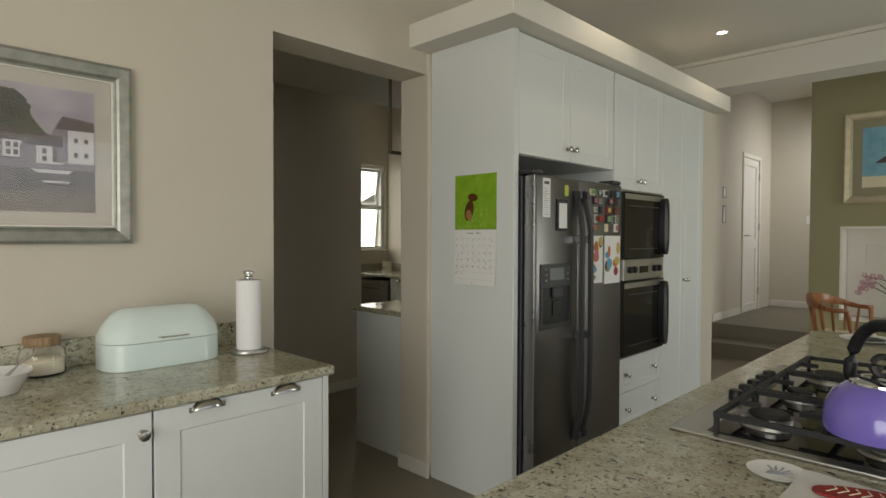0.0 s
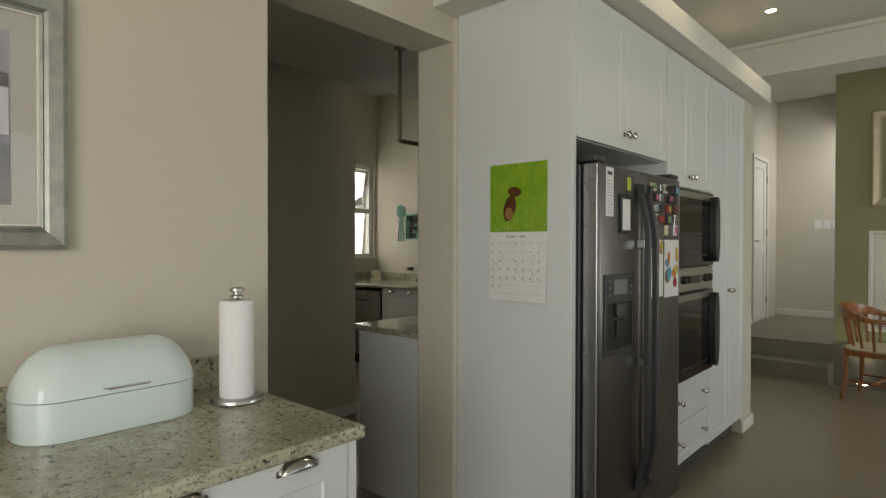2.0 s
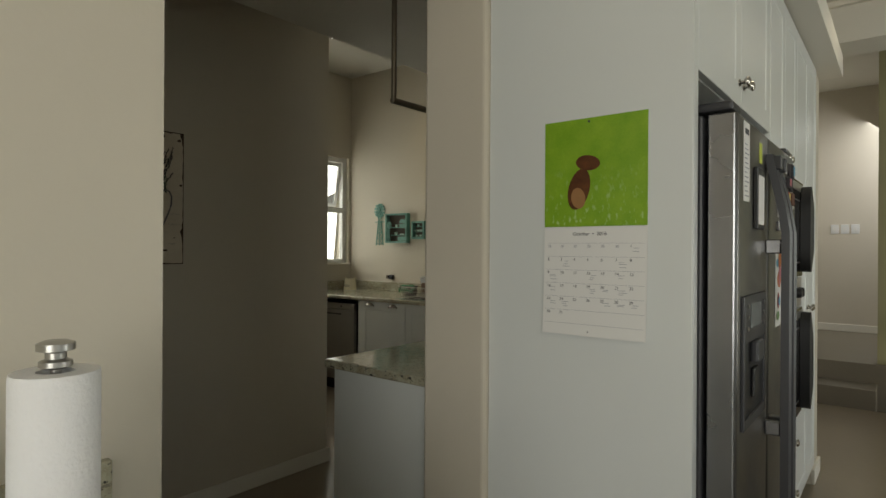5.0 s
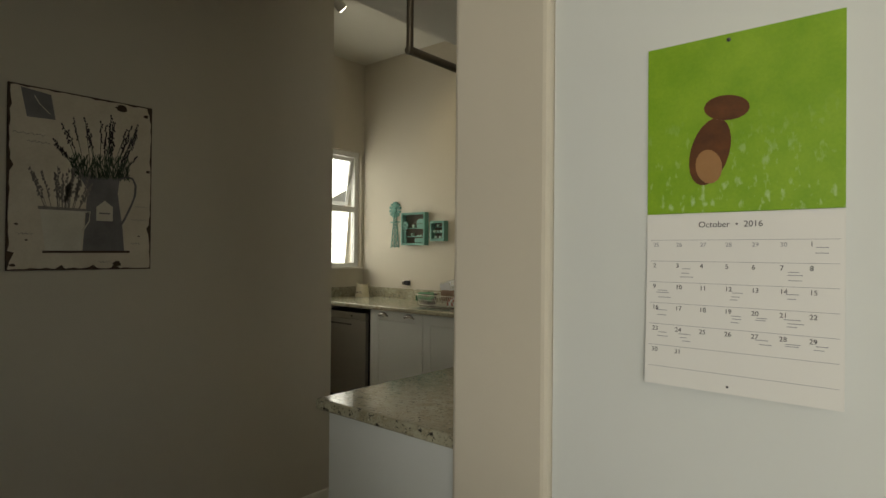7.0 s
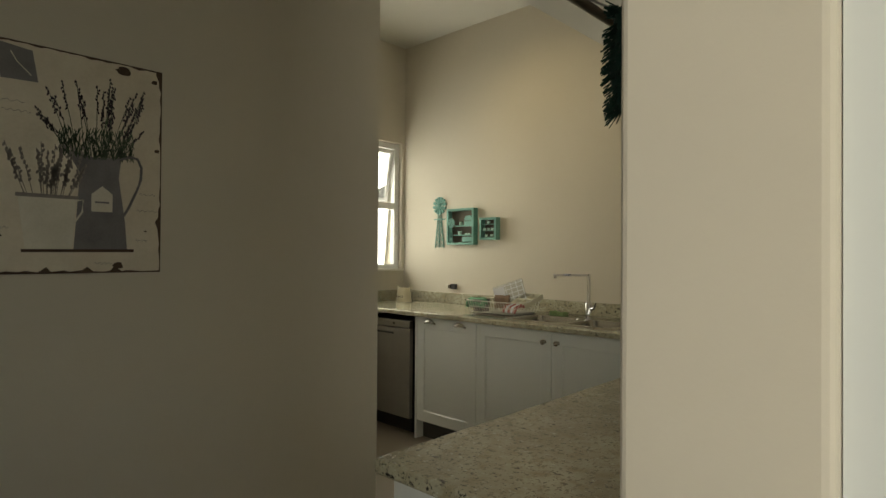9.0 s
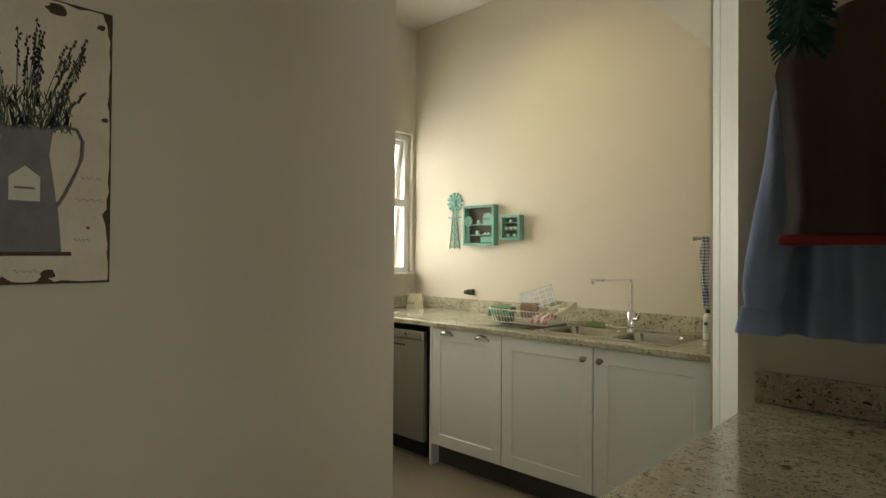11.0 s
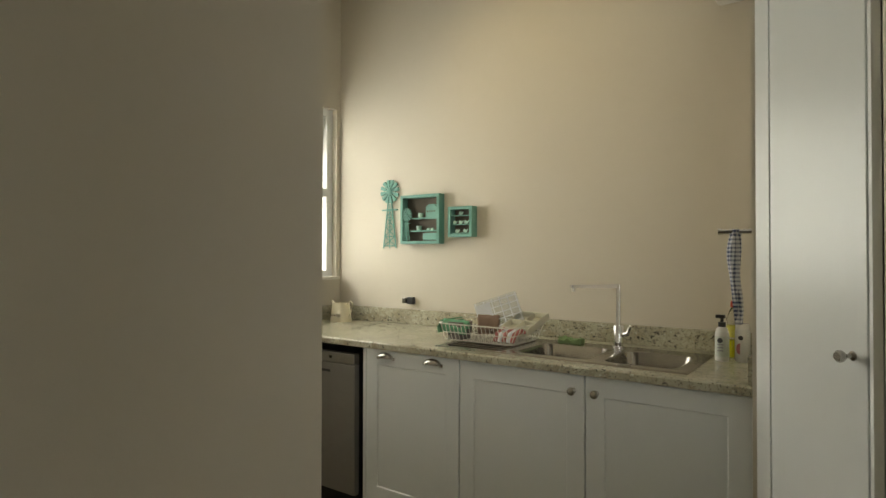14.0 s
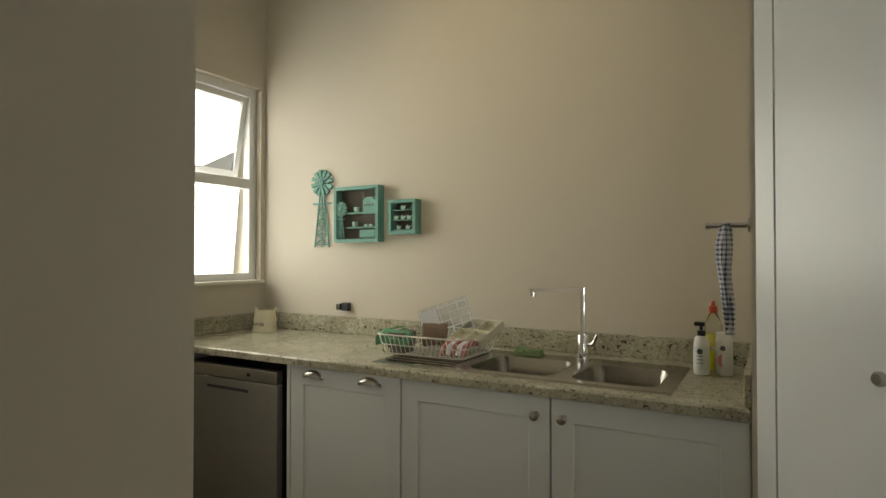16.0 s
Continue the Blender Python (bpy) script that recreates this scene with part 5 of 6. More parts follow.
part("sink_sheet", sheet_with_bowls(), SINKSTEEL, sink)
for a, b in BOWLS:
    cx_, hx = (a + b) / 2, (b - a) / 2
    bm = bmesh.new()
    rings = [rounded_plan(cx_, 4.865, hx, 0.165, 0.001, 0.9056, 5), rounded_plan(cx_, 4.865, hx - 0.012, 0.153, 0.05, 0.9035, 5), rounded_plan(cx_, 4.865, hx - 0.018, 0.147, 0.05, 0.885, 5),
             rounded_plan(cx_, 4.865, hx - 0.03, 0.135, 0.05, 0.765, 5), rounded_plan(cx_, 4.865, hx - 0.06, 0.10, 0.045, 0.745, 5), rounded_plan(cx_, 4.865, 0.03, 0.03, 0.028, 0.742, 5)]
    q = part("sink_bowl", stack(rings, cap=False), SINKSTEEL, sink, smooth=True)
    part("drain", spun([(0.034, 0.7425), (0.03, 0.745), (0.008, 0.744)], cx_, 4.865, 0, 18), CHROME, q)
for i in range(9):
    y = 4.70 + i * 0.04
    part("drainer_ridge", tube(bmesh.new(), [(-4.26, y, 0.9052), (-4.25, y, 0.9075), (-3.99, y, 0.907), (-3.97, y, 0.9052)], 0.004, 6), SINKSTEEL, sink)

# mixer tap
tap = thing("mixer_tap", (-3.585, 5.075, 0.905), "tall square chrome mixer tap with a side lever", "tap")
part("tap_body", spun([(0.028, 0.0), (0.028, 0.006), (0.023, 0.008), (0.023, 0.095), (0.02, 0.10)], -3.585, 5.075, 0.9056, 20), CHROME, tap, smooth=True)
part("riser", one(-3.594, -3.576, 5.066, 5.084, 1.0, 1.19, bevel=0.003), CHROME, tap)
ua = Vector((-3.735, 4.90, 0)) - Vector((-3.585, 5.075, 0))
ud = ua.normalized()
un = Vector((-ud.y, ud.x, 0))
bm = bmesh.new()
vv = []
for s, zz in ((0.009, (1.173, 1.1895)), (0.235, (1.176, 1.1885))):
    for k in (-0.0095, 0.0095):
        for z in zz:
            p = Vector((-3.585, 5.075, 0)) + ud * s + un * k
            vv.append(bm.verts.new((p.x, p.y, z)))
for q in ((0, 1, 3, 2), (4, 6, 7, 5), (0, 4, 5, 1), (2, 3, 7, 6), (0, 2, 6, 4), (1, 5, 7, 3)):
    bm.faces.new([vv[i] for i in q])
part("spout", bm, CHROME, tap)
pe = Vector((-3.585, 5.075, 0)) + ud * 0.222
part("aerator", spun([(0.010, 0), (0.010, 0.016)], pe.x, pe.y, 1.160, 14), CHROME, tap)
part("lever", tube(bmesh.new(), [(-3.562, 5.07, 0.968), (-3.54, 5.06, 0.970), (-3.525, 5.055, 1.01)], [0.014, 0.010, 0.006], 10), CHROME, tap, smooth=True)

# dish rack with things drying in it
RK0, RK1, RY0, RY1 = -4.360, -3.940, 4.74, 5.09
WIRE = material("white_wire", (0.72, 0.69, 0.60), 0.4, spread=0.03)
rack = thing("dish_rack", ((RK0 + RK1) / 2, 4.915, 0.9085), "white plastic-coated wire dish rack", "dish rack")
for z, k in ((0.995, 0.0), (0.955, 0.012), (0.918, 0.03)):
    p = rounded_plan((RK0 + RK1) / 2, (RY0 + RY1) / 2, (RK1 - RK0) / 2 - k, (RY1 - RY0) / 2 - k, 0.05, z, 4)
    part("hoop", tube(bmesh.new(), p, 0.0035 if z > 0.98 else 0.0022, 6, True), WIRE, rack)
for i in range(17):
    x = RK0 + 0.035 + i * (RK1 - RK0 - 0.07) / 16
    part("cross_wire", tube(bmesh.new(), [(x, RY0, 0.995), (x, RY0 + 0.030, 0.918), (x, RY0 + 0.06, 0.912), (x, RY1 - 0.06, 0.912), (x, RY1 - 0.03, 0.918), (x, RY1, 0.995)], 0.0018, 5), WIRE, rack)
for i in range(8):
    y = RY0 + 0.04 + i * (RY1 - RY0 - 0.08) / 7
    part("long_wire", tube(bmesh.new(), [(RK0, y, 0.995), (RK0 + 0.03, y, 0.918), (RK0 + 0.05, y, 0.9145), (RK1 - 0.05, y, 0.9145), (RK1 - 0.03, y, 0.918), (RK1, y, 0.995)], 0.0018, 5), WIRE, rack)
basket = thing("cutlery_basket", (-4.285, 4.80, 0.917), "grey plastic cutlery basket in the dish rack", "basket")
bm = stack([rounded_plan(-4.275, 4.83, 0.035, 0.045, 0.012, 0.9165, 3), rounded_plan(-4.275, 4.83, 0.043, 0.053, 0.014, 1.0, 3), rounded_plan(-4.275, 4.83, 0.039, 0.049, 0.012, 1.0, 3), rounded_plan(-4.275, 4.83, 0.032, 0.042, 0.010, 0.922, 3)])
part("basket", bm, material("grey_plastic", (0.16, 0.14, 0.125), 0.5), basket)
for i in range(6):
    y = 4.795 + i * 0.014
    part("slot", one(-4.321, -4.316, y - 0.003, y + 0.003, 0.935, 0.985), BLACK, basket)


def drape(name, pts_top, drop, n, th, mat, e, amp=0.008, seed=0.0):
    """A cloth folded over a line of points, hanging on both sides."""
    bm = bmesh.new()
    a, b = Vector(pts_top[0]), Vector(pts_top[1])
    side = (b - a).cross(Vector((0, 0, 1))).normalized()
    cols = []
    prof = [(-th * 1.4, -drop[0]), (-th * 1.5, -drop[0] * 0.5), (-th * 1.2, -0.012), (0, 0.004), (th * 1.2, -0.012), (th * 1.5, -drop[1] * 0.5), (th * 1.6, -drop[1])]
    for i in range(n + 1):
        t = i / n
        p = a.lerp(b, t)
        col = []
        for k, (s, z) in enumerate(prof):
            wob = amp * noise.noise((t * 5 + seed, k * 0.7, seed)) * (1 if k != 3 else 0.2)
            col.append(p + side * (s + wob) + Vector((0, 0, z + (amp * 0.8 * noise.noise((t * 4, seed, 3.1)) if k in (0, 6) else 0))))
        cols.append(col)
    vs = [[bm.verts.new(q) for q in col] for col in cols]
    for p, q in zip(vs, vs[1:]):
        for k in range(6):
            bm.faces.new((p[k], p[k + 1], q[k + 1], q[k]))
    o = part(name, bm, mat, e, smooth=True)
    md = o.modifiers.new("thickness", "SOLIDIFY")
    md.thickness = 0.003
    return o


gc = thing("green_cloth", (-4.320, 4.85, 0.96), "faded green dish cloth over the rack's edge", "cloth")
drape("fabric", [(-4.365, 4.79, 1.0), (-4.365, 4.98, 1.0)], (0.06, 0.05), 10, 0.012, cloth_material("green_cotton", (0.15, 0.36, 0.20)), gc, 0.012, 1.0)
drape("fold", [(-4.350, 4.80, 1.008), (-4.210, 4.80, 1.004)], (0.035, 0.06), 10, 0.012, cloth_material("green_cotton_fold", (0.17, 0.40, 0.23)), gc, 0.012, 5.0)
bc = thing("striped_cloth", (-4.200, 4.98, 0.93), "brown striped cloth in the dish rack", "cloth")
drape("fabric", [(-4.250, 4.95, 1.02), (-4.150, 4.99, 1.02)], (0.09, 0.09), 10, 0.012, cloth_material("brown_stripe", (0.33, 0.23, 0.17)), bc, 0.01, 9.0)
lidp = thing("plastic_tray_lid", (-4.130, 4.98, 0.92), "clear and white gridded plastic tray standing in the rack", "tray")
CLEARP = glass_material("clear_plastic", (0.86, 0.92, 1.0), 0.12)
m = pose(-4.135, 4.985, 0.962, -14, -19, 24)
bm = bmesh.new()
box(bm, -0.10, 0.12, -0.003, 0.003, 0.0, 0.155)
bmesh.ops.transform(bm, matrix=m, verts=bm.verts)
sheet = part("sheet", bm, CLEARP, lidp)
WHT = material("white_plastic", (0.80, 0.82, 0.86), 0.3)
for i in range(5):
    bm = one(-0.10, 0.12, -0.005, -0.0035, 0.012 + i * 0.031, 0.017 + i * 0.031)
    bmesh.ops.transform(bm, matrix=m, verts=bm.verts)
    part("rib", bm, WHT, lidp)
for i in range(6):
    bm = one(-0.095 + i * 0.041, -0.090 + i * 0.041, -0.0052, -0.0036, 0.0, 0.15)
    bmesh.ops.transform(bm, matrix=m, verts=bm.verts)
    part("rib", bm, WHT, lidp)
bm = one(-0.10, -0.02, -0.0075, -0.0055, 0.03, 0.14)
bmesh.ops.transform(bm, matrix=m, verts=bm.verts)
part("white_card", bm, WHT, lidp)
CREAM = material("cream_plastic", (0.66, 0.63, 0.50), 0.35)
tray = thing("divided_tray", (-4.010, 4.99, 0.95), "cream divided plastic tray leaning on the rack", "tray")
m = pose(-4.005, 4.985, 0.985, 24, 0, -14)
for r in ((-0.085, 0.085, -0.085, 0.085, -0.004, 0.0), (-0.085, 0.085, -0.085, -0.079, 0, 0.028), (-0.085, 0.085, 0.079, 0.085, 0, 0.028), (-0.085, -0.079, -0.079, 0.079, 0, 0.028), (0.079, 0.085, -0.079, 0.079, 0, 0.028), (-0.003, 0.003, -0.079, 0.079, 0, 0.026), (-0.079, -0.003, -0.003, 0.003, 0, 0.026), (0.003, 0.079, -0.003, 0.003, 0, 0.026)):
    bm = one(*r, bevel=0.0015)
    bmesh.ops.transform(bm, matrix=m, verts=bm.verts)
    part("tray_floor" if r[4] < 0 else "tray_wall", bm, CREAM, tray)
rc = thing("red_striped_cloth", (-4.020, 4.86, 0.92), "red and white striped cloth in the dish rack", "cloth")
STRIPE = cloth_material("red_stripe", (0.52, 0.20, 0.18))
for i in range(5):
    x = -4.065 + i * 0.022
    part("stripe", tube(bmesh.new(), [(x, 4.80, 0.925), (x + 0.004, 4.815, 0.957), (x + 0.012, 4.86, 0.972), (x + 0.02, 4.90, 0.962)], [0.010, 0.012, 0.012, 0.008], 8), STRIPE if i % 2 == 0 else WHT, rc, smooth=True)
gs = thing("green_scourer", (-3.80, 5.085, 0.906), "crumpled green cleaning cloth behind the sink", "cloth")
part("fabric", rumpled(-3.87, -3.76, 5.055, 5.115, 0.9062, 0.034, 12, 0.0, 7.3), cloth_material("pale_green_cotton", (0.26, 0.38, 0.18)), gs, smooth=True)

# bottles


def bottle(name, label, x, y, prof, mat):
    e = thing(name, (x, y, 0.9), label, "bottle", "bottles by the sink")
    part("bottle_body", spun(prof, x, y, 0.9005, 22), mat, e, smooth=True)
    return e


WBOT = material("white_bottle", (0.72, 0.72, 0.70), 0.3, spread=0.02)
e = bottle("soap_bottle", "white pump soap bottle with a black pump", -3.155, 5.03, [(0.024, 0), (0.026, 0.004), (0.0255, 0.105), (0.021, 0.126), (0.011, 0.134)], WBOT)
part("pump_collar", spun([(0.014, 0.134), (0.014, 0.152), (0.006, 0.153), (0.006, 0.170)], -3.155, 5.03, 0.9005, 14), BLACK, e)
part("pump_head", one(-3.178, -3.143, 5.020, 5.040, 1.068, 1.082, bevel=0.003), BLACK, e)
lb = part("label", spun([(0.0262, 0.018), (0.0264, 0.020), (0.0262, 0.096), (0.0260, 0.098)], -3.155, 5.03, 0.9005, 22, False), material("pale_label", (0.62, 0.66, 0.62), 0.6), e, "pale printed label")
part("label_mark", turned([(0.010, 0), (0.010, 0.001)], facing(UY(5.03), -3.158, 0.0258, 0.982), 14), INK, lb)
for i in range(3):
    part("label_bar", one(-3.168, -3.146, 5.0025, 5.0040, 0.940 + i * 0.012, 0.944 + i * 0.012), PENCIL, lb)
e = bottle("lotion_bottle", "white bottle with a pink flower print", -3.085, 5.055, [(0.026, 0), (0.028, 0.004), (0.0275, 0.118), (0.025, 0.128)], WBOT)
part("cap", spun([(0.0262, 0.1285), (0.0262, 0.146), (0.022, 0.149)], -3.085, 5.055, 0.9005, 14), WHITE, e)
part("print_patch", poly(oval(-3.092, 0.952, 0.012, 0.022, 16), 0.0265, UY(5.055)), SKETCH[1], e)
part("print_dot", turned([(0.009, 0), (0.009, 0.001)], facing(UY(5.055), -3.088, 0.0265, 0.995), 12), INK, e)
e = bottle("dish_soap", "clear dish soap bottle with a red cap and yellow liquid", -3.125, 5.135, [(0.030, 0), (0.033, 0.005), (0.034, 0.10), (0.028, 0.13), (0.031, 0.16), (0.018, 0.195), (0.012, 0.205)], glass_material("clear_bottle", (0.95, 0.97, 0.93), 0.03))
e.children[0].visible_shadow = False
part("liquid", spun([(0.027, 0.004), (0.030, 0.008), (0.031, 0.072), (0.01, 0.073)], -3.125, 5.135, 0.9005, 20), material("yellow_liquid", (0.62, 0.60, 0.03), 0.2), e, "yellow liquid", True)
part("cap", spun([(0.015, 0.206), (0.016, 0.21), (0.015, 0.23), (0.008, 0.234), (0.007, 0.25)], -3.125, 5.135, 0.9005, 16), material("red_cap", (0.42, 0.05, 0.02), 0.35), e, "red flip cap", True)
part("label", spun([(0.0346, 0.085), (0.0348, 0.087), (0.0300, 0.128), (0.0298, 0.13)], -3.125, 5.135, 0.9005, 20, False), material("yellow_label", (0.55, 0.50, 0.08), 0.5), e)

# towel on its rail
rail = thing("towel_rail", (-3.02, 4.70, 1.40), "short chrome towel rail on the side wall", "towel rail")
part("wall_plate", turned([(0.022, 0), (0.022, 0.008), (0.012, 0.012)], Matrix.Translation((-2.99, 4.70, 1.40)) @ Matrix.Rotation(radians(-90), 4, "Y"), 16), CHROME, rail, smooth=True)
part("bar", bar((-2.995, 4.70, 1.40), (-3.10, 4.70, 1.40), 0.008), CHROME, rail)
part("end_cap", turned([(0.011, 0), (0.011, 0.012)], Matrix.Translation((-3.098, 4.70, 1.40)) @ Matrix.Rotation(radians(-90), 4, "Y"), 12), CHROME, rail)
towel = thing("tea_towel", (-3.06, 4.70, 1.08), "navy and white checked tea towel hanging on the rail", "towel")


def gingham():
    mat = material("gingham_cotton", (0.62, 0.62, 0.62), 0.95, bump=0.2, bump_scale=300)
    n, l = mat.node_tree.nodes, mat.node_tree.links
    tc = n.new("ShaderNodeTexCoord")
    b = n["Principled BSDF"]
    outs = []
    for axis in ("Y", "Z"):
        w = n.new("ShaderNodeTexWave")
        w.bands_direction = axis
        w.inputs["Scale"].default_value = 22
        l.new(tc.outputs["Object"], w.inputs["Vector"])
        r = n.new("ShaderNodeMath")
        r.operation, r.inputs[1].default_value = "GREATER_THAN", 0.55
        l.new(w.outputs["Fac"], r.inputs[0])
        outs.append(r.outputs[0])
    s = n.new("ShaderNodeMath")
    s.operation = "ADD"
    l.new(outs[0], s.inputs[0])
    l.new(outs[1], s.inputs[1])
    h = n.new("ShaderNodeMath")
    h.operation, h.inputs[1].default_value = "MULTIPLY", 0.5
    l.new(s.outputs[0], h.inputs[0])
    r = n.new("ShaderNodeValToRGB")
    r.color_ramp.elements[0].color, r.color_ramp.elements[1].color = (0.62, 0.63, 0.66, 1), (0.03, 0.045, 0.11, 1)
    l.new(h.outputs[0], r.inputs[0])
    l.new(r.outputs[0], b.inputs["Base Color"])
    return mat


bm = bmesh.new()
rows = []
for i in range(15):
    t = i / 14
    z = 1.408 - 0.325 * t
    wid = 0.011 + 0.008 * math.sin(math.pi * min(1, t * 1.1)) + 0.003 * math.sin(9 * t)
    sh = -0.012 * math.sin(5 * t)
    ring = []
    for k in range(14):
        an = 2 * math.pi * k / 14
        fold = 1 + 0.28 * math.cos(4 * an + 3 * t)
        ring.append(bm.verts.new((-3.055 + sh * 0.6 + wid * math.cos(an) * fold, 4.70 + wid * 1.5 * math.sin(an) * fold, z)))
    rows.append(ring)
for p, q in zip(rows, rows[1:]):
    for k in range(14):
        bm.faces.new((p[k], p[(k + 1) % 14], q[(k + 1) % 14], q[k]))
bm.faces.new(rows[0])
bm.faces.new(rows[-1])
part("cloth", bm, gingham(), towel, smooth=True)

# teal wall ornaments
FSW = UY(SY)


def windmill(e, u, z0, z1, r, w0, th, half):
    """A flat cut-out windmill: bladed wheel on a lattice tower."""
    zc = z1 - r
    for i in range(12):
        an = 2 * math.pi * i / 12
        c, s = math.cos(an), math.sin(an)
        c2, s2 = math.cos(an + 0.34), math.sin(an + 0.34)
        part("blade", poly([(u + r * 0.24 * c, zc + r * 0.24 * s), (u + r * 0.96 * c, zc + r * 0.96 * s), (u + r * math.cos(an + 0.2), zc + r * math.sin(an + 0.2)), (u + r * 0.96 * c2, zc + r * 0.96 * s2), (u + r * 0.24 * c2, zc + r * 0.24 * s2)], w0, FSW, th), TEAL, e)
    part("wheel_ring", tube(bmesh.new(), [FSW(u + r * 0.62 * math.cos(a), w0 + th * 0.5, zc + r * 0.62 * math.sin(a)) for a in (2 * math.pi * i / 24 for i in range(24))], r * 0.05, 6, True), TEAL, e)
    part("hub", turned([(r * 0.27, 0), (r * 0.25, th * 1.5), (r * 0.1, th * 1.9)], facing(FSW, u, w0, zc), 16), TEAL, e)
    t = r * 0.06
    for s in (-1, 1):
        part("tower_leg", tube(bmesh.new(), [FSW(u + s * half * 0.25, w0 + th / 2, zc - r * 0.8), FSW(u + s * half, w0 + th / 2, z0)], t, 6), TEAL, e)
    H_ = zc - r * 0.8 - z0
    part("platform", one(u - half * 1.2, u + half * 1.2, w0, w0 + th, z0 + H_ * 0.80, z0 + H_ * 0.83, f=FSW), TEAL, e)
    for k in range(4):
        za, zb = z0 + H_ * (0.05 + 0.2 * k), z0 + H_ * (0.25 + 0.2 * k)
        ha, hb = half * (1 - 0.75 * (0.05 + 0.2 * k)), half * (1 - 0.75 * (0.25 + 0.2 * k))
        part("brace", tube(bmesh.new(), [FSW(u - ha, w0 + th / 2, za), FSW(u + hb, w0 + th / 2, zb)], t * 0.7, 5), TEAL, e)
        part("brace", tube(bmesh.new(), [FSW(u + ha, w0 + th / 2, za), FSW(u - hb, w0 + th / 2, zb)], t * 0.7, 5), TEAL, e)
        part("rung", tube(bmesh.new(), [FSW(u - ha, w0 + th / 2, za), FSW(u + ha, w0 + th / 2, za)], t * 0.7, 5), TEAL, e)
    part("ladder", tube(bmesh.new(), [FSW(u, w0 + th / 2, z0), FSW(u, w0 + th / 2, zc - r)], t * 0.8, 5), TEAL, e)


wm = thing("windmill_ornament", (-5.098, 5.265, 1.364), "flat teal cut-out windmill wall ornament", "ornament")
windmill(wm, -5.100, 1.364, 1.797, 0.076, 0.002, 0.012, 0.052)


def display_box(u0, u1, z0, z1, deep, label):
    e = thing("display_box", ((u0 + u1) / 2, SY, z0), label, "ornament", "teal display boxes")
    t = 0.017
    part("frame", boxes((u0, u0 + t, 0, deep, z0, z1), (u1 - t, u1, 0, deep, z0, z1), (u0 + t, u1 - t, 0, deep, z0, z0 + t), (u0 + t, u1 - t, 0, deep, z1 - t, z1), f=FSW), TEAL, e)
    part("back_board", one(u0 + t, u1 - t, 0.002, 0.006, z0 + t, z1 - t, f=FSW), TEAL_DARK, e, "dark wooden back")
    return e


WHITISH = material("pale_teal_paint", (0.34, 0.50, 0.42), 0.7)
db = display_box(-4.975, -4.684, 1.388, 1.682, 0.055, "teal box shelf with a farm scene of cut-outs")
windmill(db, -4.930, 1.41, 1.606, 0.040, 0.044, 0.008, 0.022)
for z, u0, u1 in ((1.538, -4.895, -4.787), (1.462, -4.905, -4.707)):
    part("shelf", one(u0, u1, 0.006, 0.046, z, z + 0.007, f=FSW), TEAL, db)
part("barn", poly([(-4.787, 1.535), (-4.707, 1.535), (-4.707, 1.60), (-4.727, 1.622), (-4.767, 1.622), (-4.787, 1.605)], 0.025, FSW, 0.02), TEAL, db)
for i in range(4):
    part("barn_window", one(-4.779 + i * 0.017, -4.771 + i * 0.017, 0.0452, 0.0462, 1.575, 1.585, f=FSW), TEAL_DARK, db)
part("trough", boxes((-4.807, -4.707, 0.012, 0.050, 1.41, 1.452), f=FSW, bevel=0.004), TEAL, db)
for u, z in ((-4.837, 1.545), (-4.850, 1.469)):
    q = part("cup", turned([(0.010, 0), (0.015, 0.004), (0.017, 0.028), (0.014, 0.028), (0.012, 0.006)], Matrix.Translation(FSW(u, 0.028, z)), 12), WHITISH, db)
for u in (-4.775, -4.745):
    part("cut_out", poly([(u - 0.012, 1.469), (u + 0.012, 1.469), (u + 0.008, 1.482), (u - 0.006, 1.480)], 0.034, FSW, 0.006), WHITISH, db)
d2 = display_box(-4.620, -4.457, 1.424, 1.598, 0.057, "small teal box shelf with rows of cut-outs")
for z, us in ((1.548, (-4.538,)), (1.498, (-4.578, -4.538, -4.502)), (1.448, (-4.562, -4.508))):
    part("shelf", one(-4.599, -4.478, 0.006, 0.048, z - 0.004, z, f=FSW), TEAL, d2)
    for u in us:
        part("cut_out", poly([(u - 0.013, z + 0.004), (u, z), (u + 0.010, z + 0.006), (u + 0.017, z + 0.020), (u + 0.004, z + 0.014), (u - 0.006, z + 0.022), (u - 0.014, z + 0.015)], 0.038, FSW, 0.006), WHITISH, d2)

# bib outlet and watering can
bib = thing("wall_outlet", (-4.935, 5.25, 1.02), "small grey metal outlet bracket on the wall", "outlet")
part("square_plate", one(-4.945, -4.90, 0, 0.03, 1.022, 1.065, f=FSW, bevel=0.003), DARKGREY, bib)
part("nozzle", one(-4.972, -4.948, 0.005, 0.04, 1.026, 1.060, f=FSW, bevel=0.003), NICKEL, bib)
ENAMEL = material("cream_enamel", (0.74, 0.68, 0.50), 0.35, spread=0.05, scale=20)
can = thing("watering_can", (-5.365, 5.10, 0.9), "cream enamel watering can lettered WATER", "watering can")
part("can_body", stack([rounded_plan(-5.365, 5.10, 0.074, 0.05, 0.045, 0.9005, 5), rounded_plan(-5.365, 5.10, 0.056, 0.042, 0.038, 1.018, 5), rounded_plan(-5.365, 5.10, 0.052, 0.038, 0.034, 1.018, 5), rounded_plan(-5.365, 5.10, 0.06, 0.04, 0.035, 0.91, 5)]), ENAMEL, can, smooth=True)
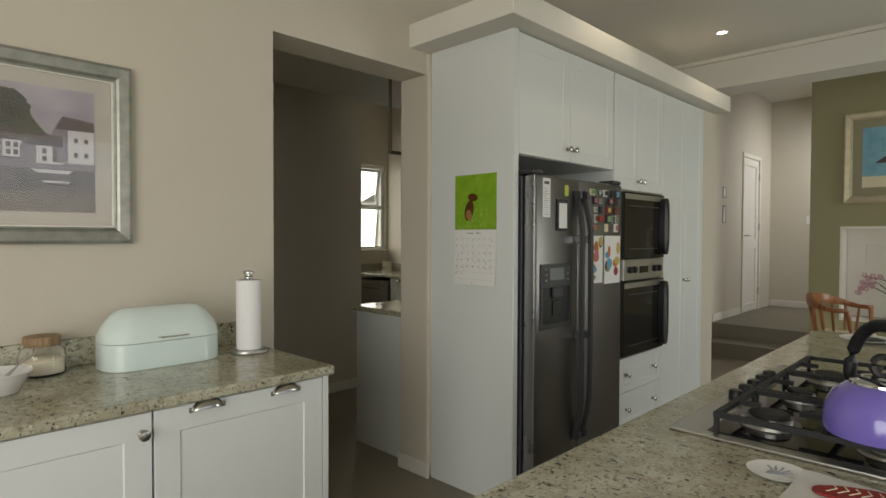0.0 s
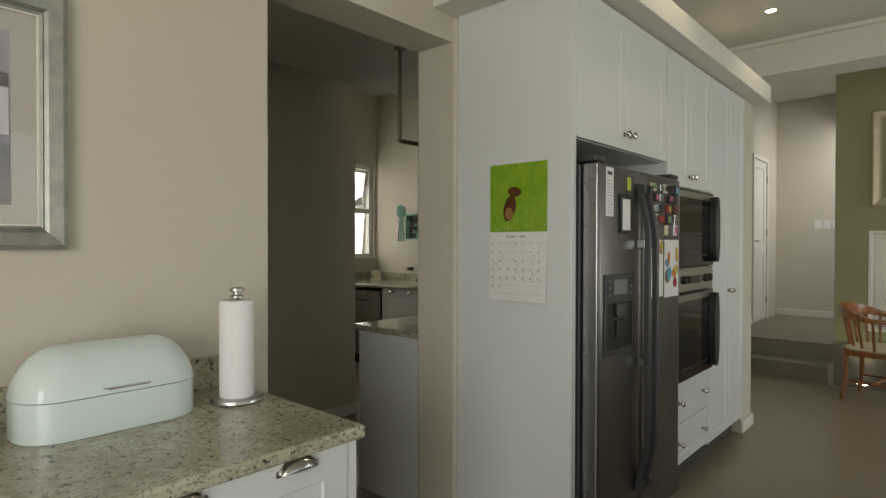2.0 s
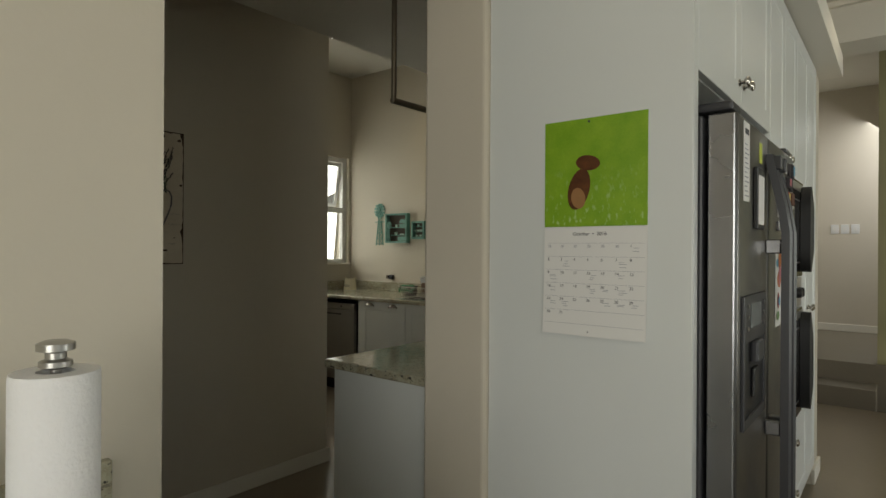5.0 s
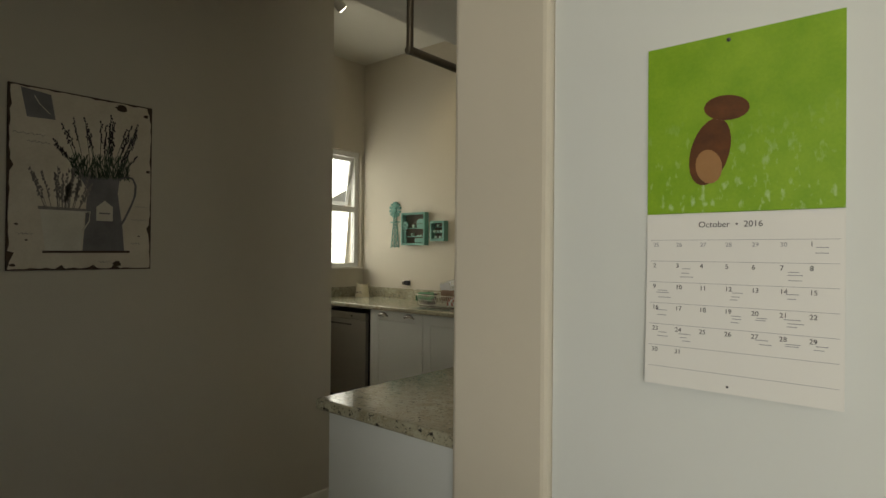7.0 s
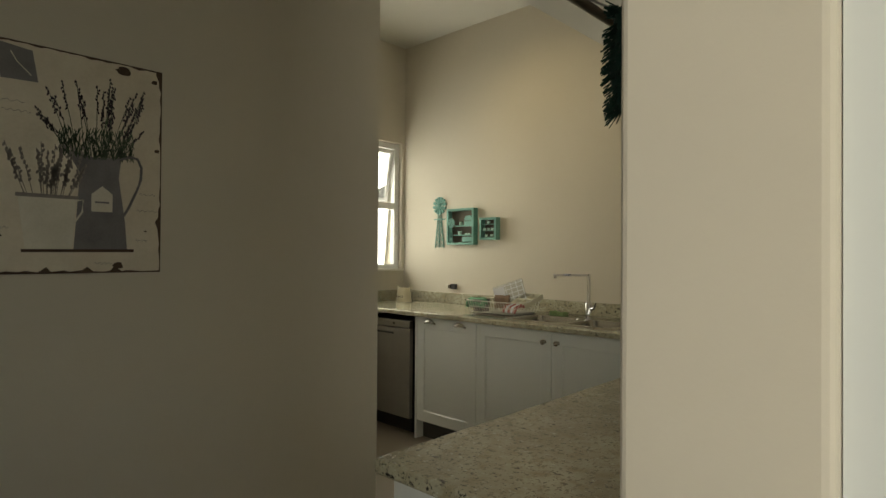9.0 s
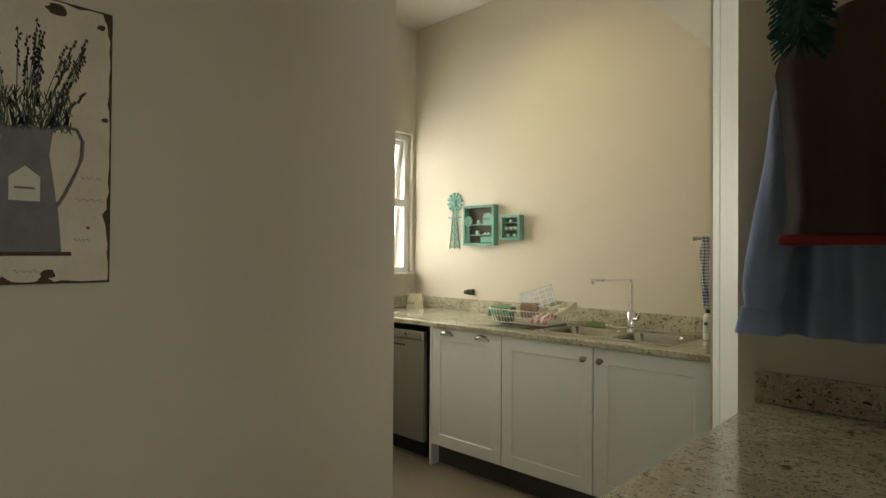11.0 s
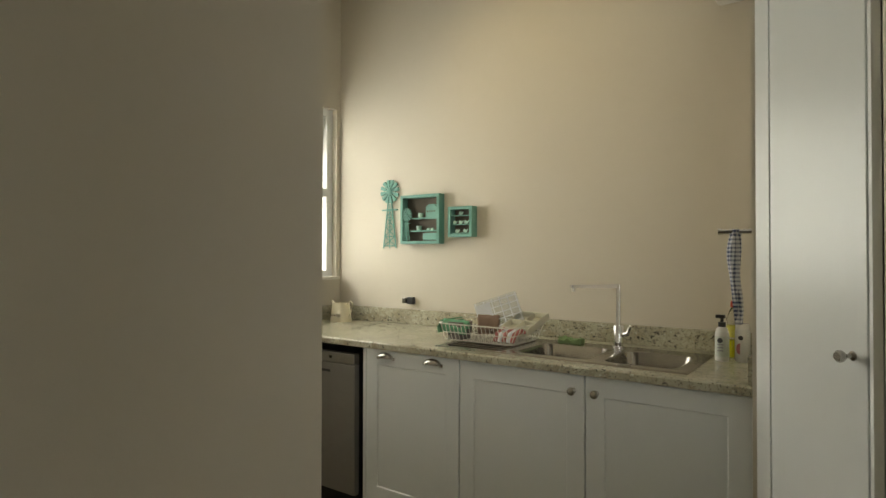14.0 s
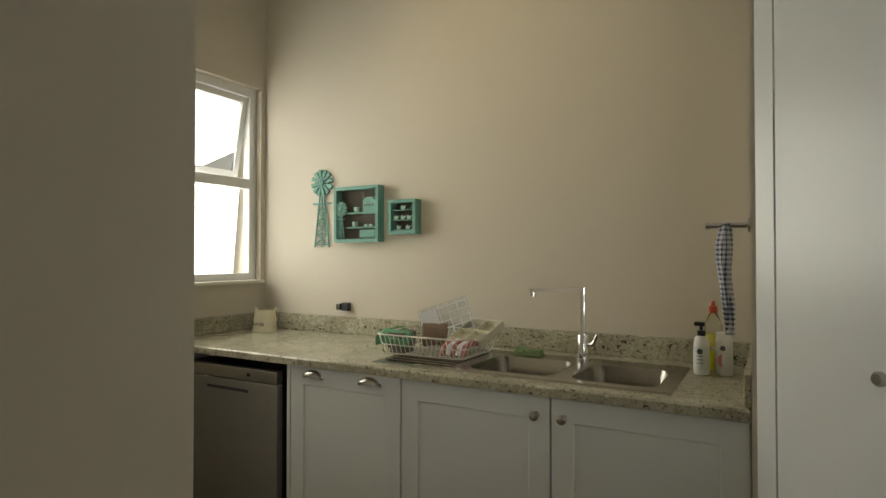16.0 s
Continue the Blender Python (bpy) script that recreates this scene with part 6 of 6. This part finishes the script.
part("handle", tube(bmesh.new(), [(-5.31, 5.10, 1.01), (-5.285, 5.10, 1.035), (-5.262, 5.10, 1.02), (-5.275, 5.10, 0.97), (-5.297, 5.10, 0.935)], 0.004, 8), ENAMEL, can, smooth=True)
part("spout_lip", tube(bmesh.new(), [(-5.415, 5.10, 1.005), (-5.435, 5.10, 1.022), (-5.443, 5.10, 1.028)], [0.010, 0.007, 0.008], 8), ENAMEL, can, smooth=True)
words("can_lettering", "WATER", 0.026, Matrix.Translation((-5.365, 5.0515, 0.935)) @ Matrix.Rotation(radians(86), 4, "X"), RUST, can, "CENTER")

# dishwasher
dw = thing("dishwasher", (-5.06, 4.9, 0), "dark stainless steel dishwasher under the worktop", "dishwasher")
FD = UY(4.60)
part("carcass", one(-5.345, -4.762, -0.6, -0.035, 0.02, 0.822, f=FD), BLACK, dw)
part("door", one(-5.35, -4.757, -0.034, 0.0, 0.115, 0.765, f=FD, bevel=0.004), material("dark_steel", (0.36, 0.34, 0.31), 0.42, 0.6, spread=0.05, scale=20), dw)
cp = part("control_strip", one(-5.35, -4.757, -0.034, 0.004, 0.769, 0.822, f=FD, bevel=0.004), STEEL, dw, "lighter steel control strip")
part("badge", one(-4.935, -4.915, 0.0042, 0.005, 0.788, 0.802, f=FD), BLACK, cp)
part("grip_slot", one(-5.20, -4.93, 0.0005, 0.0015, 0.715, 0.728, f=FD), DARKGREY, dw)
part("kick_plate", one(-5.345, -4.762, -0.07, -0.055, 0.005, 0.112, f=FD), DARKGREY, dw)

# ceiling spot
spt = thing("spotlight", (-4.39, 4.0, SCEIL), "small steel ceiling spotlight, lit", "spotlight")
part("rose", spun([(0.035, -0.012), (0.036, -0.0005)], -4.39, 4.0, SCEIL, 18), STEEL, spt)
part("arm", bar((-4.39, 4.0, SCEIL - 0.01), (-4.39, 4.0, SCEIL - 0.12), 0.006), STEEL, spt)
mm = look((-4.385, 3.985, 3.03), (-4.15, 5.27, 2.0))
hd = part("lamp_head", turned([(0.030, -0.05), (0.036, -0.045), (0.036, 0.03), (0.022, 0.05)], mm, 18), STEEL, spt, smooth=True)
part("lamp_face", turned([(0.030, -0.0525), (0.030, -0.0508)], mm, 18), GLOW, hd)

# lavender tin sign
FL = UX(LX)
sign = thing("tin_sign", (LX, 2.235, 1.246), "rust-edged tin sign of lavender in a grey pitcher", "sign")
S0, S1, T0, T1 = 1.998, 2.473, 1.246, 1.893
part("tin_plate", one(S0, S1, 0.004, 0.014, T0, T1, f=FL, bevel=0.002), RUST, sign)
random.seed(21)
edge = []
for k in range(120):
    s = k / 120 * 4
    i, t = int(s), s - int(s)
    j = 0.004 + 0.006 * abs(noise.noise((k * 0.35, 2.0, 0))) * 2.2 + (0.014 if random.random() < 0.06 else 0)
    u = (S0 + j + (S1 - S0 - 2 * j) * t, S1 - j, S1 - j - (S1 - S0 - 2 * j) * t, S0 + j)[i]
    z = (T0 + j, T0 + j + (T1 - T0 - 2 * j) * t, T1 - j, T1 - j - (T1 - T0 - 2 * j) * t)[i]
    edge.append((u, z))
CREAMTIN = material("cream_tin", (0.70, 0.63, 0.52), 0.5, colour2=(0.54, 0.47, 0.37), scale=7, bump=0.1)
face = part("printed_face", poly(edge, 0.0142, FL, 0.0006), CREAMTIN, sign)
W_, H_ = S1 - S0, T1 - T0


def at(a, b):
    return S0 + W_ * a, T0 + H_ * b


PITCH = material("pitcher_print", (0.21, 0.20, 0.205), 0.5, colour2=(0.11, 0.10, 0.105), scale=14)
POTP = material("pot_print", (0.70, 0.66, 0.57), 0.5, colour2=(0.52, 0.48, 0.40), scale=10)
STEM = material("stem_print", (0.095, 0.13, 0.085), 0.6, spread=0.2, scale=60)
BUD = material("bud_print", (0.055, 0.035, 0.05), 0.6, spread=0.2, scale=60)
BUD2 = material("faded_bud_print", (0.26, 0.23, 0.21), 0.6, spread=0.1, scale=60)
part("pitcher", poly([at(0.485, 0.10), at(0.79, 0.10), at(0.775, 0.24), at(0.735, 0.45), at(0.75, 0.545), at(0.60, 0.535), at(0.41, 0.565), at(0.465, 0.525), at(0.515, 0.46), at(0.50, 0.27)], 0.0149, FL, 0.0003), PITCH, sign)
part("pitcher_handle", tube(bmesh.new(), [FL(*(lambda q: (q[0], 0.0152, q[1]))(at(a, b))) for a, b in ((0.735, 0.535), (0.80, 0.556), (0.845, 0.55), (0.872, 0.51), (0.868, 0.45), (0.835, 0.38), (0.795, 0.31), (0.765, 0.27))], 0.0042, 6), PITCH, sign)
part("pitcher_tag", poly([at(0.58, 0.285), at(0.70, 0.285), at(0.70, 0.37), at(0.64, 0.405), at(0.58, 0.365)], 0.0153, FL, 0.0003), POTP, sign)
part("tag_writing", one(at(0.60, 0)[0], at(0.68, 0)[0], 0.0157, 0.016, at(0, 0.325)[1], at(0, 0.333)[1], f=FL), PITCH, sign)
part("white_pot", poly([at(0.24, 0.105), at(0.475, 0.105), at(0.50, 0.34), at(0.20, 0.34)], 0.0153, FL, 0.0003), POTP, sign)
part("pot_rim", poly([at(0.19, 0.335), at(0.51, 0.335), at(0.51, 0.35), at(0.19, 0.352)], 0.0157, FL, 0.0003), BUD2, sign)
part("pot_handle", tube(bmesh.new(), [FL(*(lambda q: (q[0], 0.0156, q[1]))(at(a, b))) for a, b in ((0.495, 0.33), (0.535, 0.335), (0.53, 0.28), (0.485, 0.225))], 0.003, 6), POTP, sign)
part("stamp", poly([at(0.075, 0.985), at(0.265, 0.968), at(0.295, 0.835), at(0.115, 0.83)], 0.0149, FL, 0.0003), PITCH, sign)
part("stamp_sprig", tube(bmesh.new(), [FL(*(lambda q: (q[0], 0.0153, q[1]))(at(a, b))) for a, b in ((0.16, 0.95), (0.19, 0.91), (0.26, 0.86))], 0.0015, 5), POTP, sign)
part("table_line", poly([at(0.22, 0.095), at(0.83, 0.098), at(0.83, 0.112), at(0.22, 0.108)], 0.0157, FL, 0.0003), RUST, sign)
for a, b, w in ((0.03, 0.74, 0.20), (0.86, 0.38, 0.10), (0.84, 0.30, 0.13), (0.06, 0.20, 0.10), (0.84, 0.155, 0.07), (0.12, 0.70, 0.14), (0.60, 0.045, 0.10)):
    u, z = at(a, b)
    part("script_line", tube(bmesh.new(), [FL(u + W_ * w * i / 12, 0.0150, z + 0.004 * math.sin(i * 2.1)) for i in range(13)], 0.0007, 4), BUD2, sign)
bs, bb, b2 = bmesh.new(), bmesh.new(), bmesh.new()


def fleck(bm, u, z, a, b, tilt, w):
    vs = [bm.verts.new(FL(p, w, q)) for p, q in oval(u, z, a, b, 6, tilt)]
    vt = [bm.verts.new(FL(p, w + 0.0003, q)) for p, q in oval(u, z, a, b, 6, tilt)]
    bm.faces.new(vs)
    bm.faces.new(vt)
    for i in range(6):
        bm.faces.new((vs[i], vs[(i + 1) % 6], vt[(i + 1) % 6], vt[i]))


for k in range(30):
    a0 = 0.46 + 0.32 * random.random()
    lean = (a0 - 0.62) * 1.0 + random.uniform(-0.06, 0.06)
    top_ = 0.70 + 0.2 * random.random() - abs(lean) * 0.35
    p0, p1 = at(a0 - 0.01, 0.54), at(min(0.88, max(0.28, a0 + lean)), top_ + 0.03)
    tube(bs, [FL(p0[0], 0.0153, p0[1]), FL((p0[0] + p1[0]) / 2 - lean * 0.02, 0.0153, (p0[1] + p1[1]) / 2), FL(p1[0], 0.0153, p1[1])], 0.0009, 4)
    for j in range(9):
        t = 0.62 + 0.045 * j
        fleck(bb, p0[0] + (p1[0] - p0[0]) * t + random.uniform(-0.005, 0.005), p0[1] + (p1[1] - p0[1]) * t, 0.0026, 0.0052, random.uniform(-0.6, 0.6), 0.0157)
for k in range(330):
    u, z = at(0.40 + 0.42 * random.random(), 0.54 + 0.12 * random.random() ** 1.3)
    fleck(bs, u, z, 0.0016, 0.014, random.uniform(-0.5, 0.5), 0.0153)
for k in range(24):
    a0 = 0.22 + 0.26 * random.random()
    lean = (a0 - 0.35) * 0.8
    p0, p1 = at(a0, 0.35), at(max(0.07, a0 + lean), 0.47 + 0.12 * random.random())
    tube(b2, [FL(p0[0], 0.0153, p0[1]), FL(p1[0], 0.0153, p1[1])], 0.0009, 4)
    for j in range(8):
        t = 0.3 + 0.09 * j
        fleck(b2, p0[0] + (p1[0] - p0[0]) * t + random.uniform(-0.005, 0.005), p0[1] + (p1[1] - p0[1]) * t, 0.0034, 0.0068, random.uniform(-0.6, 0.6), 0.0157)
tagged(part("lavender_stem_print", bs, STEM, sign), kind="stuff")
tagged(part("lavender_bud_print", bb, BUD, sign), kind="stuff")
tagged(part("faded_lavender_print", b2, BUD2, sign), kind="stuff")
for a, b, r in ((0.76, 0.965, 0.03), (0.95, 0.94, 0.014), (0.74, 0.035, 0.022), (0.97, 0.60, 0.012), (0.04, 0.03, 0.012), (0.06, 0.25, 0.008), (0.12, 0.165, 0.007), (0.9, 0.20, 0.006)):
    u, z = at(a, b)
    part("rust_patch", poly([(u + (r * (0.7 + 0.5 * noise.noise((i * 0.9, a * 9, 0)))) * math.cos(2 * math.pi * i / 14), max(T0 + 0.003, min(T1 - 0.003, z + 0.45 * r * math.sin(2 * math.pi * i / 14)))) for i in range(14)], 0.0149, FL, 0.0004), RUST, sign)

# hanging rail with clothes
hr = thing("hanging_rail", (-2.42, 2.663, 1.90), "brown metal clothes rail hung from the ceiling", "clothes rail")
BRONZE = material("bronze_metal", (0.20, 0.165, 0.12), 0.35, 0.8, spread=0.1, scale=20)
part("drop_rod", bar((-2.42, 2.663, 2.402), (-2.42, 2.663, 1.89), 0.0105, 12), BRONZE, hr, smooth=True)
part("flange", spun([(0.032, -0.008), (0.033, 0.0)], -2.42, 2.663, 2.402, 18), BRONZE, hr)
part("rail", bar((-2.42, 2.655, 1.90), (-2.42, 3.869, 1.90), 0.0125, 12), BRONZE, hr, smooth=True)
part("wall_flange", turned([(0.03, 0), (0.03, 0.008)], Matrix.Translation((-2.42, 3.862, 1.90)) @ Matrix.Rotation(radians(-90), 4, "X"), 16), BRONZE, hr)

DX, DY = -2.335, 2.97
dus = thing("feather_duster", (DX, DY, 1.60), "dark green shaggy duster hanging on the rail", "duster")
part("core", tube(bmesh.new(), [(DX, DY, 1.87), (DX, DY + 0.004, 1.75), (DX, DY + 0.008, 1.64)], [0.012, 0.03, 0.016], 10), material("dark_green_pile", (0.008, 0.03, 0.022), 0.95), dus)
part("hook", tube(bmesh.new(), [(-2.437, DY, 1.90), (-2.42, DY, 1.9165), (-2.40, DY, 1.905), (DX, DY, 1.86)], 0.003, 6), STEEL, dus)
random.seed(8)
fb = bmesh.new()
for k in range(520):
    t = random.random()
    c = Vector((DX, DY + 0.008 * t, 1.87 - 0.235 * t))
    an = random.uniform(0, 2 * math.pi)
    r = 0.038 + 0.012 * math.sin(math.pi * t) * random.random()
    tip = c + Vector((r * math.cos(an), r * math.sin(an), -0.018 - 0.02 * random.random() + (0.035 if t < 0.1 else 0)))
    s = Vector((-math.sin(an), math.cos(an), 0)) * 0.0022
    vs = [fb.verts.new(p) for p in (c + s, c - s, tip - s * 0.7, tip + s * 0.7)]
    fb.faces.new(vs)
    up_ = Vector((0, 0, 0.002))
    v2 = [fb.verts.new(p) for p in (c + up_, c - up_, tip - up_, tip + up_)]
    fb.faces.new(v2)
tagged(part("pile", fb, material("green_pile", (0.010, 0.045, 0.032), 0.95, spread=0.3, scale=40), dus, "dark green tufts"), kind="stuff")


def garment(e, name, y, profile, deep, mat, ripple=0.006, seed=0.0, label="", n=26):
    """A hanging piece of clothing: an outline of half-widths by height, with folds on both faces."""
    bm = bmesh.new()
    rows = []
    for z, x0, x1 in profile:
        ring = []
        for k in range(2 * n):
            back = k >= n
            t = (k if not back else 2 * n - 1 - k) / (n - 1)
            x = x0 + (x1 - x0) * t
            bulge = deep * (math.sin(math.pi * min(max(t, 0.02), 0.98)) ** 0.6)
            low = min(1.0, max(0.0, (profile[0][0] - z) / 0.35))
            fold = ripple * low * math.sin(t * 23 + seed + 2 * z) + ripple * 1.5 * noise.noise((t * 4 + seed, z * 5, seed))
            ring.append(bm.verts.new((x, y + (bulge if back else -bulge) + fold, z)))
        rows.append(ring)
    for p, q in zip(rows, rows[1:]):
        for k in range(2 * n):
            bm.faces.new((p[k], p[(k + 1) % (2 * n)], q[(k + 1) % (2 * n)], q[k]))
    bm.faces.new(rows[0])
    bm.faces.new(rows[-1])
    return part(name, bm, mat, e, label, True)


def hanger(e, x, y, z, hx=-2.42):
    part("hanger", tube(bmesh.new(), [(x - 0.11, y, z - 0.125), (x, y, z - 0.09), (x + 0.11, y, z - 0.125)], 0.006, 8), BLACK, e, "black clothes hanger")
    part("hanger_hook", tube(bmesh.new(), [(x, y, z - 0.09), (hx + 0.014, y, z - 0.01), (hx + 0.016, y, z + 0.004), (hx, y, z + 0.0145), (hx - 0.016, y, z + 0.004)], 0.002, 6), STEEL, e)


BLUE = cloth_material("blue_cotton", (0.27, 0.335, 0.53))
shirt = thing("blue_shirt", (-2.375, 3.66, 1.10), "light blue cotton shirt on a hanger", "shirt")
hanger(shirt, -2.375, 3.66, 1.9)
garment(shirt, "shirt_body", 3.66, [(1.80, -2.425, -2.315), (1.778, -2.475, -2.265), (1.735, -2.505, -2.225), (1.66, -2.495, -2.225), (1.56, -2.495, -2.225), (1.48, -2.502, -2.228), (1.40, -2.510, -2.230), (1.31, -2.518, -2.225), (1.22, -2.526, -2.220), (1.125, -2.532, -2.215)], 0.034, BLUE, 0.017, 2.0, n=48)
sl = tube(bmesh.new(), [(-2.496, 3.645, 1.752), (-2.500, 3.640, 1.69), (-2.505, 3.634, 1.62), (-2.511, 3.626, 1.54), (-2.518, 3.618, 1.45), (-2.526, 3.612, 1.37), (-2.534, 3.608, 1.30), (-2.542, 3.604, 1.24), (-2.546, 3.602, 1.19)], [0.024, 0.031, 0.036, 0.040, 0.043, 0.046, 0.047, 0.044, 0.034], 30)
for v in sl.verts:
    k = v.co.x + 0.14 * v.co.z
    v.co += Vector((0.016 * noise.noise((v.co.x * 7, v.co.z * 5, 1.0)), -0.016 * abs(math.sin(k * 62 + 1.5 * noise.noise((v.co.z * 4, 0, 2.0)))), 0))
part("sleeve", sl, BLUE, shirt, smooth=True)
part("cuff", stack([rounded_plan(-2.551, 3.596, 0.054, 0.030, 0.02, 1.128, 4), rounded_plan(-2.546, 3.600, 0.044, 0.026, 0.02, 1.195, 4)]), BLUE, shirt, smooth=True)
part("sleeve", tube(bmesh.new(), [(-2.230, 3.665, 1.745), (-2.200, 3.67, 1.60), (-2.190, 3.67, 1.40), (-2.190, 3.67, 1.19)], [0.036, 0.046, 0.048, 0.036], 14), BLUE, shirt, smooth=True)
part("collar", tube(bmesh.new(), [(-2.425, 3.64, 1.79), (-2.375, 3.625, 1.765), (-2.325, 3.64, 1.79), (-2.375, 3.69, 1.815)], 0.014, 8, True), BLUE, shirt, smooth=True)
DKBROWN = cloth_material("dark_brown_cloth", (0.055, 0.033, 0.024), 0.8)
jack = thing("brown_jacket", (-2.318, 3.42, 1.33), "dark brown jacket with a red checked lining", "jacket")
hanger(jack, -2.318, 3.42, 1.9)
garment(jack, "jacket_body", 3.42, [(1.815, -2.378, -2.258), (1.79, -2.418, -2.218), (1.745, -2.463, -2.173), (1.71, -2.473, -2.163), (1.55, -2.456, -2.173), (1.42, -2.450, -2.178), (1.365, -2.463, -2.173)], 0.050, DKBROWN, 0.006, 5.0)
part("red_hem", one(-2.460, -2.176, 3.378, 3.462, 1.343, 1.3645, bevel=0.006), cloth_material("red_tartan", (0.22, 0.02, 0.02)), jack, "red checked lining edge")
